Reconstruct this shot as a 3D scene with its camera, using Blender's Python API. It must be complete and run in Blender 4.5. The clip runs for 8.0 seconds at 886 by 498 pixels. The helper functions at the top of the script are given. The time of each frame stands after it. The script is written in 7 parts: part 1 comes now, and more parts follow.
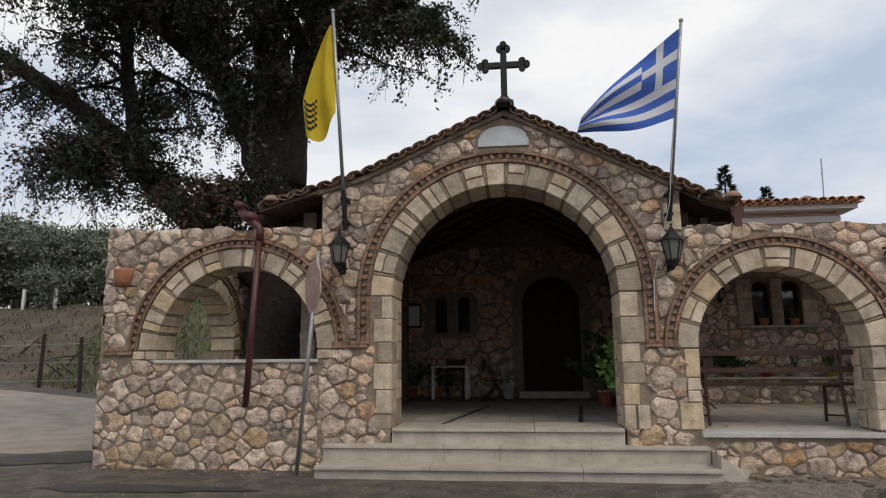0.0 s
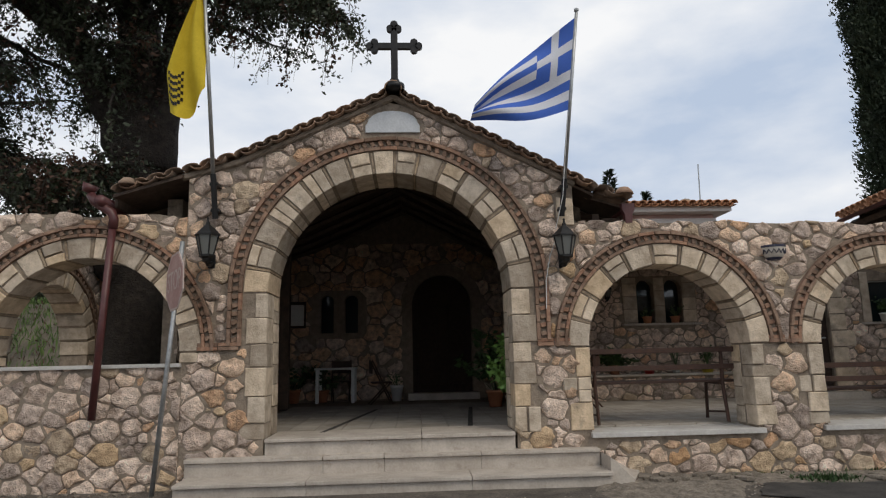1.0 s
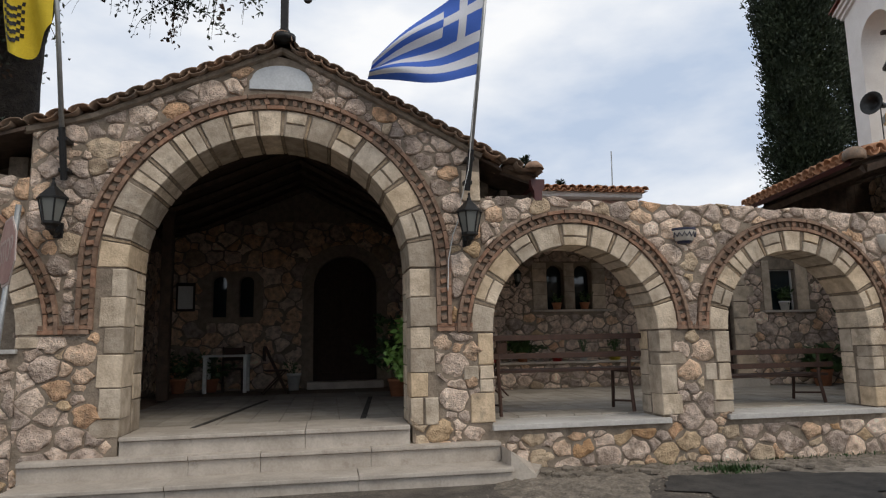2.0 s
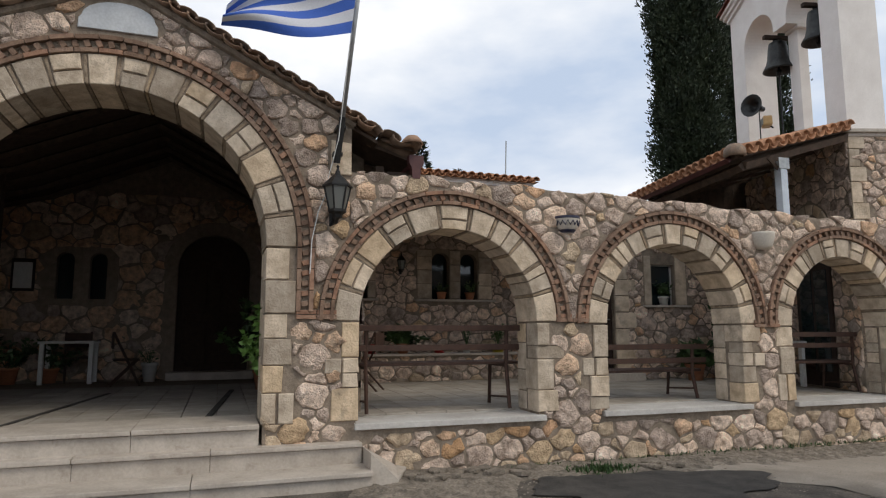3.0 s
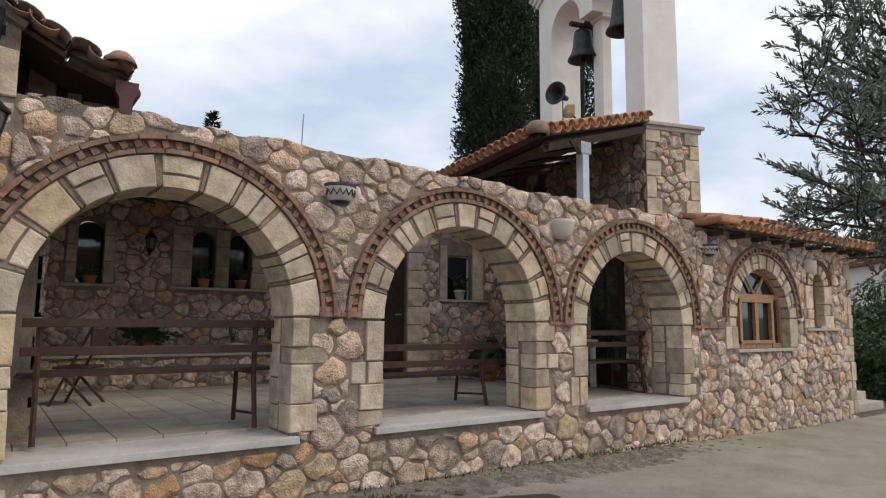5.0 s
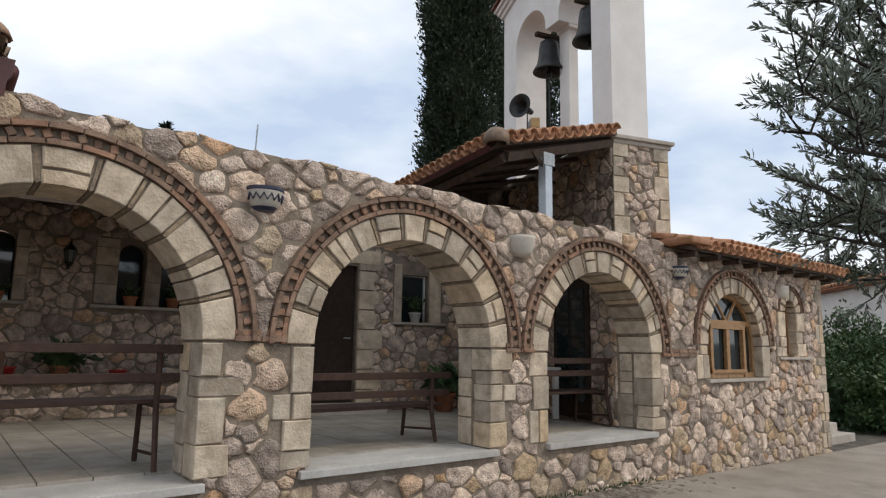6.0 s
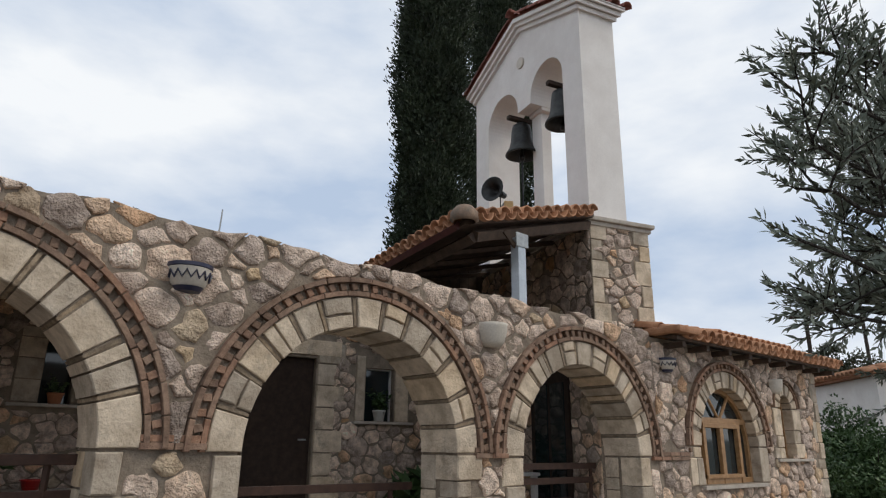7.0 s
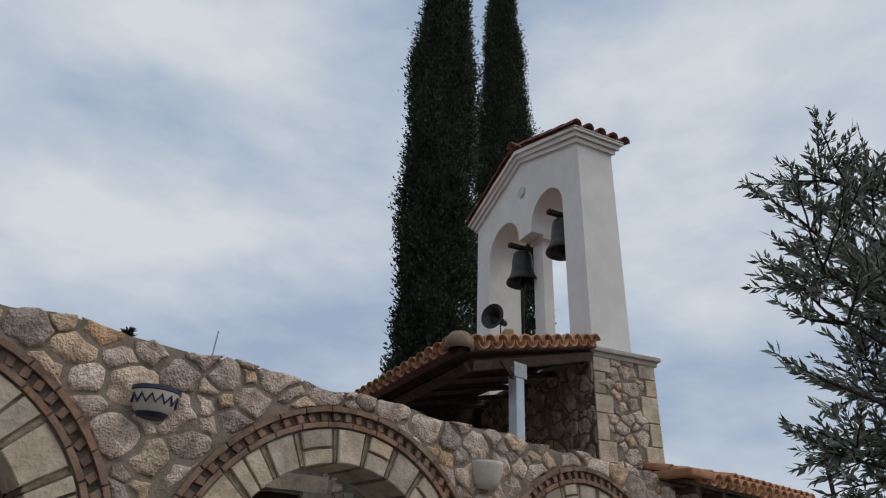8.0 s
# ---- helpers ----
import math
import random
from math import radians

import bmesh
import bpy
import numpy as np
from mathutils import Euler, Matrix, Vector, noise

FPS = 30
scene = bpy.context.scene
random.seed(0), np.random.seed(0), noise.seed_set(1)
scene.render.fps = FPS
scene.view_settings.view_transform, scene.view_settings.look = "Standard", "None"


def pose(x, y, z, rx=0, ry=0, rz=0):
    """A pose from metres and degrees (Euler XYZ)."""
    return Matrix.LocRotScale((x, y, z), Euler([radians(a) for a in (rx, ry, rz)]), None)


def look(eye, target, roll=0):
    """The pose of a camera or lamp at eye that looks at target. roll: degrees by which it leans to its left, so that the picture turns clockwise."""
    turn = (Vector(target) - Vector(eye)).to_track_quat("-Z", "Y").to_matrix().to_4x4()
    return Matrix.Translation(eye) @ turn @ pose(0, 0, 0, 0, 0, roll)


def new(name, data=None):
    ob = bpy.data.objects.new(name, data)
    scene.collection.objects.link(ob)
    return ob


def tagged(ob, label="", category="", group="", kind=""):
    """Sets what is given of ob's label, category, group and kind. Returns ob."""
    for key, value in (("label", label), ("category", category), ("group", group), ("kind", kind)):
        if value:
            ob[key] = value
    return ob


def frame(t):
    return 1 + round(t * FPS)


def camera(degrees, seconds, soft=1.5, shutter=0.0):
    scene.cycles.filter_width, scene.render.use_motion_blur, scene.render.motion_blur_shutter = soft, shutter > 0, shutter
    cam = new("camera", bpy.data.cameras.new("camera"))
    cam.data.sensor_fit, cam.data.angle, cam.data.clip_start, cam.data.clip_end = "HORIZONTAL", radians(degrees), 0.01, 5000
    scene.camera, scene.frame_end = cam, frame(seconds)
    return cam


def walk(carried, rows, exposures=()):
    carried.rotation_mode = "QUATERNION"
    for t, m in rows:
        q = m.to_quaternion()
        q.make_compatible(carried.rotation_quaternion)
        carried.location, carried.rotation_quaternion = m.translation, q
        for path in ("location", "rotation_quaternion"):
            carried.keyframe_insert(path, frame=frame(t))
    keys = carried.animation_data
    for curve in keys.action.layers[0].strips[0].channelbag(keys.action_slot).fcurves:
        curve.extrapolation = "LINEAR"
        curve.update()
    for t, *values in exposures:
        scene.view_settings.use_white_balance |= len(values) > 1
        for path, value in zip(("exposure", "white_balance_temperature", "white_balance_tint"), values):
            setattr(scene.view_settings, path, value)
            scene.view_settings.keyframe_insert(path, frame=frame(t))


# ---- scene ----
cam = camera(68.6, 8.0, soft=1.2)
PATH = [
    (0, (1.045, 0.165, 1.525), (0.817, 2.124, 1.855), -0.5),
    (0.5, (1.056, 0.466, 1.538), (1.031, 2.438, 1.871), -0.6),
    (1, (1.1, 0.782, 1.538), (1.199, 2.753, 1.864), -1.3),
    (1.5, (1.284, 1.147, 1.552), (1.439, 3.116, 1.869), -1.3),
    (2, (1.444, 1.538, 1.523), (1.789, 3.488, 1.805), -1.1),
    (3.3, (2.122, 2.332, 1.531), (2.844, 4.182, 1.769), 0.2),
    (3.5, (2.246, 2.453, 1.532), (3.029, 4.278, 1.767), 0.3),
    (4, (2.547, 2.763, 1.532), (3.478, 4.518, 1.757), 0.4),
    (4.5, (2.869, 3.051, 1.553), (3.892, 4.756, 1.768), 0.8),
    (5, (3.12, 3.406, 1.557), (4.266, 5.03, 1.788), 0.4),
    (6.3, (3.941, 4.04, 1.613), (5.165, 5.581, 1.967), 0.6),
    (6.5, (4.047, 4.155, 1.628), (5.277, 5.677, 2.038), 0.2),
    (7, (4.346, 4.357, 1.667), (5.567, 5.831, 2.246), 0.7),
    (7.1, (4.4, 4.383, 1.674), (5.594, 5.858, 2.306), 1.4),
    (7.5, (4.564, 4.441, 1.725), (5.686, 5.903, 2.501), 2.7),
    (7.8, (4.6, 4.476, 1.735), (5.707, 5.886, 2.622), 2.7),
    (8, (4.585, 4.472, 1.748), (5.691, 5.849, 2.687), 2.4),
]
walk(cam, [(t, look(eye, target, roll)) for t, eye, target, roll in PATH], exposures=[(0, -0.12, 6700, 10), (1.5, -0.08, 6600, 10), (3.5, 0.08, 6600, 10), (5.0, 0.13, 6620, 10), (6.3, 0.12, 6450, 9), (7.0, -0.10, 6450, 9), (7.5, -0.36, 6350, 9), (8.0, -0.58, 6200, 8)])

# ---- world and light ----
world = bpy.data.worlds.new("overcast_sky")
scene.world = world
world.use_nodes = True
wn = world.node_tree.nodes
wl = world.node_tree.links
wn.clear()
w_out = wn.new("ShaderNodeOutputWorld")
w_bg = wn.new("ShaderNodeBackground")
w_sky = wn.new("ShaderNodeTexSky")
w_sky.sky_type = "NISHITA"
w_sky.sun_disc = False
w_sky.sun_elevation = radians(49)
w_sky.sun_rotation = radians(142)
w_co = wn.new("ShaderNodeTexCoord")
w_map = wn.new("ShaderNodeMapping")
w_map.inputs["Scale"].default_value = (1.0, 1.0, 2.4)
w_map.inputs["Location"].default_value = (0.35, 0.1, 0.2)
w_noise = wn.new("ShaderNodeTexNoise")
w_noise.inputs["Scale"].default_value = 2.1
w_noise.inputs["Detail"].default_value = 7
w_noise.inputs["Roughness"].default_value = 0.52
w_ramp = wn.new("ShaderNodeValToRGB")
w_ramp.color_ramp.elements[0].position = 0.36
w_ramp.color_ramp.elements[0].color = (0.465, 0.56, 0.715, 1)
w_ramp.color_ramp.elements[1].position = 0.62
w_ramp.color_ramp.elements[1].color = (0.90, 0.915, 0.935, 1)
w_mul = wn.new("ShaderNodeMix")
w_mul.data_type = "RGBA"
w_mul.inputs["Factor"].default_value = 0.95
w_sc = wn.new("ShaderNodeVectorMath")
w_sc.operation = "SCALE"
w_sc.inputs["Scale"].default_value = 0.08
wl.new(w_co.outputs["Generated"], w_map.inputs["Vector"])
wl.new(w_map.outputs["Vector"], w_noise.inputs["Vector"])
wl.new(w_noise.outputs["Fac"], w_ramp.inputs["Fac"])
wl.new(w_sky.outputs["Color"], w_sc.inputs[0])
wl.new(w_sc.outputs["Vector"], w_mul.inputs["A"])
wl.new(w_ramp.outputs["Color"], w_mul.inputs["B"])
wl.new(w_mul.outputs["Result"], w_bg.inputs["Color"])
w_bg.inputs["Strength"].default_value = 1.15
wl.new(w_bg.outputs["Background"], w_out.inputs["Surface"])

# broad warm lamp added in front to lift the facade; the sky's glow lies behind
front_fill_data = bpy.data.lights.new("front_fill", "SUN")
front_fill_data.energy = 1.25
front_fill_data.angle = radians(24)
front_fill_data.color = (1.0, 0.90, 0.75)
front_fill = new("front_fill", front_fill_data)
front_fill.matrix_world = look((7.5, -9.5, 14), (0, 0, 0))


# ---- materials ----
def mat(name, c1, c2, scale=6.0, rough=0.85, bump=0.3, fine=60.0, metal=0.0, vary=0.0, ramp=None, dist=0.01, dirt=None, grain=0.11):
    """A surface with two colours by noise, fine grain, relief and, with ramp, a colour drawn for each piece."""
    m = bpy.data.materials.new(name)
    m.use_nodes = True
    nt = m.node_tree
    nd, lk = nt.nodes, nt.links
    bs = nd["Principled BSDF"]
    bs.inputs["Roughness"].default_value = rough
    bs.inputs["Metallic"].default_value = metal
    tc = nd.new("ShaderNodeTexCoord")
    n1 = nd.new("ShaderNodeTexNoise")
    n1.inputs["Scale"].default_value = scale
    n1.inputs["Detail"].default_value = 6
    n1.inputs["Roughness"].default_value = 0.6
    n2 = nd.new("ShaderNodeTexNoise")
    n2.inputs["Scale"].default_value = fine
    n2.inputs["Detail"].default_value = 4
    geo = nd.new("ShaderNodeNewGeometry")
    for n in (n1, n2):
        lk.new(geo.outputs["Position"], n.inputs["Vector"])
    r1 = nd.new("ShaderNodeMapRange")
    r1.inputs["From Min"].default_value = 0.35
    r1.inputs["From Max"].default_value = 0.65
    lk.new(n1.outputs["Fac"], r1.inputs["Value"])
    mx = nd.new("ShaderNodeMix")
    mx.data_type = "RGBA"
    mx.inputs["A"].default_value = (*c1, 1)
    mx.inputs["B"].default_value = (*c2, 1)
    lk.new(r1.outputs["Result"], mx.inputs["Factor"])
    col = mx.outputs["Result"]
    if ramp:
        info = nd.new("ShaderNodeObjectInfo")
        cr = nd.new("ShaderNodeValToRGB")
        cr.color_ramp.interpolation = "LINEAR"
        while len(cr.color_ramp.elements) < len(ramp):
            cr.color_ramp.elements.new(0.5)
        for el, (p, c) in zip(cr.color_ramp.elements, ramp):
            el.position = p
            el.color = (*c, 1)
        lk.new(info.outputs["Random"], cr.inputs["Fac"])
        m2 = nd.new("ShaderNodeMix")
        m2.data_type = "RGBA"
        m2.blend_type = "MULTIPLY"
        m2.inputs["Factor"].default_value = 1.0
        lk.new(col, m2.inputs["A"])
        lk.new(cr.outputs["Color"], m2.inputs["B"])
        col = m2.outputs["Result"]
    if dirt:
        n3 = nd.new("ShaderNodeTexNoise")
        n3.inputs["Scale"].default_value = dirt[1]
        n3.inputs["Detail"].default_value = 8
        n3.inputs["Roughness"].default_value = 0.7
        lk.new(geo.outputs["Position"], n3.inputs["Vector"])
        r3 = nd.new("ShaderNodeMapRange")
        r3.inputs["From Min"].default_value = dirt[2]
        r3.inputs["From Max"].default_value = dirt[2] + 0.12
        r3.inputs["To Max"].default_value = dirt[3]
        lk.new(n3.outputs["Fac"], r3.inputs["Value"])
        m4 = nd.new("ShaderNodeMix")
        m4.data_type = "RGBA"
        lk.new(r3.outputs["Result"], m4.inputs["Factor"])
        lk.new(col, m4.inputs["A"])
        m4.inputs["B"].default_value = (*dirt[0], 1)
        col = m4.outputs["Result"]
    # grain
    r2 = nd.new("ShaderNodeMapRange")
    r2.inputs["To Min"].default_value = 1 - grain * 2
    r2.inputs["To Max"].default_value = 1 + grain * 2
    lk.new(n2.outputs["Fac"], r2.inputs["Value"])
    m3 = nd.new("ShaderNodeVectorMath")
    m3.operation = "SCALE"
    lk.new(col, m3.inputs[0])
    lk.new(r2.outputs["Result"], m3.inputs["Scale"])
    lk.new(m3.outputs["Vector"], bs.inputs["Base Color"])
    if bump:
        add = nd.new("ShaderNodeMath")
        add.operation = "MULTIPLY_ADD"
        lk.new(n1.outputs["Fac"], add.inputs[0])
        add.inputs[1].default_value = 2.0
        lk.new(n2.outputs["Fac"], add.inputs[2])
        bp = nd.new("ShaderNodeBump")
        bp.inputs["Strength"].default_value = bump
        bp.inputs["Distance"].default_value = dist
        lk.new(add.outputs["Value"], bp.inputs["Height"])
        lk.new(bp.outputs["Normal"], bs.inputs["Normal"])
    return m


STONE_RAMP = [(0.0, (0.62, 0.60, 0.60)), (0.2, (0.86, 0.82, 0.81)), (0.4, (1.04, 0.98, 0.95)), (0.6, (1.18, 1.12, 1.08)), (0.8, (1.48, 1.43, 1.38)), (0.91, (1.2, 1.02, 0.84)), (0.97, (1.12, 0.88, 0.66)), (1.0, (1.05, 0.78, 0.56))]
WARM_RAMP = [(0.0, (0.80, 0.72, 0.64)), (0.25, (1.05, 0.95, 0.84)), (0.5, (1.2, 1.1, 0.98)), (0.72, (1.2, 1.04, 0.84)), (0.9, (1.12, 0.91, 0.68)), (1.0, (1.02, 0.72, 0.48))]
M_WARM = mat("ochre_rubble_stone", (0.32, 0.262, 0.20), (0.60, 0.52, 0.42), 9, 0.92, 0.9, 55, ramp=WARM_RAMP, dist=0.03, grain=0.1, dirt=((0.17, 0.13, 0.09), 5.0, 0.58, 0.6))
M_STONE = mat("rubble_limestone", (0.36, 0.283, 0.228), (0.81, 0.685, 0.585), 9, 0.92, 1.0, 60, ramp=STONE_RAMP, dist=0.035, grain=0.10, dirt=((0.15, 0.12, 0.097), 6.0, 0.55, 0.62))
M_MORTAR = mat("grey_mortar", (0.185, 0.147, 0.112), (0.30, 0.244, 0.188), 9, 0.95, 0.6, 50, dist=0.015)
M_BLOCK = mat("cream_dressed_limestone", (0.40, 0.324, 0.243), (0.64, 0.545, 0.435), 6, 0.9, 0.5, 45, grain=0.07, ramp=[(0, (0.62, 0.61, 0.60)), (0.25, (0.90, 0.90, 0.90)), (0.6, (1.05, 1.03, 1.0)), (0.85, (1.18, 1.15, 1.1)), (1, (1.05, 0.95, 0.8))], dist=0.02, dirt=((0.17, 0.145, 0.115), 2.6, 0.56, 0.6))
M_SLIVER = mat("thin_brown_stone", (0.20, 0.150, 0.105), (0.36, 0.285, 0.205), 11, 0.92, 0.6, 50, ramp=[(0, (0.75, 0.74, 0.72)), (0.6, (1, 1, 1)), (1, (1.2, 1.15, 1.05))], dist=0.012, grain=0.18)
M_BRICK = mat("weathered_clay_brick", (0.185, 0.118, 0.084), (0.32, 0.218, 0.155), 12, 0.9, 0.6, 60, ramp=[(0, (0.7, 0.66, 0.62)), (0.6, (1, 1, 1)), (1, (1.2, 1.0, 0.9))], dist=0.008)
M_TILE = mat("terracotta_roof_tile", (0.36, 0.17, 0.085), (0.52, 0.28, 0.16), 6, 0.8, 0.3, 60, ramp=[(0, (0.7, 0.66, 0.62)), (0.6, (1, 1, 1)), (1, (1.15, 1.1, 1.05))], dist=0.006, dirt=((0.16, 0.13, 0.11), 6.0, 0.58, 0.6))
M_OLDTILE = mat("old_brown_roof_tile", (0.20, 0.135, 0.095), (0.36, 0.25, 0.175), 6, 0.85, 0.35, 60, ramp=[(0, (0.7, 0.7, 0.7)), (0.6, (1, 1, 1)), (1, (1.25, 1.1, 1.0))], dist=0.006, dirt=((0.12, 0.115, 0.1), 5.0, 0.52, 0.7))
M_REDTILE = mat("dark_red_roof_tile", (0.18, 0.06, 0.045), (0.28, 0.10, 0.07), 8, 0.75, 0.3, 60, dist=0.006)
M_WHITE = mat("white_render_plaster", (0.70, 0.66, 0.63), (0.78, 0.745, 0.715), 2.5, 0.85, 0.12, 90, dist=0.004)
M_MARBLE = mat("worn_white_marble", (0.365, 0.319, 0.27), (0.485, 0.432, 0.375), 3.5, 0.72, 0.25, 40, dist=0.006, dirt=((0.23, 0.185, 0.14), 6.5, 0.58, 0.55))
M_SILL = mat("pale_grey_marble_slab", (0.41, 0.39, 0.365), (0.54, 0.52, 0.49), 2.6, 0.6, 0.2, 40, dist=0.005, dirt=((0.30, 0.27, 0.23), 5.0, 0.58, 0.6))
M_PAVE = mat("pale_porch_paving", (0.28, 0.25, 0.21), (0.40, 0.365, 0.32), 2.6, 0.8, 0.2, 40, ramp=[(0, (0.85, 0.85, 0.85)), (1, (1.08, 1.08, 1.08))], dist=0.005, dirt=((0.2, 0.18, 0.15), 2.2, 0.56, 0.5))
M_WOOD = mat("dark_stained_wood", (0.036, 0.016, 0.010), (0.064, 0.030, 0.019), 14, 0.75, 0.25, 90, dist=0.003)
M_ROOFWOOD = mat("dark_roof_timber", (0.05, 0.032, 0.022), (0.10, 0.065, 0.045), 10, 0.75, 0.3, 70, dist=0.004)
M_DOOR = mat("dark_brown_door_wood", (0.022, 0.012, 0.008), (0.042, 0.024, 0.015), 12, 0.85, 0.25, 80, dist=0.003)
M_FRAME = mat("varnished_pine_frame", (0.28, 0.15, 0.06), (0.40, 0.235, 0.11), 16, 0.45, 0.2, 90, dist=0.002)
M_IRON = mat("black_painted_iron", (0.012, 0.012, 0.013), (0.025, 0.024, 0.023), 20, 0.45, 0.2, 120, metal=0.5, dist=0.002)
M_STEEL = mat("grey_galvanised_steel", (0.30, 0.31, 0.31), (0.42, 0.43, 0.43), 14, 0.45, 0.15, 90, metal=0.7, dist=0.002)
M_PIPE = mat("maroon_painted_pipe", (0.065, 0.018, 0.018), (0.10, 0.030, 0.028), 10, 0.45, 0.15, 60, dist=0.002)
M_BRONZE = mat("dark_bronze", (0.030, 0.031, 0.031), (0.055, 0.056, 0.055), 9, 0.5, 0.2, 70, metal=0.8, dist=0.003)
M_DARK = mat("dark_interior", (0.010, 0.010, 0.011), (0.016, 0.015, 0.015), 5, 0.9, 0.0)
M_TERRA = mat("terracotta_pot", (0.34, 0.13, 0.065), (0.44, 0.19, 0.10), 9, 0.8, 0.2, 60, dist=0.003)
M_CREAM = mat("cream_glazed_pot", (0.52, 0.47, 0.40), (0.60, 0.55, 0.48), 9, 0.6, 0.1, 60, dist=0.002)
M_NAVY = mat("navy_glaze", (0.02, 0.022, 0.05), (0.035, 0.036, 0.07), 12, 0.35, 0.1, 60, dist=0.002)
M_RED = mat("red_plastic", (0.42, 0.02, 0.02), (0.5, 0.035, 0.03), 12, 0.4, 0.0)
M_YELLOWPOT = mat("yellow_plastic", (0.48, 0.36, 0.02), (0.56, 0.43, 0.04), 12, 0.4, 0.0)
M_WPLASTIC = mat("white_plastic", (0.62, 0.62, 0.60), (0.70, 0.70, 0.68), 12, 0.4, 0.0)
M_PINK = mat("faded_pink_render", (0.50, 0.33, 0.29), (0.57, 0.39, 0.35), 3, 0.85, 0.1, 60, dist=0.004)
M_BARK = mat("dark_rough_bark", (0.020, 0.016, 0.013), (0.052, 0.041, 0.033), 9, 0.95, 1.0, 40, dist=0.05)
M_LEAF = mat("dark_evergreen_leaf", (0.020, 0.030, 0.014), (0.045, 0.060, 0.028), 1.6, 0.6, 0.0, 25)
M_DEAD = mat("dry_rusty_leaf", (0.06, 0.03, 0.018), (0.10, 0.055, 0.035), 2.0, 0.8, 0.0, 25)
M_CYP = mat("cypress_foliage", (0.010, 0.020, 0.008), (0.030, 0.047, 0.018), 2.2, 0.75, 0.0, 14)
M_OLIVE = mat("olive_leaf", (0.10, 0.124, 0.09), (0.21, 0.24, 0.19), 4.0, 0.55, 0.0, 25)
M_SHRUB = mat("green_shrub_leaf", (0.025, 0.06, 0.014), (0.06, 0.11, 0.03), 3.0, 0.55, 0.0, 20)
M_FRESH = mat("fresh_green_leaf", (0.13, 0.25, 0.05), (0.20, 0.35, 0.085), 3.0, 0.5, 0.0, 20)
# far foliage: distance haze is mixed into this paler leaf colour
M_FAROLIVE = mat("hazed_olive_leaf", (0.095, 0.115, 0.078), (0.185, 0.205, 0.145), 2.0, 0.7, 0.0, 25)
M_GRASS = mat("short_grass", (0.055, 0.10, 0.025), (0.11, 0.165, 0.045), 1.5, 0.9, 0.0, 20)
M_ASPHALT = mat("worn_grey_asphalt", (0.058, 0.049, 0.040), (0.128, 0.108, 0.088), 3.2, 0.9, 1.0, 48, dist=0.018, grain=0.46, dirt=((0.175, 0.148, 0.118), 1.5, 0.54, 0.7))
M_CONC = mat("dusty_pale_concrete", (0.235, 0.20, 0.162), (0.345, 0.30, 0.25), 1.6, 0.9, 0.5, 60, dist=0.008, grain=0.22, dirt=((0.17, 0.15, 0.125), 0.8, 0.55, 0.6))
M_DARKGROUND = mat("dark_ground", (0.025, 0.023, 0.021), (0.06, 0.054, 0.048), 5, 0.8, 0.8, 50, dist=0.012, grain=0.4)
M_EARTH = mat("brown_bank_earth", (0.062, 0.052, 0.036), (0.125, 0.104, 0.072), 0.8, 0.95, 0.6, 20, dist=0.05)
M_GRAVEL = mat("broken_concrete", (0.115, 0.096, 0.076), (0.255, 0.217, 0.173), 8, 0.95, 0.9, 50, dist=0.02, grain=0.4)


def glass(name, tint, rough=0.05):
    m = bpy.data.materials.new(name)
    m.use_nodes = True
    b = m.node_tree.nodes["Principled BSDF"]
    b.inputs["Base Color"].default_value = (*tint, 1)
    b.inputs["Roughness"].default_value = rough
    b.inputs["IOR"].default_value = 1.5
    b.inputs["Specular IOR Level"].default_value = 0.8
    return m


M_PANE = glass("dark_window_glass", (0.016, 0.026, 0.030))
M_LAMPGLASS = glass("frosted_lamp_glass", (0.14, 0.145, 0.135), 0.3)


# ---- building helpers ----
def part(name, bm, material, parent=None, label="", smooth=False):
    """Links a bmesh as one mesh object, under a thing or a part."""
    me = bpy.data.meshes.new(name)
    bm.to_mesh(me)
    bm.free()
    return part_data(name, me, material, parent, label, smooth)


def part_data(name, me, material, parent=None, label="", smooth=False):
    if material and not me.materials:
        me.materials.append(material)
    if smooth:
        me.shade_smooth()
    ob = new(name, me)
    if parent:
        ob.parent = parent
    if label:
        tagged(ob, label)
    return ob


def thing(name, label, category, at=None, group="", kind=""):
    e = new(name)
    if at is not None:
        e.matrix_world = at
    return tagged(e, label, category, group, kind)


def box(x0, x1, y0, y1, z0, z1, bevel=0.0, bm=None):
    bm = bm or bmesh.new()
    made = bmesh.ops.create_cube(bm, size=1.0, matrix=Matrix.Translation(((x0 + x1) / 2, (y0 + y1) / 2, (z0 + z1) / 2)) @ Matrix.Diagonal((abs(x1 - x0), abs(y1 - y0), abs(z1 - z0), 1)))
    if bevel:
        es = list({e for v in made["verts"] for e in v.link_edges})
        bmesh.ops.bevel(bm, geom=es, offset=bevel, segments=2, affect="EDGES", profile=0.6)
    return bm


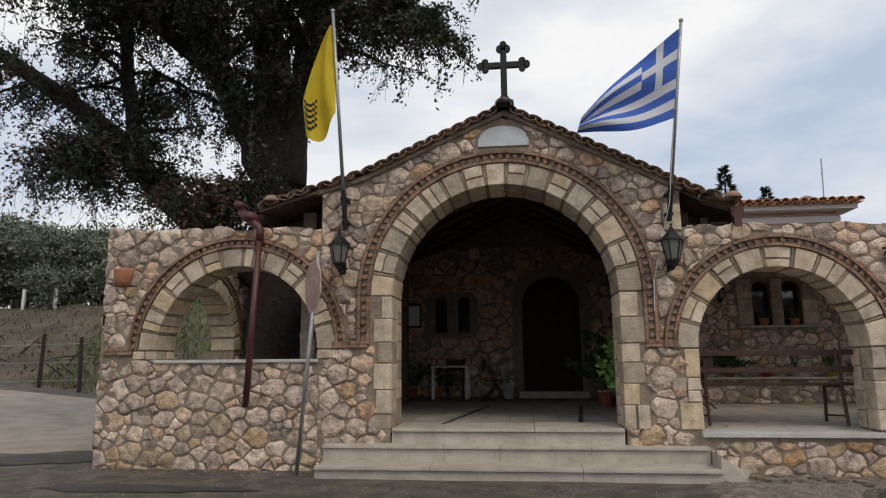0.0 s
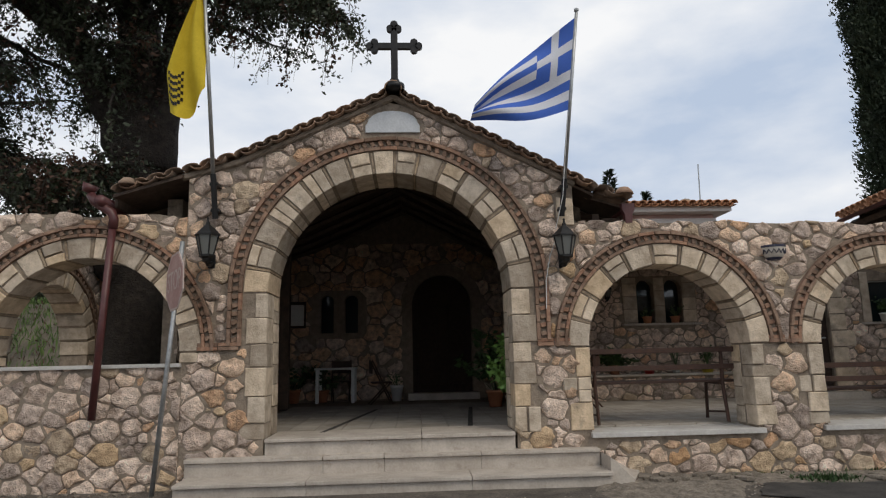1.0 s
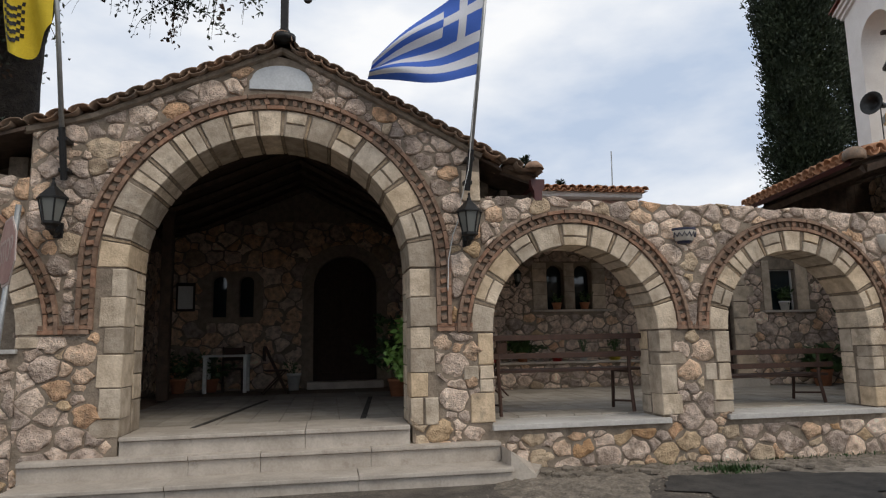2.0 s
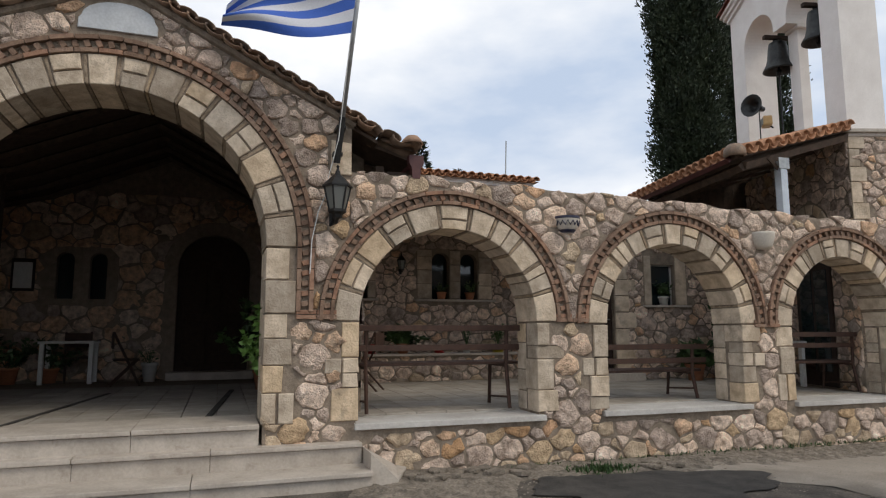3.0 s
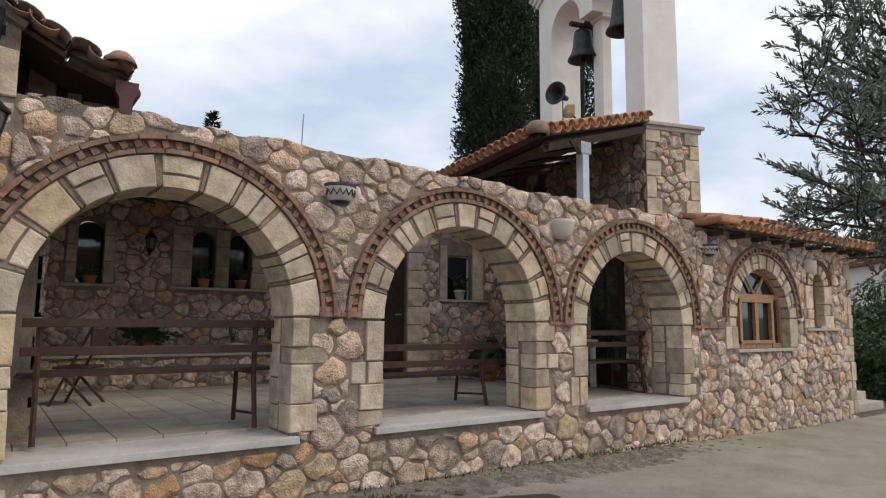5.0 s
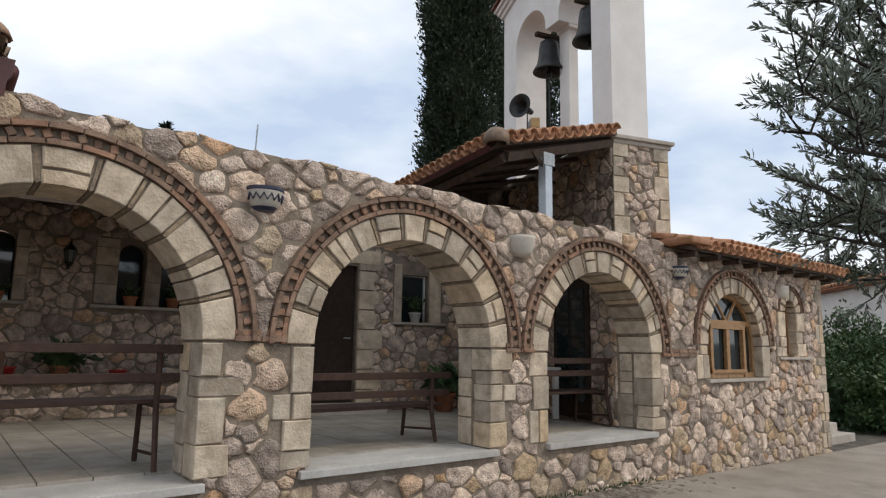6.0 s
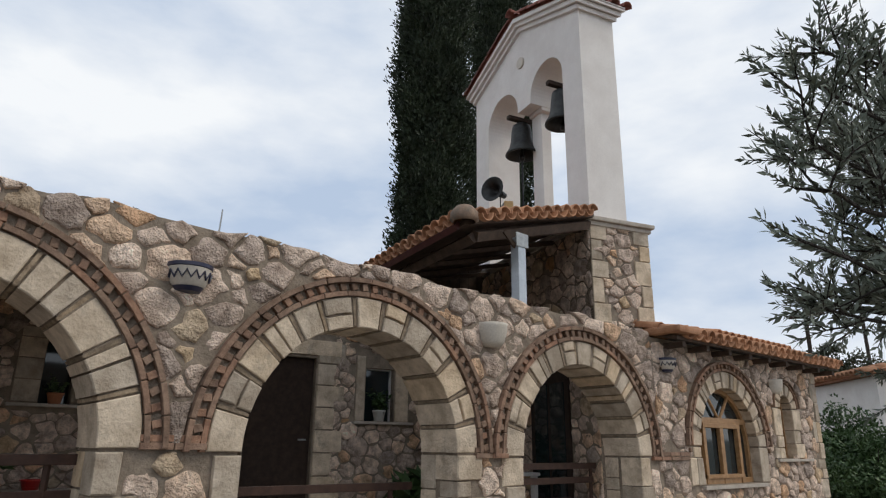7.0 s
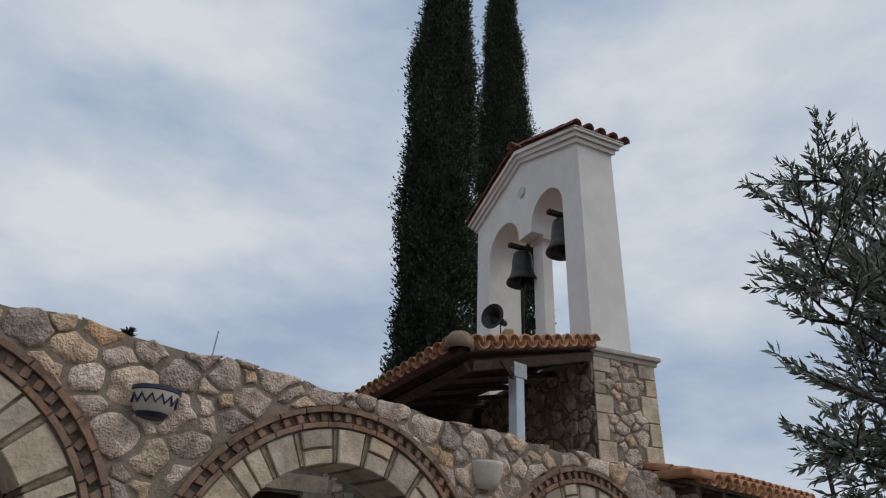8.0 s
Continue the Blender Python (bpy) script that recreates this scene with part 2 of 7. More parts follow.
def tube(points, radii, sides=10, bm=None, caps=True):
    """A tapered tube along points."""
    bm = bm or bmesh.new()
    pts = [Vector(p) for p in points]
    if isinstance(radii, (int, float)):
        radii = [radii] * len(pts)
    rings = []
    ref = Vector((0.13, 0.31, 0.94))
    for i, p in enumerate(pts):
        d = (pts[min(i + 1, len(pts) - 1)] - pts[max(i - 1, 0)]).normalized()
        a = d.cross(ref)
        if a.length < 0.05:
            a = d.cross(Vector((1, 0, 0)))
        a.normalize()
        b = d.cross(a)
        rings.append([bm.verts.new(p + radii[i] * (math.cos(k * math.tau / sides) * a + math.sin(k * math.tau / sides) * b)) for k in range(sides)])
    for r0, r1 in zip(rings, rings[1:]):
        for k in range(sides):
            bm.faces.new((r0[k], r0[(k + 1) % sides], r1[(k + 1) % sides], r1[k]))
    if caps:
        bm.faces.new(rings[0][::-1])
        bm.faces.new(rings[-1])
    return bm


def lathe(profile, sides=20, bm=None, at=(0, 0, 0), arc=math.tau):
    """Turns (radius, height) pairs round the z axis."""
    bm = bm or bmesh.new()
    o = Vector(at)
    full = arc > 6.28
    n = sides if full else sides + 1
    rings = [[bm.verts.new(o + Vector((r * math.cos(k * arc / sides), r * math.sin(k * arc / sides), z))) for k in range(n)] for r, z in profile]
    for r0, r1 in zip(rings, rings[1:]):
        for k in range(sides):
            bm.faces.new((r0[k], r0[(k + 1) % n], r1[(k + 1) % n], r1[k]))
    return bm


class Plane:
    """A wall's face: s runs along it, z up, n out of it."""

    def __init__(self, origin, angle, flip=1):
        self.o = Vector(origin)
        self.d = Vector((math.cos(angle), math.sin(angle), 0))
        self.n = Vector((math.sin(angle), -math.cos(angle), 0)) * flip

    def __call__(self, s, z, n=0.0):
        return self.o + self.d * s + Vector((0, 0, z)) + self.n * n


def slab(plane, poly, base, top, cham=0.012, centre=0.0, jag=0.0):
    """A stone or brick: an outline on a wall's face, from depth base out to top, its rim rounded off."""
    cx = sum(p[0] for p in poly) / len(poly)
    cz = sum(p[1] for p in poly) / len(poly)
    size = max(0.02, sum(math.hypot(p[0] - cx, p[1] - cz) for p in poly) / len(poly))
    k = max(0.3, 1 - cham / size)
    vs, fs = [], []
    n = len(poly)
    for lvl, f in ((base, 1.0), (top - cham * 0.8, 1.0), (top, k)):
        for x, z in poly:
            j = jag * random.uniform(-1, 1) if lvl == top else 0.0
            vs.append(plane(cx + (x - cx) * f, cz + (z - cz) * f, lvl + j))
    for r in range(2):
        for i in range(n):
            fs.append((r * n + i, r * n + (i + 1) % n, (r + 1) * n + (i + 1) % n, (r + 1) * n + i))
    if centre or jag:
        vs.append(plane(cx, cz, top + centre))
        fs += [(2 * n + i, 2 * n + (i + 1) % n, 3 * n) for i in range(n)]
    else:
        fs.append(tuple(range(2 * n, 3 * n)))
    me = bpy.data.meshes.new("piece")
    me.from_pydata(vs, [], fs)
    me.update()
    bm = bmesh.new()
    bm.from_mesh(me)
    bmesh.ops.recalc_face_normals(bm, faces=bm.faces)
    bm.to_mesh(me)
    bm.free()
    return me


def clip(poly, a, b, c):
    """Keeps the side a*x + b*z <= c of a polygon."""
    out = []
    for i, p in enumerate(poly):
        q = poly[(i + 1) % len(poly)]
        dp, dq = a * p[0] + b * p[1] - c, a * q[0] + b * q[1] - c
        if dp <= 0:
            out.append(p)
        if dp * dq < 0:
            t = dp / (dp - dq)
            out.append((p[0] + (q[0] - p[0]) * t, p[1] + (q[1] - p[1]) * t))
    return out


def area(poly):
    return 0.5 * sum(p[0] * q[1] - q[0] * p[1] for p, q in zip(poly, poly[1:] + poly[:1]))


def stone_mesh(plane, poly, base, top, rnd):
    """A rough field stone: a rounded rim, a tilted and dented face."""
    n = len(poly)
    cx = sum(p[0] for p in poly) / n
    cz = sum(p[1] for p in poly) / n
    size = max(0.03, sum(math.hypot(p[0] - cx, p[1] - cz) for p in poly) / n)
    tx, tz = rnd.uniform(-0.09, 0.09), rnd.uniform(-0.09, 0.09)
    off = rnd.uniform(0, 90)
    round_off = min(0.016, size * 0.2)
    vs, fs = [], []
    for k, drop in ((1.0, None), (1.0, round_off), (1 - round_off * 0.9 / size, round_off * 0.2), (0.55, 0.0)):
        for x, z in poly:
            x, z = cx + (x - cx) * k, cz + (z - cz) * k
            if drop is None:
                vs.append(plane(x, z, base))
            else:
                rough = 0.020 * noise.noise(Vector((x * 8, z * 8, off))) + 0.013 * noise.noise(Vector((x * 23, z * 23, off)))
                vs.append(plane(x, z, top - drop + tx * (x - cx) + tz * (z - cz) + rough))
    vs.append(plane(cx, cz, top + 0.004 + 0.016 * noise.noise(Vector((cx * 8, cz * 8, off)))))
    flip = (plane(1, 0) - plane(0, 0)).cross(plane(0, 1) - plane(0, 0)).dot(plane.n) * area(poly) < 0
    for r in range(3):
        for i in range(n):
            j = (i + 1) % n
            fs.append((r * n + i, r * n + j, (r + 1) * n + j, (r + 1) * n + i))
    fs += [(3 * n + i, 3 * n + (i + 1) % n, 4 * n) for i in range(n)]
    me = bpy.data.meshes.new("stone")
    me.from_pydata(vs, [], [f[::-1] for f in fs] if flip else fs)
    me.update()
    return me


def rubble(plane, s0, s1, z0, top, size, seed, avoid=(), joint=0.018, proud=(0.008, 0.034), parent=None, material=None, limit=300, squash=0.82):
    """Field stones of mixed size over a stretch of wall, each an object of its own. avoid: ('arc', s, z, r), ('ring', s, z, r) or ('rect', s0, s1, z0, z1)."""
    rnd = random.Random(seed)
    zmax = max(top(s0 + (s1 - s0) * i / 20) for i in range(21))
    # stones set down largest first wherever they find room; heights are stretched while they are laid out
    lo, hi = z0 / squash - size * 0.5, zmax / squash + size * 0.5
    cell = size * 1.3
    grid = {}
    seeds = []
    tries = (s1 - s0 + size) * (hi - lo) / (size * size)
    for rad, many in ((0.70, 0.4), (0.55, 2.5), (0.43, 5), (0.32, 8), (0.24, 5)):
        for _ in range(int(tries * many)):
            x, z, r = rnd.uniform(s0 - size * 0.5, s1 + size * 0.5), rnd.uniform(lo, hi), rad * size * rnd.uniform(0.9, 1.1)
            gx, gz = int(x // cell), int(z // cell)
            if all(math.hypot(x - qx, z - qz) > 0.84 * (r + qr) for i in (-1, 0, 1) for j in (-1, 0, 1) for qx, qz, qr in grid.get((gx + i, gz + j), ())):
                grid.setdefault((gx, gz), []).append((x, z, r))
                seeds.append((x, z, r, gx, gz))

    def pushed(p):
        x, z = p
        for av in avoid:
            if av[0] == "rect":
                _, a0, a1, b0, b1 = av
                if a0 < x < a1 and b0 < z < b1:
                    d = min((x - a0, "l"), (a1 - x, "r"), (z - b0, "b"), (b1 - z, "t"))[1]
                    x, z = (a0, z) if d == "l" else (a1, z) if d == "r" else (x, b0) if d == "b" else (x, b1)
            else:
                _, cx, cz, r = av
                if av[0] == "ring" or z > cz - 0.001:
                    d = math.hypot(x - cx, z - cz)
                    if d < r:
                        d = max(d, 1e-4)
                        x, z = cx + (x - cx) * r / d, cz + (z - cz) * r / d
                        z = max(z, cz) if av[0] == "arc" else z
        return min(max(x, s0), s1), min(max(z, z0), top(min(max(x, s0), s1)))

    made = []
    for px, pz, pr, gx, gz in seeds:
        w = pr * 2.2
        poly = [(px - w, pz - w), (px + w, pz - w), (px + w, pz + w), (px - w, pz + w)]
        for i in (-2, -1, 0, 1, 2):
            for j in (-2, -1, 0, 1, 2):
                for qx, qz, qr in grid.get((gx + i, gz + j), ()):
                    ex, ez = qx - px, qz - pz
                    d = math.hypot(ex, ez)
                    if d > 1e-6 and len(poly) > 2:
                        reach = (d * d + pr * pr - qr * qr) / (2 * d) - joint / 2
                        poly = clip(poly, ex / d, ez / d, (ex * px + ez * pz) / d + reach)
        if len(poly) < 3:
            continue
        poly = [(x, z * squash) for x, z in poly]
        a_before = area(poly)
        dense = []
        for p, q in zip(poly, poly[1:] + poly[:1]):
            dense.append(p)
            if math.dist(p, q) > size * 0.32:
                dense.append(((p[0] + q[0]) / 2 + rnd.uniform(-1, 1) * size * 0.095, (p[1] + q[1]) / 2 + rnd.uniform(-1, 1) * size * 0.095))
        poly = [pushed(p) for p in dense]
        slim = [p for p, q in zip(poly, poly[1:] + poly[:1]) if math.dist(p, q) > 0.012]
        if len(slim) < 3 or abs(area(slim)) < max(0.12 * abs(a_before), 0.0010):
            continue
        soft = []
        cut = rnd.uniform(0.05, 0.15)
        for p, q in zip(slim, slim[1:] + slim[:1]):
            soft.append((p[0] * (1 - cut) + q[0] * cut, p[1] * (1 - cut) + q[1] * cut))
            soft.append((p[0] * cut + q[0] * (1 - cut), p[1] * cut + q[1] * (1 - cut)))
        if sum(math.dist(p, q) for p, q in zip(soft, soft[1:] + soft[:1])) ** 2 > 36 * abs(area(soft)):
            continue
        cx = sum(p[0] for p in soft) / len(soft)
        cz = sum(p[1] for p in soft) / len(soft)
        if any((av[0] == "rect" and av[1] < cx < av[2] and av[3] < cz < av[4]) or (av[0] != "rect" and math.hypot(cx - av[1], cz - av[2]) < av[3] and (av[0] == "ring" or cz > av[2])) for av in avoid):
            continue
        k = rnd.choice((0.92, 0.95, 0.98, 1.0, 1.0))
        soft = [(cx + (x - cx) * k, cz + (z - cz) * k) for x, z in soft]
        made.append((stone_mesh(plane, soft, -0.03, rnd.uniform(*proud), rnd), cx, cz))
    rnd.shuffle(made)
    for me, cx, cz in made[:limit]:
        patch = noise.noise(Vector((cx * 0.9, cz * 1.3, seed)))
        warm = material is None and rnd.random() < (0.34 if cz < 0.5 else 0.16 if patch > 0.15 else 0.03) + (0.30 if cx < -0.6 and cz < 1.45 and plane.o.y == 8.93 else 0.0)
        part_data("stone", me, material or (M_WARM if warm else M_STONE), parent, smooth=True)
    if len(made) > limit:
        bm = bmesh.new()
        for me, _, _ in made[limit:]:
            bm.from_mesh(me)
        tagged(part("stones", bm, material or M_STONE, parent, smooth=True), kind="stuff")
    return len(made)


def wall_body(plane, s0, s1, z0, top, openings, thick, step=0.08):
    """The solid of a wall with arched openings: (centre, half width, sill, springing, radius)."""
    bm = bmesh.new()
    cuts = {s0, s1}
    n = max(2, int((s1 - s0) / 0.4))
    cuts |= {s0 + (s1 - s0) * i / n for i in range(n + 1)}
    for c, h, sill, spr, r in openings:
        for i in range(25):
            cuts.add(c - h * math.cos(math.pi * i / 24))
    xs = sorted(round(c, 5) for c in cuts if s0 - 1e-6 <= c <= s1 + 1e-6)
    xs = [x for i, x in enumerate(xs) if i == 0 or x - xs[i - 1] > 1e-4]

    def quad(pts):
        bm.faces.new([bm.verts.new(p) for p in pts])

    def column(xa, xb, za0, za1, zb0, zb1):
        quad([plane(xa, za0), plane(xb, zb0), plane(xb, zb1), plane(xa, za1)])
        quad([plane(xb, zb0, -thick), plane(xa, za0, -thick), plane(xa, za1, -thick), plane(xb, zb1, -thick)])
        quad([plane(xa, za1), plane(xb, zb1), plane(xb, zb1, -thick), plane(xa, za1, -thick)])
        quad([plane(xa, za0, -thick), plane(xb, zb0, -thick), plane(xb, zb0), plane(xa, za0)])

    for xa, xb in zip(xs, xs[1:]):
        mid = (xa + xb) / 2
        hole = next((o for o in openings if abs(mid - o[0]) < o[1]), None)
        if hole is None:
            column(xa, xb, z0, top(xa), z0, top(xb))
        else:
            c, h, sill, spr, r = hole
            za = spr + math.sqrt(max(0, r * r - (xa - c) ** 2)) if r else spr
            zb = spr + math.sqrt(max(0, r * r - (xb - c) ** 2)) if r else spr
            if sill > z0 + 0.001:
                column(xa, xb, z0, sill, z0, sill)
            column(xa, xb, za, top(xa), zb, top(xb))
    for s in (s0, s1):
        quad([plane(s, z0), plane(s, z0, -thick), plane(s, top(s), -thick), plane(s, top(s))])
    for c, h, sill, spr, r in openings:
        for s in (c - h, c + h):
            quad([plane(s, sill), plane(s, sill, -thick), plane(s, spr, -thick), plane(s, spr)])
    bmesh.ops.remove_doubles(bm, verts=bm.verts, dist=1e-4)
    bmesh.ops.recalc_face_normals(bm, faces=bm.faces)
    return bm


def arc_poly(c, z, r0, r1, a0, a1, n=2):
    """A wedge of a ring, as an outline."""
    p = [(c + r0 * math.cos(a0 + (a1 - a0) * i / n), z + r0 * math.sin(a0 + (a1 - a0) * i / n)) for i in range(n + 1)]
    return p + [(c + r1 * math.cos(a1 + (a0 - a1) * i / n), z + r1 * math.sin(a1 + (a0 - a1) * i / n)) for i in range(n + 1)]


def arch_ring(plane, c, z, r, width, thick, parent, seed, units, band=0.15, leg=0.0, proud=0.022):
    """Dressed voussoirs through the wall, then two courses of thin brick with a dog-tooth course between, down to leg below the springing."""
    rnd = random.Random(seed)
    weights = [rnd.uniform(0.85, 1.15) for i in range(units)]
    rm = r + width / 2
    thin = 0.040 if units > 8 else 0.025
    free = math.pi - thin / rm * (units - 1)
    a, total = 0.0, sum(weights)
    g = 0.007 / rm
    for i, v in enumerate(weights):
        b = a + free * v / total
        a0, a1 = a + g, b - g
        h = proud + rnd.uniform(-0.008, 0.010)
        if i % 2 == 0 or units <= 8:
            part_data("voussoir", slab(plane, arc_poly(c, z, r, r + width, a0, a1), -thick, h, 0.010, 0.0, 0.002), M_BLOCK, parent)
        elif rnd.random() < 0.7:
            m = r + width * rnd.uniform(0.42, 0.6)
            part_data("voussoir", slab(plane, arc_poly(c, z, r, m - 0.010, a0, a1), -thick, h, 0.010, 0.0, 0.002), M_BLOCK, parent)
            part_data("voussoir", slab(plane, arc_poly(c, z, m + 0.010, r + width, a0 + g, a1 - g), -0.05, h + 0.004, 0.010, 0.0, 0.002), M_BLOCK, parent)
        else:
            m = a0 + (a1 - a0) * rnd.uniform(0.35, 0.65)
            part_data("voussoir", slab(plane, arc_poly(c, z, r, r + width, a0, m - g * 1.3), -thick, h, 0.010, 0.0, 0.002), M_BLOCK, parent)
            part_data("voussoir", slab(plane, arc_poly(c, z, r, r + width, m + g * 1.3, a1), -thick, h + 0.003, 0.010, 0.0, 0.002), M_BLOCK, parent)
        if i < units - 1:
            w = thin / rm
            skew = rnd.uniform(-0.3, 0.3) * g
            part_data("sliver", slab(plane, arc_poly(c, z, r + 0.004, r + width - 0.004, b + g + skew, b + w - g + skew), -thick * 0.98, h - rnd.uniform(0.008, 0.02), 0.006), M_SLIVER, parent)
            b += w
        a = b
    if not band:
        return
    b0 = r + width + 0.012
    t1 = band * 0.26
    courses = [(b0, b0 + t1, 0.042), (b0 + band - t1, b0 + band, 0.06)]
    for q0, q1, h in courses:
        n = int(math.pi * q0 / 0.21)
        for i in range(n):
            a0, a1 = math.pi * i / n, math.pi * (i + 1) / n
            part_data("brick", slab(plane, arc_poly(c, z, q0, q1, a0 + 0.004 / q0, a1 - 0.004 / q0), -0.02, h + rnd.uniform(-0.006, 0.006), 0.005), M_BRICK, parent)
        m = int(leg / 0.2)
        for side in (-1, 1):
            for i in range(m):
                za, zb = z - leg * i / m, z - leg * (i + 1) / m
                x0, x1 = sorted((c + side * q0, c + side * q1))
                part_data("brick", slab(plane, [(x0, zb + 0.004), (x1, zb + 0.004), (x1, za - 0.004), (x0, za - 0.004)], -0.02, h + rnd.uniform(-0.006, 0.006), 0.005), M_BRICK, parent)
    q0, q1 = b0 + t1 + 0.006, b0 + band - t1 - 0.006
    mid = (q0 + q1) / 2
    n = int(math.pi * mid / 0.105)
    hw = (q1 - q0) / 2 * 1.05
    bm = bmesh.new()
    spots = [(c + mid * math.cos(math.pi * (i + 0.5) / n), z + mid * math.sin(math.pi * (i + 0.5) / n), math.pi * (i + 0.5) / n) for i in range(n)]
    for side in (-1, 1):
        for i in range(int(leg / 0.105)):
            spots.append((c + side * mid, z - 0.05 - i * 0.105, 0.0 if side > 0 else math.pi))
    for x, zz, an in spots:
        e = an + 0.25 + rnd.uniform(-0.14, 0.14)
        ca, sa = math.cos(e), math.sin(e)
        w2 = 0.026
        pts = [(x + ca * u - sa * v, zz + sa * u + ca * v) for u, v in ((-hw, -w2), (hw, -w2), (hw, w2), (-hw, w2))]
        part_data("brick", slab(plane, pts, -0.02, 0.038 + rnd.uniform(-0.01, 0.01), 0.005), M_BRICK, parent)


def quoins(plane, s, side, z0, z1, thick, parent, seed, proud=0.02, depth_blocks=True):
    """Dressed blocks up the edge of an opening; side is the way in which the wall lies from the edge."""
    rnd = random.Random(seed)
    z, i = z0, 0
    taken = []
    while z < z1 - 0.03:
        h = rnd.uniform(0.13, 0.36)
        if z1 - z - h < 0.13:
            h = z1 - z
        w = rnd.uniform(0.24, 0.38) if i % 2 == 0 else rnd.uniform(0.13, 0.25)
        x0, x1 = sorted((s, s + side * w))
        def crooked(a, b, c, d):
            return [(a + rnd.uniform(0, 0.006), c + rnd.uniform(0.002, 0.009)), (b + rnd.uniform(-0.012, 0.006), c + rnd.uniform(0.002, 0.010)), (b + rnd.uniform(-0.012, 0.006), d - rnd.uniform(0.002, 0.009)), (a + rnd.uniform(0, 0.006), d - rnd.uniform(0.002, 0.009))]
        inner = [(x0, x1)] if w < 0.29 or rnd.random() < 0.6 else [(x0, (x0 + x1) / 2 - 0.008), ((x0 + x1) / 2 + 0.008, x1)]
        for a, b in inner:
            edge = abs(a - s) < 0.01 or abs(b - s) < 0.01
            part_data("block", slab(plane, crooked(a, b, z, z + h), -thick * rnd.uniform(0.42, 0.58) if edge else -0.04, proud + rnd.uniform(-0.012, 0.014), 0.012, 0.0, 0.002), M_BLOCK, parent)
        taken.append(("rect", x0 - 0.012, x1 + 0.012, z, z + h))
        z += h
        i += 1
    # the blocks on the inner half of the reveal
    z = z0
    while z < z1 - 0.03:
        h = rnd.uniform(0.13, 0.36)
        if z1 - z - h < 0.13:
            h = z1 - z
        x0, x1 = sorted((s + side * 0.004, s + side * 0.2))
        part_data("block", slab(plane, [(x0, z + 0.008), (x1, z + 0.008), (x1, z + h - 0.008), (x0, z + h - 0.008)], -thick, -thick * 0.6, 0.01), M_BLOCK, parent)
        z += h
    return taken


def tile_mesh(name, radius, length, material):
    """One half-round clay tile, lying along y, wide at its lower end."""
    vs, fs = [], []
    n = 7
    for y, f in ((0, 1.0), (length, 0.82)):
        for r in (radius * f, (radius - 0.014) * f):
            for i in range(n):
                a = math.pi * i / (n - 1)
                vs.append((r * math.cos(a), y, r * math.sin(a)))
    for i in range(n - 1):
        fs.append((i, i + 1, 2 * n + i + 1, 2 * n + i))
        fs.append((n + i + 1, n + i, 3 * n + i, 3 * n + i + 1))
        fs.append((i + 1, i, n + i, n + i + 1))
        fs.append((2 * n + i, 2 * n + i + 1, 3 * n + i + 1, 3 * n + i))
    me = bpy.data.meshes.new(name)
    me.from_pydata(vs, [], fs)
    me.materials.append(material)
    me.shade_smooth()
    return me


def tile_field(parent, origin, along, up, cols, rows, mesh, pitch, course, seed, pans=True):
    """Rows of half-round tiles: along the eave and up the slope."""
    rnd = random.Random(seed)
    along, up = Vector(along).normalized(), Vector(up).normalized()
    nrm = along.cross(up).normalized()
    if nrm.z < 0:
        nrm = -nrm
    base = Matrix((along, up, nrm)).transposed().to_4x4()
    for c in range(cols):
        for r in range(rows):
            p = Vector(origin) + along * (pitch * (c + 0.5)) + up * (course * r) + nrm * (0.01 + rnd.uniform(-0.004, 0.004))
            o = new("roof_tile", mesh)
            o.parent = parent
            o.matrix_local = Matrix.Translation(p) @ base @ pose(0, 0, 0, -1.5, rnd.uniform(-2, 2), rnd.uniform(-1.5, 1.5))
            if pans and c < cols - 1:
                q = p + along * pitch * 0.5 + nrm * 0.02
                o2 = new("roof_tile", mesh)
                o2.parent = parent
                o2.matrix_local = Matrix.Translation(q) @ base @ pose(0, 0, 0, -1.5, 180, 0)

# ---- ground ----
def sheet(x0, x1, y0, y1, nx, ny, zfn):
    bm = bmesh.new()
    vs = [[bm.verts.new((x0 + (x1 - x0) * i / nx, y0 + (y1 - y0) * j / ny, zfn(x0 + (x1 - x0) * i / nx, y0 + (y1 - y0) * j / ny))) for i in range(nx + 1)] for j in range(ny + 1)]
    for j in range(ny):
        for i in range(nx):
            bm.faces.new((vs[j][i], vs[j][i + 1], vs[j + 1][i + 1], vs[j + 1][i]))
    return bm


def ground_z(x, y):
    z = 0.05 - 0.012 * max(0.0, x - 4) * (1 if x < 16 else 0) - (0.144 if x >= 16 else 0)
    if x < -9:
        z += min(4.0, 0.10 * (-9 - x) * min(1.0, max(0.0, (y - 10) / 10)))
    return z


def unevenness(x, y):
    return 0.018 * noise.noise(Vector((x * 0.5, y * 0.5, 0))) + ground_z(x, y)


ground = tagged(part("ground", sheet(-400, 400, -300, 600, 200, 225, lambda x, y: -0.45 + (6 * max(0, (math.hypot(x, y) - 80) / 300) if math.hypot(x, y) > 80 else 0)), M_EARTH), "wide brown ground that reaches the horizon", "ground", kind="structure")
road = tagged(part("road", sheet(-34, 34, -14, 30, 170, 110, unevenness), M_ASPHALT, smooth=True), "worn grey asphalt forecourt with pale dust and cracks", "road", kind="structure")

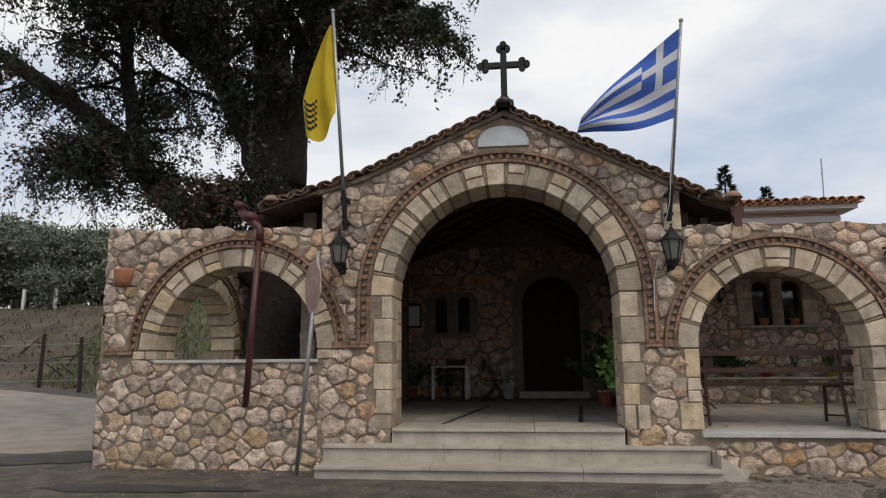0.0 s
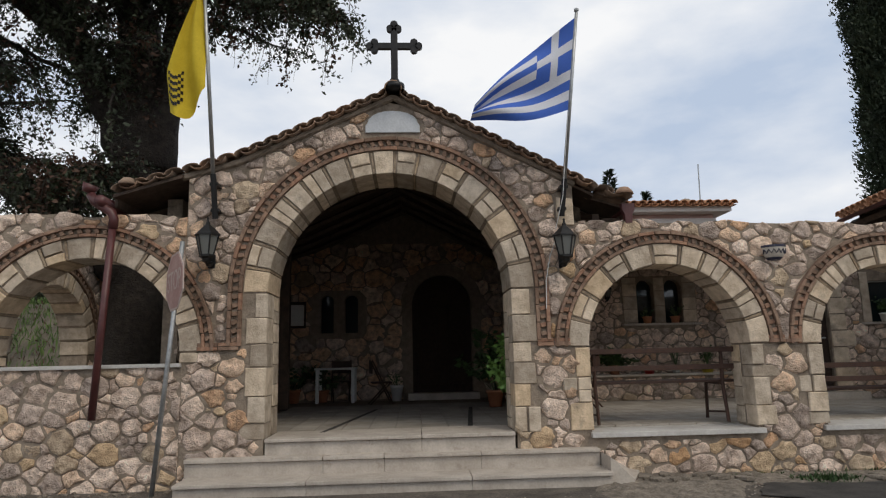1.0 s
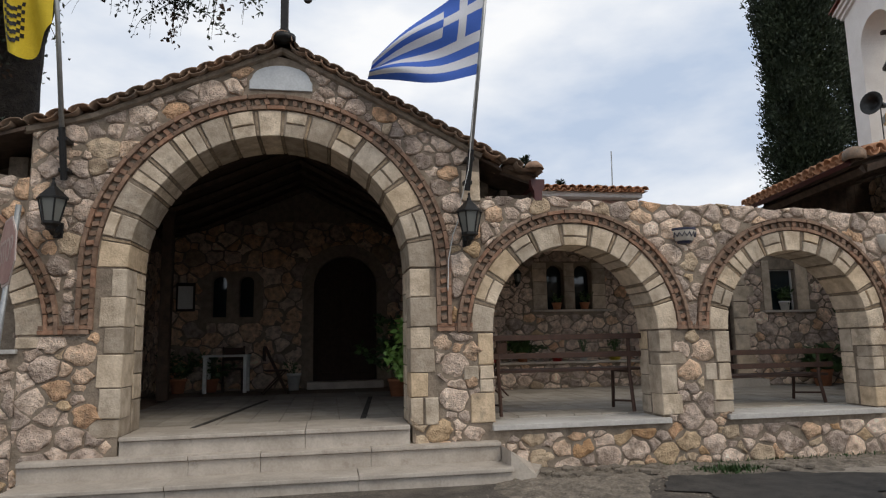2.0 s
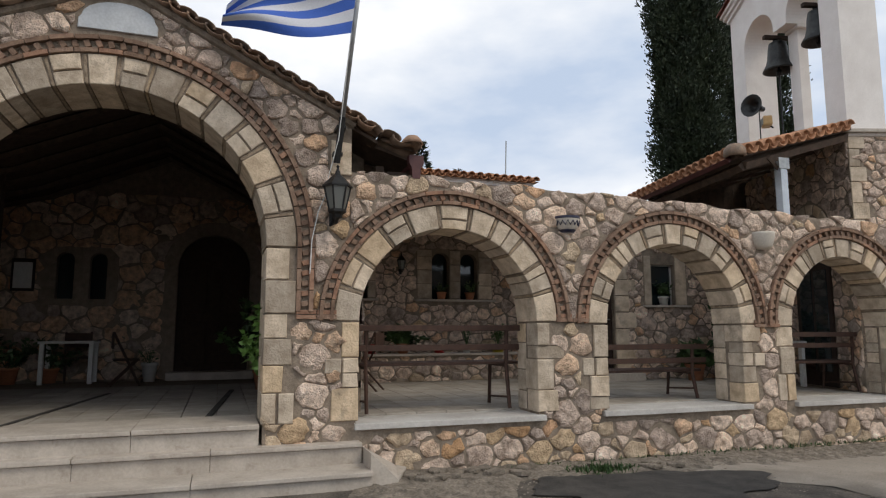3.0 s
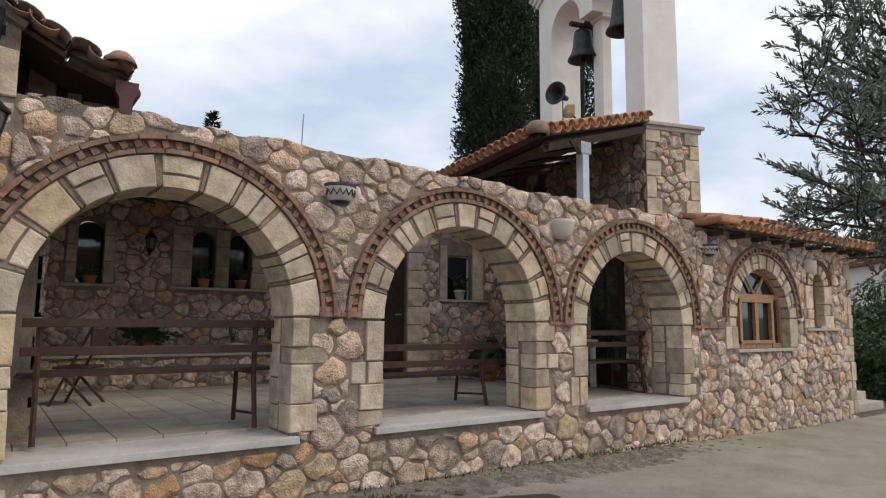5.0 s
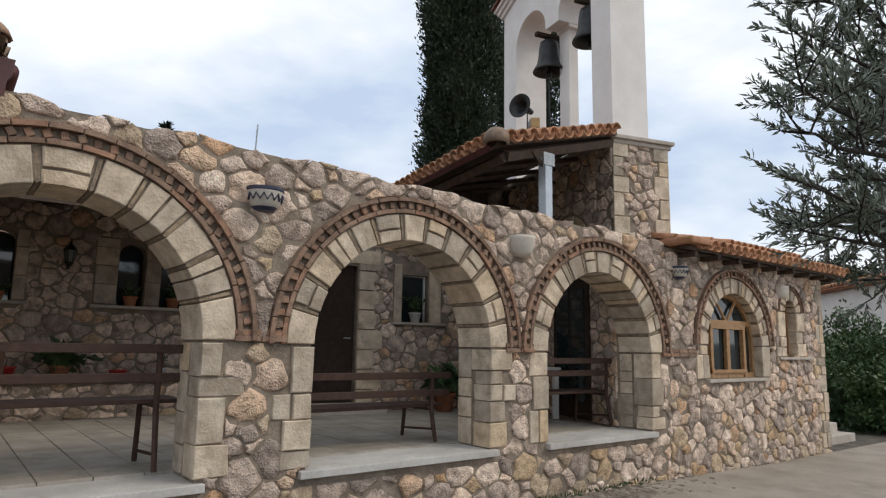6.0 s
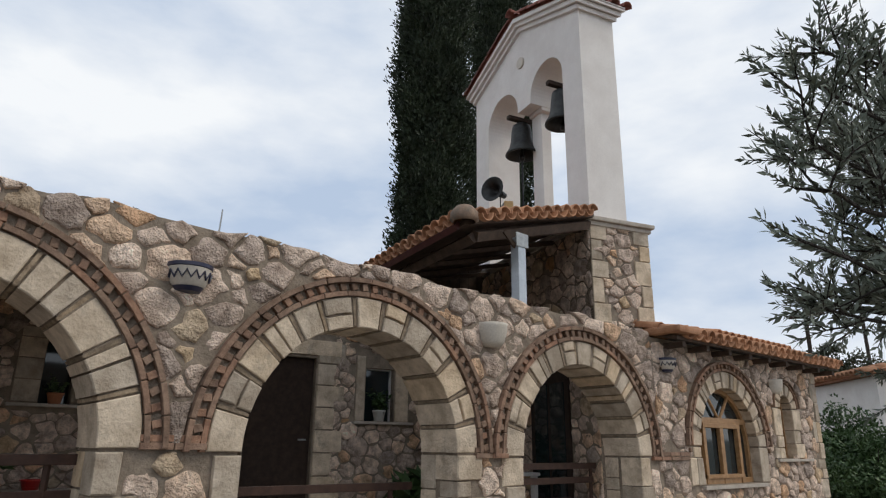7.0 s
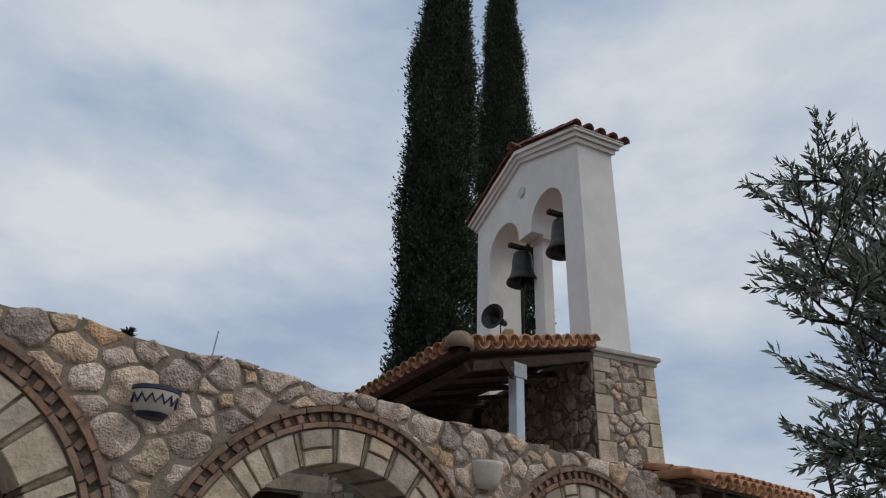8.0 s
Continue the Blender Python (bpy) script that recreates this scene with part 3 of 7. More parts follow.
apron = sheet(7.2, 34, -13, 8.88, 60, 50, lambda x, y: unevenness(x, y) + 0.012)
for v in apron.verts:
    if v.co.x < 7.3:
        v.co.x += 0.5 * math.sin(v.co.y * 1.3) + 0.25 * math.sin(v.co.y * 3.7) + 0.10 * (8.88 - v.co.y)
        v.co.z = unevenness(v.co.x, v.co.y) - 0.004
lane = sheet(-34, -4.6, 10.2, 19.45, 60, 30, lambda x, y: unevenness(x, y) + 0.010)
for v in lane.verts:
    if v.co.y < 10.25:
        v.co.y += 0.35 * math.sin(v.co.x * 1.1) + 0.2 * math.sin(v.co.x * 2.9) + 0.25 * max(0.0, v.co.x + 9)
        v.co.z = unevenness(v.co.x, v.co.y) - 0.004
tagged(part("lane", lane, M_CONC, smooth=True), "pale dusty concrete lane past the corner of the wall", "road", kind="structure")
tagged(part("pavement", apron, M_CONC, smooth=True), "dusty pale concrete apron along the wing", "pavement", kind="structure")

def verge_z(x, y):
    """Broken concrete: wide beside the steps, a strip along the wall further on."""
    edge = 7.35 + 0.3 * noise.noise(Vector((x * 1.3, 0, 5)))
    edge += min(1.0, max(0.0, (x - 4.3) / 0.5)) * 0.7
    f = min(1.0, max(0.0, (y - edge) / 0.25)) * min(1.0, max(0.0, (12.0 - x) / 2.0)) * min(1.0, max(0.0, (x - 3.0) / 0.4))
    return unevenness(x, y) - 0.010 + f * (0.034 + 0.024 * noise.noise(Vector((x * 5, y * 5, 3))) + 0.018 * noise.noise(Vector((x * 14, y * 14, 7))) + 0.010 * noise.noise(Vector((x * 33, y * 33, 9))))


tagged(part("verge", sheet(3.0, 12.0, 7.0, 8.92, 260, 56, verge_z), M_GRAVEL), "broken pale concrete verge along the wall foot", "ground", kind="structure")

# ---- stone front ----
FRONT = Plane((0, 8.93, 0), 0.0)
Y0 = 8.93


def top_line(s):
    """Height of the parapet along the front."""
    return 3.42 - 0.0235 * (s + 4.92) + 0.018 * math.sin(s * 5.1) + 0.012 * math.sin(s * 11.3)


RIDGE_X, RIDGE_Z = 0.9, 4.93
ROOF_PROFILE = [(-2.60, 3.62), (-1.75, 3.87), (-1.10, 4.05), (0.9, 4.93), (3.50, 3.60), (3.96, 3.46)]


def roof_z(x):
    """Height of the gable roof's boards: a slight kick at each eave."""
    for (xa, za), (xb, zb) in zip(ROOF_PROFILE, ROOF_PROFILE[1:]):
        if x <= xb:
            break
    return za + (zb - za) * (x - xa) / (xb - xa)


def gable_line(s):
    return roof_z(s) - 0.05


ARCHES = {
    "west": (-2.9, 1.17, 1.51, 1.66, 0.26, 13),
    "main": (0.835, 1.515, 0.30, 2.37, 0.30, 17),
    "first": (4.345, 1.03, 0.54, 1.62, 0.26, 11),
    "second": (7.31, 1.0, 0.54, 1.60, 0.25, 13),
    "third": (10.13, 0.965, 0.54, 1.57, 0.25, 13),
}
T_SIDE, T_MAIN = 0.5, 0.72


def hole(k):
    c, r, sill, spr, w, n = ARCHES[k]
    return (c, r + 0.02, sill, spr, r + 0.02)


def avoid_arch(k, band=0.15, leg=0.0):
    c, r, sill, spr, w, n = ARCHES[k]
    R = r + w + 0.012 + band + 0.008
    return [("arc", c, spr, R), ("rect", c - r, c + r, sill, spr + 0.05)] + ([("rect", c - R, c + R, spr - leg, spr + 0.02)] if leg else [])


wall_west = tagged(part("wall_west", wall_body(FRONT, -4.92, -1.70, -0.1, top_line, [hole("west")], T_SIDE), M_MORTAR), "rubble stone wall with an arched opening above a marble sill", "wall", kind="structure")
wall_gable = tagged(part("wall_gable", wall_body(FRONT, -1.70, 3.33 - 0.12, -0.1, gable_line, [hole("main")], T_MAIN), M_MORTAR), "rubble stone gable wall with a wide arched entrance", "wall", kind="structure")
wall_arcade = tagged(part("wall_arcade", wall_body(FRONT, 3.21, 11.5, -0.2, top_line, [hole("first"), hole("second"), hole("third")], T_SIDE), M_MORTAR), "rubble stone arcade wall with three arches", "wall", kind="structure")
W3 = (13.25, 0.775, 1.22, 1.70)
W4 = (15.05, 0.2, 1.54, 2.28)
wall_wing = tagged(part("wall_wing", wall_body(FRONT, 11.5, 16.3, -0.3, lambda s: 3.0, [(W3[0], W3[1] + 0.02, W3[2], W3[3], W3[1] + 0.02), (W4[0], W4[1] + 0.02, W4[2], W4[3], W4[1] + 0.02)], T_SIDE), M_MORTAR), "rubble stone wall of the low wing with two arched windows", "wall", kind="structure")

SPR_BLOCKS = []
for k, parent, thick, band, leg, zlow in (("west", wall_west, T_SIDE, 0.14, 0.0, 1.53), ("main", wall_gable, T_MAIN, 0.17, 0.66, 0.60), ("first", wall_arcade, T_SIDE, 0.15, 0.0, 0.60), ("second", wall_arcade, T_SIDE, 0.15, 0.0, 0.60), ("third", wall_arcade, T_SIDE, 0.15, 0.0, 0.60)):
    c, r, sill, spr, w, n = ARCHES[k]
    arch_ring(FRONT, c, spr, r, w, thick, parent, 11 + len(k) * 3, n, band, leg)
    SPR_BLOCKS += quoins(FRONT, c - r, -1, zlow, spr - 0.01, thick, parent, 40 + int(c * 7))
    SPR_BLOCKS += quoins(FRONT, c + r, 1, zlow, spr - 0.01, thick, parent, 90 + int(c * 7))

# brick ledges that close the bands between neighbouring arches
for x0, x1, z, parent in ((-4.86, -4.42, 1.60, wall_west), (-1.52, -1.02, 1.67, wall_gable), (2.66, 3.08, 1.64, wall_gable), (5.62, 6.06, 1.62, wall_arcade), (8.52, 8.94, 1.56, wall_arcade), (11.34, 11.5, 1.53, wall_arcade), (11.5, 12.14, 1.53, wall_wing)):
    n = max(1, int((x1 - x0) / 0.2))
    for i in range(n):
        for row in range(2):
            a, b = x0 + (x1 - x0) * i / n, x0 + (x1 - x0) * (i + 1) / n
            part_data("brick", slab(FRONT, [(a + 0.004, z + row * 0.05), (b - 0.004, z + row * 0.05), (b - 0.004, z + 0.042 + row * 0.05), (a + 0.004, z + 0.042 + row * 0.05)], -0.02, 0.045 - 0.012 * row, 0.005), M_BRICK, parent)
    SPR_BLOCKS.append(("rect", x0 - 0.01, x1 + 0.01, z - 0.01, z + 0.1))

for c, r, sill, spr, parent, units in ((*W3, wall_wing, 13), (*W4, wall_wing, 7)):
    arch_ring(FRONT, c, spr, r, 0.22 if r > 0.5 else 0.18, 0.3, wall_wing, 5 + units, units, 0.13 if r > 0.5 else 0.05, 0.12 if r > 0.5 else 0.0)
    SPR_BLOCKS += quoins(FRONT, c - r, -1, sill, spr - 0.01, 0.3, wall_wing, 7 + units)
    SPR_BLOCKS += quoins(FRONT, c + r, 1, sill, spr - 0.01, 0.3, wall_wing, 9 + units)
SPR_BLOCKS += quoins(FRONT, 16.3, -1, 0.0, 2.9, 0.3, wall_wing, 61)
W_AV = [("arc", W3[0], W3[3], W3[1] + 0.38), ("rect", W3[0] - W3[1], W3[0] + W3[1], W3[2] - 0.06, W3[3] + 0.02), ("arc", W4[0], W4[3], W4[1] + 0.26), ("rect", W4[0] - W4[1], W4[0] + W4[1], W4[2] - 0.05, W4[3] + 0.02)]

PLAQUE_AV = [("rect", 0.5, 1.26, 4.4, 4.62), ("ring", 0.88, 4.45, 0.36)]
rubble(FRONT, -4.92, -1.70, 0.0, lambda s: top_line(s) + 0.02 + 0.016 * noise.noise(Vector((s * 3.5, 1, 0))), 0.235, 1, avoid_arch("west", 0.14) + avoid_arch("main", 0.17, 0.66) + SPR_BLOCKS, parent=wall_west, limit=450)
rubble(FRONT, -1.70, 3.21, 0.0, lambda s: gable_line(s) - 0.01, 0.225, 2, avoid_arch("west", 0.14) + avoid_arch("main", 0.17, 0.66) + avoid_arch("first") + SPR_BLOCKS + PLAQUE_AV + [("rect", 2.96, 3.24, 3.14, 3.6), ("rect", -0.72, 2.40, -0.2, 0.63)], parent=wall_gable, limit=450)
rubble(FRONT, 3.21, 11.5, -0.1, lambda s: top_line(s) + 0.02 + 0.016 * noise.noise(Vector((s * 3.5, 1, 0))), 0.235, 3, avoid_arch("first") + avoid_arch("second") + avoid_arch("third") + avoid_arch("main", 0.17, 0.66) + SPR_BLOCKS + [("rect", 3.2, 5.48, 0.46, 0.62), ("rect", 6.2, 8.45, 0.46, 0.62), ("rect", 9.1, 11.2, 0.46, 0.62)] + [("rect", ARCHES[k][0] - ARCHES[k][1] - 0.03, ARCHES[k][0] + ARCHES[k][1] + 0.03, 0.46, 1.1) for k in ("first", "second", "third")], parent=wall_arcade, limit=650)
rubble(FRONT, 11.5, 16.3, -0.2, lambda s: 2.97, 0.225, 4, W_AV + avoid_arch("third") + SPR_BLOCKS, parent=wall_wing, limit=450)

# ---- marble sills and steps ----
for x0, x1, z in ((3.28, 5.46, 0.565), (6.22, 8.40, 0.575), (9.14, 11.14, 0.575)):
    tagged(part("sill", box(x0, x1, Y0 - 0.07, Y0 + 0.62, z - 0.05, z + 0.012, 0.006), M_SILL), "worn white marble slab along the foot of an arch", "sill", kind="structure")
tagged(part("sill", box(-4.08, -1.70, Y0 - 0.05, Y0 + 0.5, 1.48, 1.525, 0.006), M_SILL), "white marble sill in the arched opening", "sill", kind="structure")


def step(x0, x1, y0, y1, z0, z1, nose, cuts, seed):
    t = thing("step", "worn white marble entrance step with a chipped nosing", "step", kind="structure", group="entrance steps")
    rnd = random.Random(seed)
    xs = [x0] + cuts + [x1]
    for a, b in zip(xs, xs[1:]):
        part("tread", box(a + 0.003, b - 0.003, y0 - nose, y1, z1 - 0.045, z1 + rnd.uniform(-0.004, 0.004), 0.009), M_MARBLE, t)
        part("riser", box(a + 0.002, b - 0.002, y0, y1, z0, z1 - 0.053, 0.004), M_MARBLE, t)
    return t


step(-0.68, 2.34, 8.915, 9.7, 0.36, 0.612, 0.04, [1.2], 1)
step(-1.58, 3.34, 8.80, 9.4, 0.18, 0.41, 0.04, [0.03, 0.75, 1.9], 2)
step(-1.56, 3.36, 8.39, 9.0, -0.05, 0.205, 0.04, [-0.1, 1.75], 3)

# a plain marble slope at the end of the steps
bm = bmesh.new()
pts = [(3.35, 8.42), (3.62, 8.42), (3.80, 8.78), (3.72, 8.9), (3.35, 8.9)]
lo = [bm.verts.new((x, y, -0.05)) for x, y in pts]
hi = [bm.verts.new((x, y, 0.10 if x > 3.5 and y < 8.5 else 0.14 if x > 3.7 else 0.36)) for x, y in pts]
bm.faces.new(hi)
for i in range(len(pts)):
    bm.faces.new((lo[i], lo[(i + 1) % len(pts)], hi[(i + 1) % len(pts)], hi[i]))
tagged(part("ramp", bm, M_MARBLE), "sloping broken marble slab at the end of the steps", "ramp", kind="structure")

# ---- porch floor ----
floor = tagged(part("floor", box(-4.9, 17.0, 9.3, 17.2, -0.1, 0.575), M_MORTAR), "bed of the raised porch floor", "floor", kind="structure")
rnd = random.Random(5)
me_pave = {}
for i in range(34):
    for j in range(11):
        x0, y0 = -1.3 + i * 0.36, 9.42 + j * 0.44
        if len(me_pave) < 6:
            me = bpy.data.meshes.new("paver")
            b = box(-0.176, 0.176, -0.216, 0.216, -0.03, 0.0, 0.004)
            b.to_mesh(me)
            b.free()
            me.materials.append(M_PAVE)
            me_pave[len(me_pave)] = me
        if i * 11 + j < 300:
            o = new("paver", me_pave[(i * 3 + j) % len(me_pave)])
            o.parent = floor
            o.location = (x0 + 0.18, y0 + 0.22, 0.602 + rnd.uniform(-0.002, 0.002))
b = bmesh.new()
for i in range(34):
    for j in range(11):
        if i * 11 + j >= 300:
            x0, y0 = -1.3 + i * 0.36, 9.42 + j * 0.44
            box(x0 + 0.004, x0 + 0.356, y0 + 0.004, y0 + 0.436, 0.572, 0.602 + rnd.uniform(-0.002, 0.002), 0, b)
tagged(part("paving", b, M_PAVE, floor), kind="stuff")
for x0, x1, skew in ((-0.1, -0.04, 0.5), (1.80, 1.87, 0.32)):
    bm = bmesh.new()
    vs = [bm.verts.new(p) for p in ((x0, 9.45, 0.611), (x1, 9.45, 0.611), (x1 + skew, 13.0, 0.611), (x0 + skew, 13.0, 0.611))]
    lo = [bm.verts.new(v.co - Vector((0, 0, 0.012))) for v in vs]
    bm.faces.new(vs)
    for i in range(4):
        bm.faces.new((vs[i], lo[i], lo[(i + 1) % 4], vs[(i + 1) % 4]))
    tagged(part("trim", bm, M_DARKGROUND, floor), "dark strip let into the paving")

# ---- back walls ----
BACK = Plane((0, 16.0, 0), 0.0)
AISLE = Plane((0, 14.14, 0), 0.0)
wall_back = tagged(part("wall_back", wall_body(BACK, -5.0, 3.3, 0.3, lambda s: 5.4, [(1.8, 0.69, 0.72, 2.75, 0.69), (-0.86, 0.15, 2.12, 2.85, 0.15), (-0.30, 0.15, 2.12, 2.85, 0.15)], 0.5), M_MORTAR), "dim stone chapel wall with an arched door and twin windows", "wall", kind="structure")
rubble(BACK, -4.5, 3.3, 0.6, lambda s: 4.2, 0.34, 21, [("arc", 1.8, 2.75, 0.95), ("rect", 0.88, 2.72, 0.6, 2.8), ("rect", -1.2, 0.05, 2.0, 3.1)], parent=wall_back, limit=200)
wall_aisle = tagged(part("wall_aisle", wall_body(AISLE, 3.3, 8.4, 0.3, lambda s: 3.6, [(4.36, 0.17, 2.10, 2.92, 0.17), (5.98, 0.18, 2.12, 2.85, 0.18), (6.57, 0.18, 2.12, 2.85, 0.18)], 0.4), M_MORTAR), "stone wall behind the arcade with narrow arched windows", "wall", kind="structure")
AV_AISLE = [("rect", 5.48, 7.06, 2.02, 3.1), ("rect", 4.02, 4.68, 2.02, 3.1)]
rubble(AISLE, 3.3, 8.4, 0.6, lambda s: 3.5, 0.23, 22, AV_AISLE, parent=wall_aisle, limit=300)
rnd = random.Random(8)
for s0, s1 in ((5.50, 5.79), (6.17, 6.38), (6.77, 7.05), (4.05, 4.18), (4.54, 4.68)):
    z = 2.13
    while z < 3.05:
        h = min(rnd.uniform(0.25, 0.4), 3.08 - z)
        part_data("block", slab(AISLE, [(s0, z + 0.006), (s1, z + 0.006), (s1, z + h - 0.006), (s0, z + h - 0.006)], -0.05, 0.02 + rnd.uniform(-0.005, 0.01), 0.008), M_BLOCK, wall_aisle)
        z += h
for s0, s1 in ((5.45, 7.10), (4.0, 4.72)):
    tagged(part("sill", box(s0, s1, 14.02, 14.2, 2.075, 2.115, 0.006), M_MARBLE), "thin marble window sill", "sill", kind="structure")
for i, s in enumerate((4.36, 5.98, 6.57)):
    w = thing("window_%d" % (i + 1), "narrow dark arched window in a pale stone frame", "window", kind="structure", group="narrow arched windows")
    bm = bmesh.new()
    pts = [(s - 0.18, 2.1), (s + 0.18, 2.1)] + [(s + 0.18 * math.cos(a * math.pi / 10), 2.85 + 0.18 * math.sin(a * math.pi / 10)) for a in range(11)]
    bm.faces.new([bm.verts.new((x, 14.34, z)) for x, z in pts])
    part("pane", bm, M_PANE, w)
    part("window_frame", tube([(x, 14.32, z) for x, z in pts] + [(pts[0][0], 14.32, pts[0][1])], 0.016, 6), M_DOOR, w)
for i, s in enumerate((-0.86, -0.30)):
    w = thing("window_%d" % (i + 4), "narrow dark arched window in the dim porch", "window", kind="structure", group="narrow arched windows")
    bm = bmesh.new()
    pts = [(s - 0.15, 2.12), (s + 0.15, 2.12)] + [(s + 0.15 * math.cos(a * math.pi / 10), 2.85 + 0.15 * math.sin(a * math.pi / 10)) for a in range(11)]
    bm.faces.new([bm.verts.new((x, 16.2, z)) for x, z in pts])
    part("pane", bm, M_PANE, w)

# low stone bench wall with a marble ledge, behind the arcade
bench_wall = tagged(part("wall_bench", box(3.3, 8.3, 13.62, 14.12, 0.4, 1.06), M_MORTAR), "low stone ledge wall along the aisle", "wall", kind="structure")
rubble(Plane((0, 13.62, 0), 0.0), 3.3, 8.3, 0.6, lambda s: 1.05, 0.22, 25, parent=bench_wall)
tagged(part("ledge", box(3.3, 8.32, 13.55, 14.13, 1.062, 1.10, 0.006), M_MARBLE), "white marble ledge that carries flower pots", "ledge", kind="structure")

# main door
door = thing("door_1", "dark arched double door of the chapel, closed", "door", kind="structure")
bm = bmesh.new()
pts = [(1.08, 0.70), (2.52, 0.70)] + [(1.8 + 0.72 * math.cos(a * math.pi / 14), 2.75 + 0.72 * math.sin(a * math.pi / 14)) for a in range(15)]
f = bm.faces.new([bm.verts.new((x, 16.22, z)) for x, z in pts])
part("leaf", bm, M_DOOR, door)
for x in (1.45, 2.15):
    part("panel", box(x - 0.22, x + 0.22, 16.17, 16.22, 0.9, 1.7, 0.02), M_DOOR, door)
    part("panel", box(x - 0.22, x + 0.22, 16.17, 16.22, 1.85, 2.8, 0.02), M_DOOR, door)
part("threshold", box(1.0, 2.6, 15.62, 16.05, 0.58, 0.73, 0.01), M_MARBLE, door)

# ---- second building behind the arcade ----
TA = radians(-8)
HUT = Plane((9.98, 12.70, 0), TA)
wall_hut = tagged(part("wall_hut", wall_body(HUT, -1.95, 3.2, 0.3, lambda s: 3.6, [(-1.45, 0.48, 0.62, 2.86, 0), (0.06, 0.24, 2.0, 2.78, 0)], 0.35), M_MORTAR), "stone wall of the inner building with a door and window", "wall", kind="structure")
HUT_AV = [("rect", -1.95, -0.70, 0.6, 3.3), ("rect", -0.36, 0.56, 1.95, 3.0)]
for z in [0.62 + 0.31 * i for i in range(8)]:
    for s0, s1 in ((-0.95, -0.95 + 0.28 + 0.14 * (int(z * 10) % 2)),):
        part_data("block", slab(HUT, [(s0, z + 0.007), (s1, z + 0.007), (s1, z + 0.30), (s0, z + 0.30)], -0.06, 0.025, 0.01), M_BLOCK, wall_hut)
part_data("block", slab(HUT, [(-1.95, 2.9), (-0.6, 2.9), (-0.6, 3.12), (-1.95, 3.12)], -0.06, 0.03, 0.01), M_BLOCK, wall_hut)
for s0, s1 in ((-0.34, -0.2), (0.32, 0.54)):
    part_data("block", slab(HUT, [(s0, 2.0), (s1, 2.0), (s1, 2.95), (s0, 2.95)], -0.06, 0.025, 0.01), M_BLOCK, wall_hut)
rubble(HUT, -1.95, 3.2, 0.6, lambda s: 3.5, 0.22, 31, HUT_AV, parent=wall_hut, limit=300)
o = tagged(part("door_2", box(-1.93, -0.97, 0.10, 0.15, 0.62, 2.86, 0.01), M_DOOR), "dark brown wooden door in a stone surround, closed", "door", kind="structure")
o.matrix_world = Matrix.Translation((9.98, 12.70, 0)) @ Matrix.Rotation(TA, 4, "Z")
h = part("door_handle", tube([(-1.05, 0.07, 1.72), (-1.05, 0.04, 1.72), (-1.16, 0.04, 1.72)], 0.012, 6), M_STEEL, o, "steel lever handle")
win = thing("window_6", "small dark window with white frame and flower pot", "window", at=Matrix.Translation((9.98, 12.70, 0)) @ Matrix.Rotation(TA, 4, "Z"), kind="structure")
part("pane", box(-0.18, 0.30, 0.16, 0.17, 2.0, 2.78), M_PANE, win)
for a0, a1, b0, b1 in ((-0.2, -0.16, 2.0, 2.8), (0.28, 0.32, 2.0, 2.8), (-0.2, 0.32, 2.76, 2.8)):
    part("window_frame", box(a0, a1, 0.11, 0.155, b0, b1, 0.006), M_WPLASTIC, win)
part("window_sill", box(-0.38, 0.60, -0.1, 0.1, 1.955, 1.995, 0.006), M_MARBLE, win)
doorstep = tagged(part("step", box(-2.0, -0.6, -0.45, 0.0, 0.58, 0.74, 0.01), M_MARBLE), "marble doorstep", "step", kind="structure")
doorstep.matrix_world = Matrix.Translation((9.98, 12.70, 0)) @ Matrix.Rotation(TA, 4, "Z")

# ---- roofs ----
def roof_slab(name, pts, thick, material, label):
    bm = bmesh.new()
    hi = [bm.verts.new(p) for p in pts]
    lo = [bm.verts.new(Vector(p) - Vector((0, 0, thick))) for p in pts]
    bm.faces.new(hi)
    bm.faces.new(lo[::-1])
    for i in range(len(pts)):
        bm.faces.new((hi[i], lo[i], lo[(i + 1) % len(pts)], hi[(i + 1) % len(pts)]))
    bmesh.ops.recalc_face_normals(bm, faces=bm.faces)
    return tagged(part(name, bm, material), label, "roof", kind="structure")


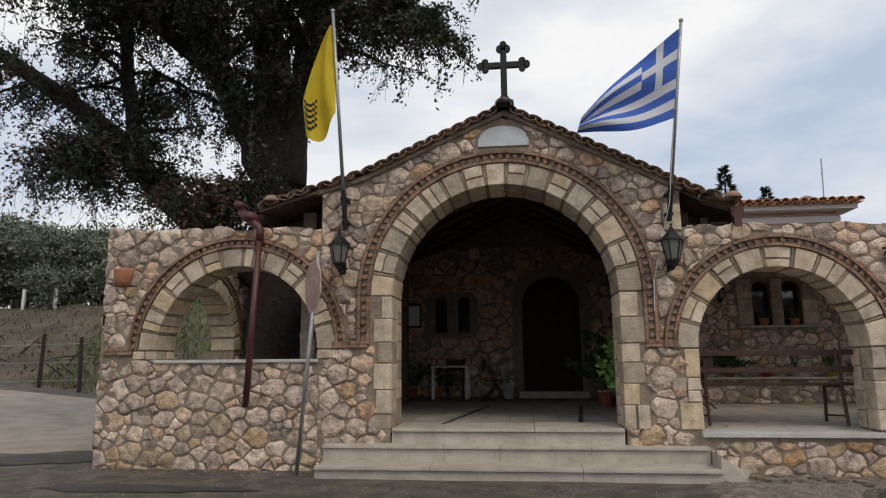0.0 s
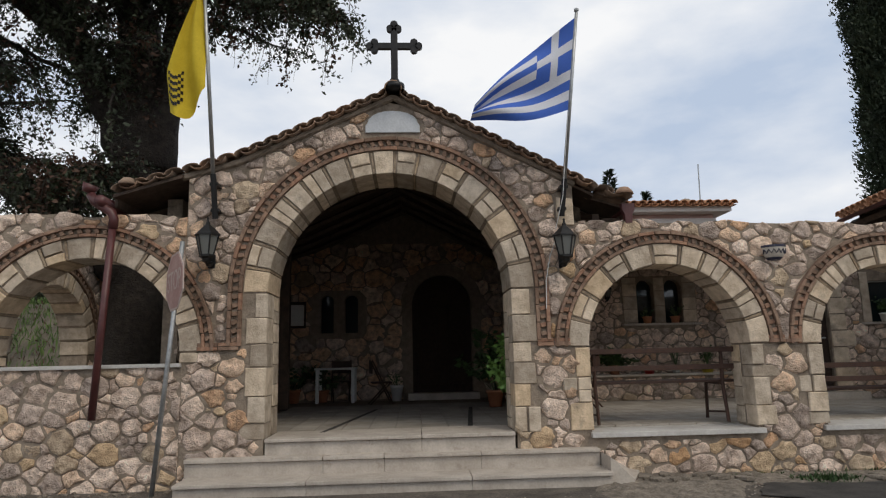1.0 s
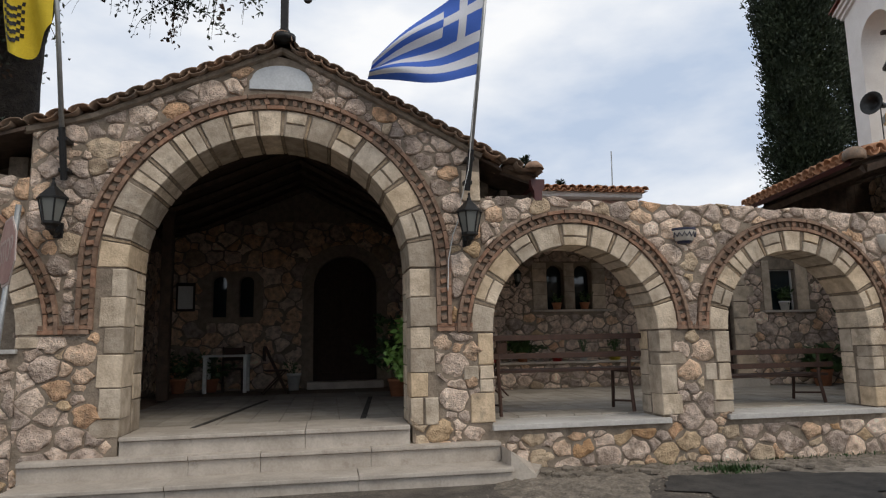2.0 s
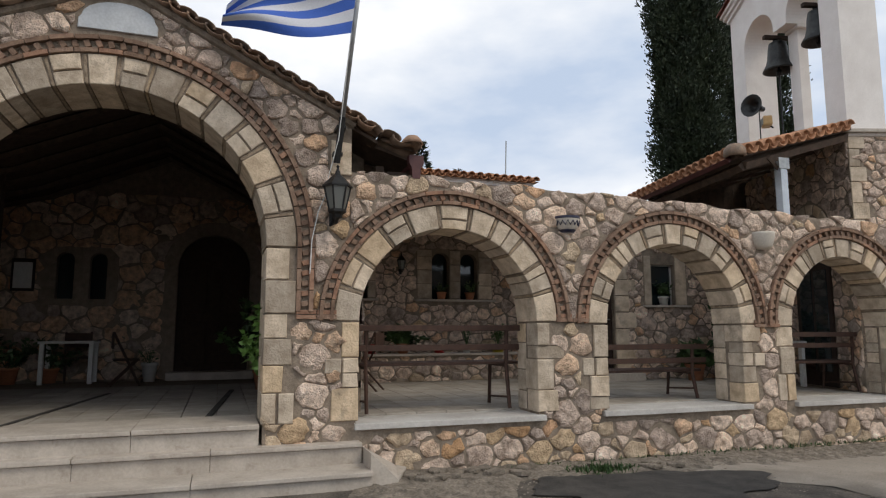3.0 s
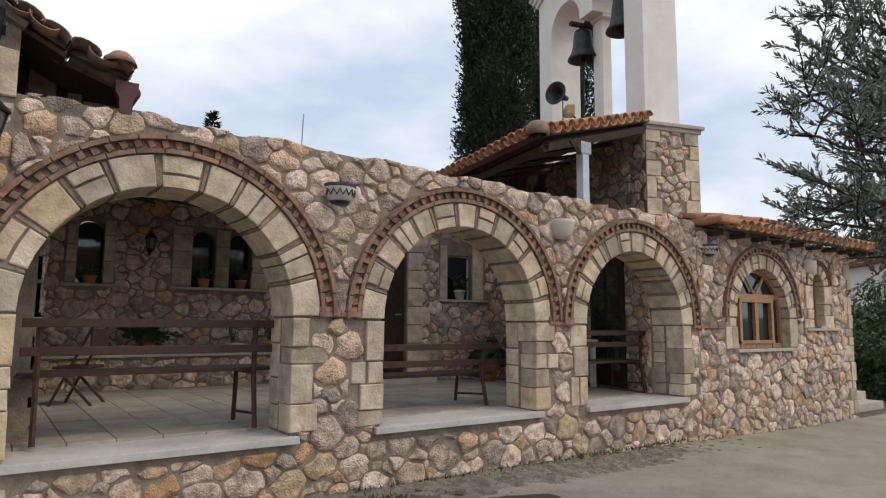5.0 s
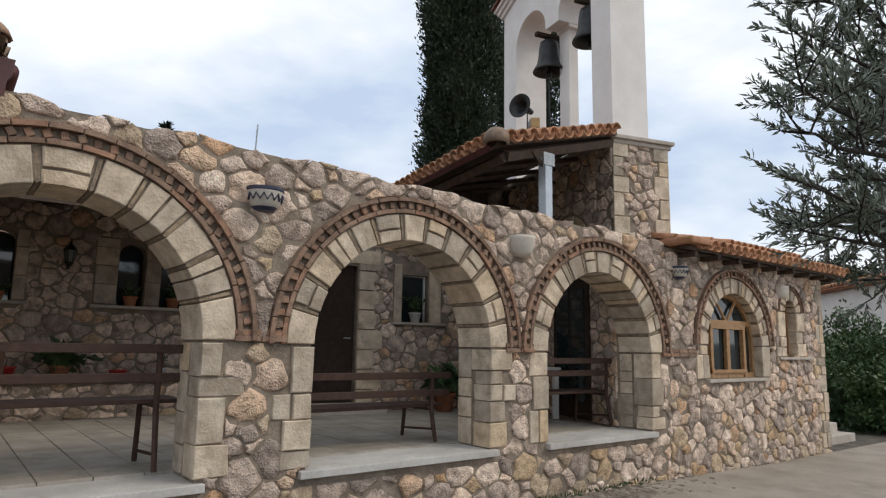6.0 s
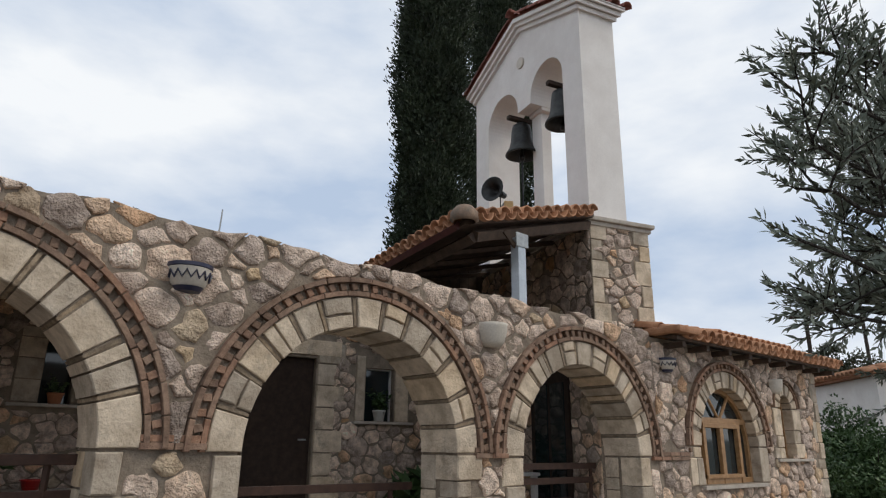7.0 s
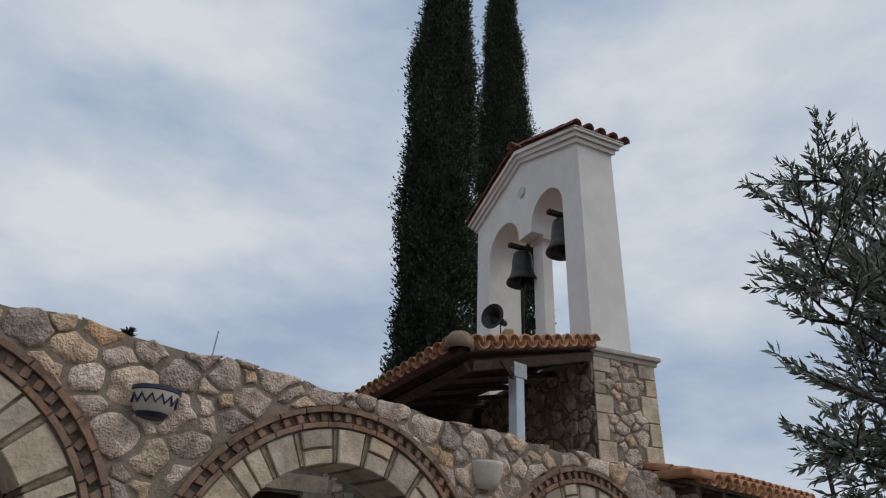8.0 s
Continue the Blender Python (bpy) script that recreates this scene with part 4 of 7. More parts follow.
gable_roof = thing("roof_gable", "old tiled gable roof over the entrance porch", "roof", kind="structure")
TILE_OLD = tile_mesh("old_tile", 0.095, 0.44, M_OLDTILE)
TILE_VERGE = tile_mesh("verge_tile", 0.115, 0.44, M_OLDTILE)
for v in TILE_VERGE.vertices:
    v.co.z *= 0.5
TILE_RED = tile_mesh("red_tile", 0.09, 0.42, M_REDTILE)
TILE_NEW = tile_mesh("clay_tile", 0.092, 0.44, M_TILE)
for (xa, za), (xb, zb) in zip(ROOF_PROFILE, ROOF_PROFILE[1:]):
    side = 1 if xb > 1 else -1
    front = 8.97 if -1.8 < (xa + xb) / 2 < 3.3 else 8.84 if xb < 0 else 9.12
    bm = bmesh.new()
    hi = [bm.verts.new(p) for p in ((xa, front, za), (xb, front, zb), (xb, 16.4, zb), (xa, 16.4, za))]
    lo = [bm.verts.new(v.co - Vector((0, 0, 0.04))) for v in hi]
    for f in (hi, lo[::-1], *[(hi[i], lo[i], lo[(i + 1) % 4], hi[(i + 1) % 4]) for i in range(4)]):
        bm.faces.new(f)
    bmesh.ops.recalc_face_normals(bm, faces=bm.faces)
    part("deck", bm, M_ROOFWOOD, gable_roof)
    run = Vector((xb - xa, 0, zb - za))
    up = run.normalized() * -side
    foot = Vector((xb, 8.98, zb + 0.03)) if side > 0 else Vector((xa, 8.98, za + 0.03))
    tile_field(gable_roof, foot, (0, 1, 0), up, 3, max(1, round(run.length / 0.325)), TILE_OLD, 0.19, run.length / max(1, round(run.length / 0.325)), 3 + side)
    n = max(2, round(run.length / 0.20))
    tile_field(gable_roof, Vector((xa, 8.78, za + 0.035)), run, (0, 1, 0.03), n, 1, TILE_VERGE, run.length / n, 0.4, 13 + int(xa * 3))
    # mortar bed under the verge tiles
    ma, mb = max(xa, -1.78), min(xb, 3.24)
    if mb > ma:
        part("verge_mortar", tube([(ma, 8.915, roof_z(ma) - 0.012), (mb, 8.915, roof_z(mb) - 0.012)], 0.045, 6), M_MORTAR, gable_roof)
for side, xe in ((-1, -2.60), (1, 3.96)):
    ze = roof_z(xe)
    for i in range(9):
        y = 9.75 + i * 0.72
        inner = -1.1 if side < 0 else 3.5
        part("rafter", tube([(RIDGE_X, y, RIDGE_Z - 0.09), (inner, y, roof_z(inner) - 0.09), (xe - side * 0.05, y, ze - 0.09)], 0.05, 4), M_ROOFWOOD, gable_roof)
    part("fascia", box(xe - 0.02, xe + 0.02, 8.95, 16.3, ze - 0.14, ze - 0.01, 0.005), M_ROOFWOOD, gable_roof)
    for i in range(14):
        al, uv = Vector((0, 1, 0)), Vector((-side, 0, 0.3)).normalized()
        nr = al.cross(uv)
        nr = nr if nr.z > 0 else -nr
        o = new("roof_tile", TILE_OLD)
        o.parent = gable_roof
        o.matrix_local = Matrix.Translation((xe + side * 0.06, 9.6 + i * 0.21, ze + 0.03)) @ Matrix((al, uv, nr)).transposed().to_4x4()
ridge = tile_mesh("ridge_tile", 0.12, 0.46, M_OLDTILE)
for i in range(10):
    o = new("ridge_tile", ridge)
    o.parent = gable_roof
    o.location = (RIDGE_X, 8.70 + i * 0.4, RIDGE_Z + 0.02)
# rounded end tiles at the two eaves
for x in (-2.42, 3.86):
    part("end_tile", lathe([(0.0, 0.10), (0.06, 0.09), (0.10, 0.05), (0.125, 0.0), (0.11, 0.0), (0.09, 0.04), (0.0, 0.08)], 14, at=(x, 8.83, roof_z(x) + 0.06)), M_OLDTILE, gable_roof, smooth=True)
# wall plate ends and boards in the shade of the east eave
for x0, x1, y0, y1, z0, z1 in ((3.56, 3.66, 9.3, 9.5, 3.20, 3.40), (3.66, 3.90, 9.16, 9.6, 3.27, 3.31)):
    part("beam_end", box(x0, x1, y0, y1, z0, z1, 0.006), M_ROOFWOOD, gable_roof)
part_data("block", slab(FRONT, [(2.99, 3.17), (3.21, 3.17), (3.205, 3.52), (2.99, 3.54)], -0.2, 0.026, 0.012), M_BLOCK, wall_gable)
east_gutter = thing("gutter", "maroon painted half-round gutter end under the east eave", "gutter")
part("trough", tube([(3.99, 9.0, 3.40), (3.99, 12.6, 3.42)], 0.06, 14), M_PIPE, east_gutter, smooth=True)
bm = bmesh.new()
ends = [(-0.085, 0.07), (0.085, 0.07), (0.08, -0.02), (0.05, -0.075), (0.045, -0.19), (-0.045, -0.19), (-0.05, -0.075), (-0.08, -0.02)]
fr = [bm.verts.new((3.93 + x, 8.90, 3.38 + z)) for x, z in ends]
bk = [bm.verts.new((3.93 + x, 8.99, 3.38 + z)) for x, z in ends]
bm.faces.new(fr)
bm.faces.new(bk[::-1])
for i in range(8):
    bm.faces.new((fr[i], bk[i], bk[(i + 1) % 8], fr[(i + 1) % 8]))
bmesh.ops.recalc_face_normals(bm, faces=bm.faces)
part("outlet", bm, M_PIPE, east_gutter)

# lean-to over the aisle
aisle_roof = roof_slab("roof_aisle", [(3.55, 11.8, 3.13), (8.3, 11.8, 3.13), (8.3, 14.4, 3.62), (3.55, 14.4, 3.62)], 0.07, M_ROOFWOOD, "dark boarded lean-to roof over the aisle")
for i in range(7):
    part("rafter", tube([(4.1 + i * 0.68, 11.85, 3.04), (4.1 + i * 0.68, 14.2, 3.5)], 0.045, 4), M_ROOFWOOD, aisle_roof)

# wing roof
wing_roof = roof_slab("roof_wing", [(11.62, 8.62, 3.0), (16.62, 8.62, 3.0), (16.62, 12.2, 3.85), (11.62, 12.2, 3.85)], 0.05, M_ROOFWOOD, "terracotta tiled roof of the low wing")
tile_field(wing_roof, (11.62, 8.54, 3.02), (1, 0, 0), (0, 3.58, 0.85), 25, 4, TILE_NEW, 0.2, 0.36, 9)
for i in range(9):
    part("rafter", box(11.8 + i * 0.58, 11.88 + i * 0.58, 8.66, 9.0, 2.88, 2.95, 0.004), M_ROOFWOOD, wing_roof)
bm = bmesh.new()
hi = [bm.verts.new(p) for p in ((13.75, 9.28, 3.30), (16.45, 9.28, 3.30), (16.45, 12.2, 3.99), (13.75, 12.2, 3.99))]
lo = [bm.verts.new(v.co - Vector((0, 0, 0.14))) for v in hi]
for f in (hi, lo[::-1], *[(hi[i], lo[i], lo[(i + 1) % 4], hi[(i + 1) % 4]) for i in range(4)]):
    bm.faces.new(f)
part("upper_deck", bm, M_TILE, wing_roof, "raised strip of the tiled roof")
tile_field(wing_roof, (13.75, 9.22, 3.31), (1, 0, 0), (0, 3.58, 0.85), 13, 3, TILE_NEW, 0.2, 0.36, 19)
part("end_tile", box(11.50, 11.98, 8.50, 9.1, 3.02, 3.11, 0.03), M_TILE, wing_roof, "flat terracotta piece closing the eave at the tower")
wall_end = tagged(part("wall_end", wall_body(Plane((16.296, 8.93, 0), radians(90), 1), 0.46, 4.5, -0.3, lambda s: 3.0, [], 0.4), M_MORTAR), "end wall of the low wing", "wall", kind="structure")

# ---- tower and belfry ----
TW = radians(-17)
TOWER = Matrix.Translation((11.06, 9.42, 0)) @ Matrix.Rotation(TW, 4, "Z")
tower = tagged(part("wall_tower", box(0, 0.96, 0, 3.4, 0.4, 4.56), M_MORTAR), "square rubble stone pier that carries the belfry", "tower", kind="structure")
tower.matrix_world = TOWER


TF = Plane((0, 0, 0), 0.0)
TL = Plane((0, 0, 0), radians(90), -1)
TQ = []
rnd = random.Random(77)
for side, s in ((1, 0.0), (-1, 0.96)):
    z, i = 2.6, 0
    while z < 4.5:
        h = min(rnd.uniform(0.22, 0.36), 4.54 - z)
        w = 0.26 if i % 2 == 0 else 0.17
        x0, x1 = sorted((s, s + side * w))
        part_data("block", slab(TF, [(x0, z + 0.006), (x1, z + 0.006), (x1, z + h - 0.006), (x0, z + h - 0.006)], -0.2, 0.022, 0.01), M_BLOCK, tower)
        TQ.append(("rect", x0 - 0.01, x1 + 0.01, z, z + h))
        z += h
        i += 1
rubble(TF, 0.0, 0.96, 2.6, lambda s: 4.52, 0.19, 41, TQ, parent=tower)
rubble(TL, 0.0, 3.4, 0.6, lambda s: 4.5, 0.23, 42, [("rect", 0.60, 1.62, 0.5, 2.78), ("arc", 1.15, 3.05, 0.62)], parent=tower)
arch_ring(TL, 1.15, 3.05, 0.42, 0.17, 0.1, tower, 44, 7, 0.0)
part("cap", box(-0.06, 1.04, -0.08, 3.46, 4.56, 4.62, 0.015), M_MARBLE, tower, "weathered stone cap")
part("cap", box(-0.03, 1.0, -0.04, 3.42, 4.50, 4.56, 0.01), M_MARBLE, tower, "weathered stone cap")

BL, BT = 3.2, 0.65
belfry = thing("belfry", "white rendered belfry wall with two arched bell openings", "belfry", at=Matrix.Translation((11.22, 9.52, 0)) @ Matrix.Rotation(radians(-14), 4, "Z"))
BF = Plane((0, 0, 0), radians(90), -1)
BOPEN = [(0.90, 0.44, 7.1, 7.20, 0.44), (2.24, 0.50, 7.1, 7.16, 0.50)]


def belfry_top(s):
    return 8.05 + 0.62 * (1 - abs(s - BL / 2) / (BL / 2))


part("wall", wall_body(BF, 0.0, BL, 7.1, belfry_top, BOPEN, BT), M_WHITE, belfry)
for y0, y1 in ((0.0, 0.46), (2.74, BL)):
    part("pier", box(0.0, BT, y0, y1, 4.6, 7.1), M_WHITE, belfry)
part("column", box(0.27, 0.46, 1.44, 1.72, 4.6, 7.1, 0.012), M_WHITE, belfry)
for k, (o0, o1, zo) in enumerate(((0.05, 0.0, 0.0), (0.10, 0.06, 0.07), (0.15, 0.10, 0.14))):
    bm = bmesh.new()
    prof = [(-o0, 8.00 + zo), (BL / 2, belfry_top(BL / 2) - 0.05 + zo), (BL + o0, 8.00 + zo)]
    prof += [(s, z + 0.075) for s, z in prof[::-1]]
    fr = [bm.verts.new(BF(s, z, o0)) for s, z in prof]
    bk = [bm.verts.new(BF(s, z, -BT - o0)) for s, z in prof]
    n = len(prof)
    bm.faces.new((fr[0], fr[1], fr[4], fr[5]))
    bm.faces.new((fr[1], fr[2], fr[3], fr[4]))
    bm.faces.new((bk[5], bk[4], bk[1], bk[0]))
    bm.faces.new((bk[4], bk[3], bk[2], bk[1]))
    for i in range(n):
        bm.faces.new((fr[i], bk[i], bk[(i + 1) % n], fr[(i + 1) % n]))
    bmesh.ops.recalc_face_normals(bm, faces=bm.faces)
    part("cornice", bm, M_WHITE, belfry)
part("medallion", tube([BF(BL / 2, 8.0, -0.02), BF(BL / 2, 8.0, 0.03)], 0.10, 20), M_CREAM, belfry, "shallow round medallion")
part("impost", box(0.22, BT - 0.01, 1.35, 1.73, 7.04, 7.12, 0.02), M_WHITE, belfry)
for sgn, y0 in ((1, -0.18), (-1, BL + 0.18)):
    upv = Vector((0, sgn * (BL / 2 + 0.16), 0.68)).normalized()
    for c in range(5):
        for r in range(5):
            o = new("roof_tile", TILE_RED)
            o.parent = belfry
            al = Vector((1, 0, 0))
            nr = al.cross(upv)
            nr = nr if nr.z > 0 else -nr
            o.matrix_local = Matrix.Translation(Vector((-0.12 + c * 0.235, y0, 8.21)) + upv * (0.345 * r)) @ Matrix((al, upv, nr)).transposed().to_4x4()
for sgn in (0, 1):
    e0, e1 = (-0.16, BL / 2) if sgn == 0 else (BL + 0.16, BL / 2)
    bm = bmesh.new()
    q = [(-0.17, e0, 8.18), (BT + 0.17, e0, 8.18), (BT + 0.17, e1, 8.86), (-0.17, e1, 8.86)]
    bm.faces.new([bm.verts.new(v) for v in q])
    part("deck", bm, M_REDTILE, belfry)
for i in range(3):
    o = new("ridge_tile", tile_mesh("belfry_ridge", 0.1, 0.42, M_REDTILE))
    o.parent = belfry
    o.matrix_local = Matrix.Translation((-0.24 + i * 0.36, BL / 2, 8.91)) @ Matrix.Rotation(radians(-90), 4, "Z")


def bell(y, r, ztop):
    t = thing("bell", "dark bronze church bell hung from a beam", "bell", at=belfry.matrix_world @ Matrix.Translation((0.17, y, ztop - 0.05)) @ Matrix.Diagonal((0.9, 0.9, 0.76, 1)), group="bells")
    part("body", lathe([(0.0, 0.0), (r * 0.35, -0.01), (r * 0.55, -0.06), (r * 0.62, -0.2), (r * 0.68, -0.45), (r * 0.8, -0.62), (r, -0.74), (r * 1.02, -0.78), (r * 0.93, -0.78), (r * 0.7, -0.6), (0.0, -0.1)], 24), M_BRONZE, t, smooth=True)
    part("clapper", tube([(0, 0, -0.2), (0, 0, -0.74), (0, 0, -0.78), (0, 0, -0.9)], [0.018, 0.02, 0.06, 0.05], 8), M_IRON, t, smooth=True)
    part("yoke", box(-0.30, 0.34, -0.05, 0.05, 0.05, 0.14, 0.01), M_DOOR, t, "wooden yoke")
    part("crown", tube([(-0.08, 0, -0.02), (-0.06, 0, 0.06), (0.06, 0, 0.06), (0.08, 0, -0.02)], 0.022, 6), M_BRONZE, t)
    return t


bell(0.72, 0.31, 7.10)
rung = bell(1.90, 0.31, 7.06)
part("rope", tube([(0, 0, -0.88), (0.01, 0.02, -1.9), (0.0, 0.0, -3.1)], 0.016, 6), M_IRON, rung, "dark bell rope")

# ---- roof beside the tower ----
lean = thing("roof_leanto", "terracotta lean-to roof with dark timber underside beside the tower", "roof", kind="structure")
LC, LR, LB, LQ = Vector((8.62, 9.17, 3.93)), Vector((11.02, 9.30, 4.62)), Vector((9.30, 12.6, 3.95)), Vector((11.9, 12.7, 4.75))
bm = bmesh.new()
hi = [bm.verts.new(p) for p in (LC, LR, LQ, LB)]
lo = [bm.verts.new(p - Vector((0, 0, 0.045))) for p in (LC, LR, LQ, LB)]
bm.faces.new(hi)
bm.faces.new(lo[::-1])
for i in range(4):
    bm.faces.new((hi[i], lo[i], lo[(i + 1) % 4], hi[(i + 1) % 4]))
part("deck", bm, M_ROOFWOOD, lean)
tile_field(lean, LC + Vector((-0.08, 0.02, 0.03)), (LB - LC), (LR - LC), 17, 6, TILE_NEW, 0.2, 0.36, 51)
tile_field(lean, LC + Vector((0.1, -0.07, 0.05)), (LR - LC), (0, 1, 0.05), 12, 1, TILE_NEW, 0.2, 0.36, 52)
part("end_tile", lathe([(0.0, 0.13), (0.09, 0.12), (0.15, 0.05), (0.155, -0.03), (0.12, -0.05)], 12, at=LC + Vector((0.0, 0.0, 0.03))), M_OLDTILE, lean, smooth=True)
part("beam", tube([LC + Vector((0.25, 0.12, -0.09)), LR + Vector((0.0, 0.12, -0.12))], 0.075, 4), M_ROOFWOOD, lean, "weathered timber beam")
part("beam", tube([LC + Vector((0.25, 0.12, -0.10)), LB + Vector((0.25, 0, -0.10))], 0.075, 4), M_ROOFWOOD, lean, "weathered timber beam")
part("fascia", tube([LC + Vector((0, 0.1, -0.03)), LB + Vector((0, 0, -0.03))], 0.05, 4), M_PIPE, lean, "maroon painted fascia")
for i in range(5):
    y = 9.6 + i * 0.65
    part("rafter", tube([(8.85 + (y - 9.17) * 0.19, y, 3.88), (11.15 + (y - 9.3) * 0.25, y, 4.52)], 0.04, 4), M_ROOFWOOD, lean)
# added dark backing: hides bright strips so the lean-to's underside reads as shade
dark_backing = thing("leanto_dark_backing", "added dark backing that stands in for the shade under the lean-to", "wall", kind="structure")
for i in range(13):
    x = 9.62 + i * 0.2
    part("plank", box(x, x + 0.194, 12.44, 12.475, 3.2, 3.945 + (x - 9.3) * 0.305, 0.004), M_ROOFWOOD, dark_backing)
# the pale blue base colour paints the sky's reflection onto the metal
M_GALV = mat("galvanised_with_sky_sheen", (0.42, 0.46, 0.50), (0.54, 0.58, 0.62), 5, 0.4, 0.1, 70, metal=0.35, dist=0.002)
post = thing("post", "galvanised square post, coloured with a sky sheen, that props the lean-to roof", "post")
part("shaft", box(9.395, 9.515, 9.14, 9.26, 2.9, 3.92, 0.008), M_GALV, post)
part("bracket", box(9.36, 9.55, 9.13, 9.145, 3.80, 3.96, 0.004), M_STEEL, post, "bolted steel plate")
part("brace", tube([(9.46, 9.2, 3.76), (9.24, 9.2, 3.96)], 0.03, 4), M_ROOFWOOD, post)

# dark door in the flank of the tower, at the arcade's end
door3 = thing("door_3", "dark brown wooden door with glass at the arcade's end", "door", at=TOWER, kind="structure")
part("leaf", box(-0.03, 0.01, 0.62, 1.60, 0.61, 2.74, 0.01), M_DOOR, door3)
for y in (0.72, 1.14):
    part("panel", box(-0.045, -0.03, y, y + 0.34, 0.85, 2.5, 0.006), M_PANE, door3)

# ---- windows of the wing ----
def wing_window(name, c, r, sill, spr, label, bars):
    w = thing(name, label, "window", kind="structure")
    yg = Y0 + 0.15
    outline = [(c - r, sill), (c + r, sill)] + [(c + r * math.cos(math.pi * i / 16), spr + r * math.sin(math.pi * i / 16)) for i in range(17)]
    bm = bmesh.new()
    bm.faces.new([bm.verts.new((x, yg + 0.02, z)) for x, z in outline])
    part("pane", bm, M_PANE, w)
    bm = bmesh.new()
    t = 0.055 if r > 0.4 else 0.03
    arc = [(c + r * math.cos(math.pi * i / 16), spr + r * math.sin(math.pi * i / 16)) for i in range(17)]
    arci = [(c + (r - t) * math.cos(math.pi * i / 16), spr + (r - t) * math.sin(math.pi * i / 16)) for i in range(17)]
    ring = [(c + r, sill)] + arc + [(c - r, sill)]
    ringi = [(c + r - t, sill)] + arci + [(c - r + t, sill)]
    f0 = [bm.verts.new((x, yg - 0.03, z)) for x, z in ring]
    f1 = [bm.verts.new((x, yg - 0.03, z)) for x, z in ringi]
    b1 = [bm.verts.new((x, yg + 0.02, z)) for x, z in ringi]
    for i in range(len(ring) - 1):
        bm.faces.new((f0[i], f0[i + 1], f1[i + 1], f1[i]))
        bm.faces.new((f1[i], f1[i + 1], b1[i + 1], b1[i]))
    part("window_frame", bm, M_FRAME, w)
    for i, (x0, x1, z0, z1) in enumerate(bars):
        part("bar", box(x0, x1, yg - 0.036 - 0.004 * i, yg + 0.014, z0, z1, 0.006), M_FRAME, w)
    return w


c, r, sl, sp = W3
BAR = 2.0
w3 = wing_window("window_7", c, r, sl, sp, "arched pine-framed window with two casements and fanlight", [(c - r, c + r, sl, sl + 0.07), (c - 0.72, c + 0.72, BAR, BAR + 0.075), (c - 0.045, c + 0.045, sl, BAR), (c - 0.50, c - 0.43, sl, BAR), (c + 0.43, c + 0.50, sl, BAR), (c - 0.50, c + 0.50, BAR - 0.06, BAR), (c - 0.50, c + 0.50, sl + 0.07, sl + 0.12)])
for a in (68, 112):
    part("bar", tube([(c + 0.04 * math.cos(radians(a)), Y0 + 0.13, BAR + 0.06), (c + 0.30 * (1 if a < 90 else -1), Y0 + 0.13, sp + math.sqrt(r * r - 0.09) - 0.03)], 0.022, 6), M_FRAME, w3)
c, r, sl, sp = W4
wing_window("window_8", c, r, sl, sp, "narrow arched window with a brown frame", [(c - r, c + r, sl, sl + 0.05), (c - 0.015, c + 0.015, sl, sp + 0.2)])
tagged(part("sill", box(12.40, 14.10, Y0 - 0.07, Y0 + 0.2, 1.17, 1.215, 0.006), M_MARBLE), "marble sill under the arched window", "sill", kind="structure")
tagged(part("sill", box(14.55, 15.75, Y0 - 0.06, Y0 + 0.2, 1.495, 1.535, 0.006), M_MARBLE), "marble sill under the narrow window", "sill", kind="structure")

# ---- things on the front ----
plaque = thing("plaque", "pale blank marble plaque with an arched top in the gable", "plaque")
bm = bmesh.new()
pts = [(0.53, 4.43), (1.24, 4.43), (1.24, 4.53)] + [(0.885 + 0.30 * math.cos(a * math.pi / 10) * 1.1, 4.56 + 0.17 * math.sin(a * math.pi / 10)) for a in range(11)] + [(0.53, 4.53)]
me = slab(FRONT, pts, -0.03, 0.025, 0.008)
part_data("tablet", me, mat("blue_grey_marble", (0.46, 0.48, 0.50), (0.56, 0.58, 0.60), 4, 0.4, 0.05, 40), plaque)

cross = thing("cross", "black iron cross with trefoil ends on the gable ridge", "cross")
XC, YC = 0.92, 8.80
part("shaft", box(XC - 0.045, XC + 0.045, YC - 0.03, YC + 0.03, 5.06, 5.84, 0.012), M_IRON, cross)
part("arm", box(XC - 0.27, XC + 0.27, YC - 0.029, YC + 0.029, 5.53, 5.62, 0.012), M_IRON, cross)
for ex, ez, dx, dz in ((XC - 0.27, 5.575, -1, 0), (XC + 0.27, 5.575, 1, 0), (XC, 5.83, 0, 1)):
    bm = bmesh.new()
    for ox, oz in ((dx * 0.05, dz * 0.05), (dz * 0.05 + dx * -0.01, dx * 0.05 + dz * -0.01), (-dz * 0.05 + dx * -0.01, -dx * 0.05 + dz * -0.01)):
        tube([(ex + ox, YC - 0.03, ez + oz), (ex + ox, YC + 0.03, ez + oz)], 0.05, 12, bm)
    part("trefoil", bm, M_IRON, cross)
part("foot", lathe([(0.0, 0.10), (0.06, 0.09), (0.075, 0.04), (0.13, 0.02), (0.13, -0.05), (0.0, -0.06)], 14, at=(XC, YC, 5.02)), M_IRON, cross, smooth=True)


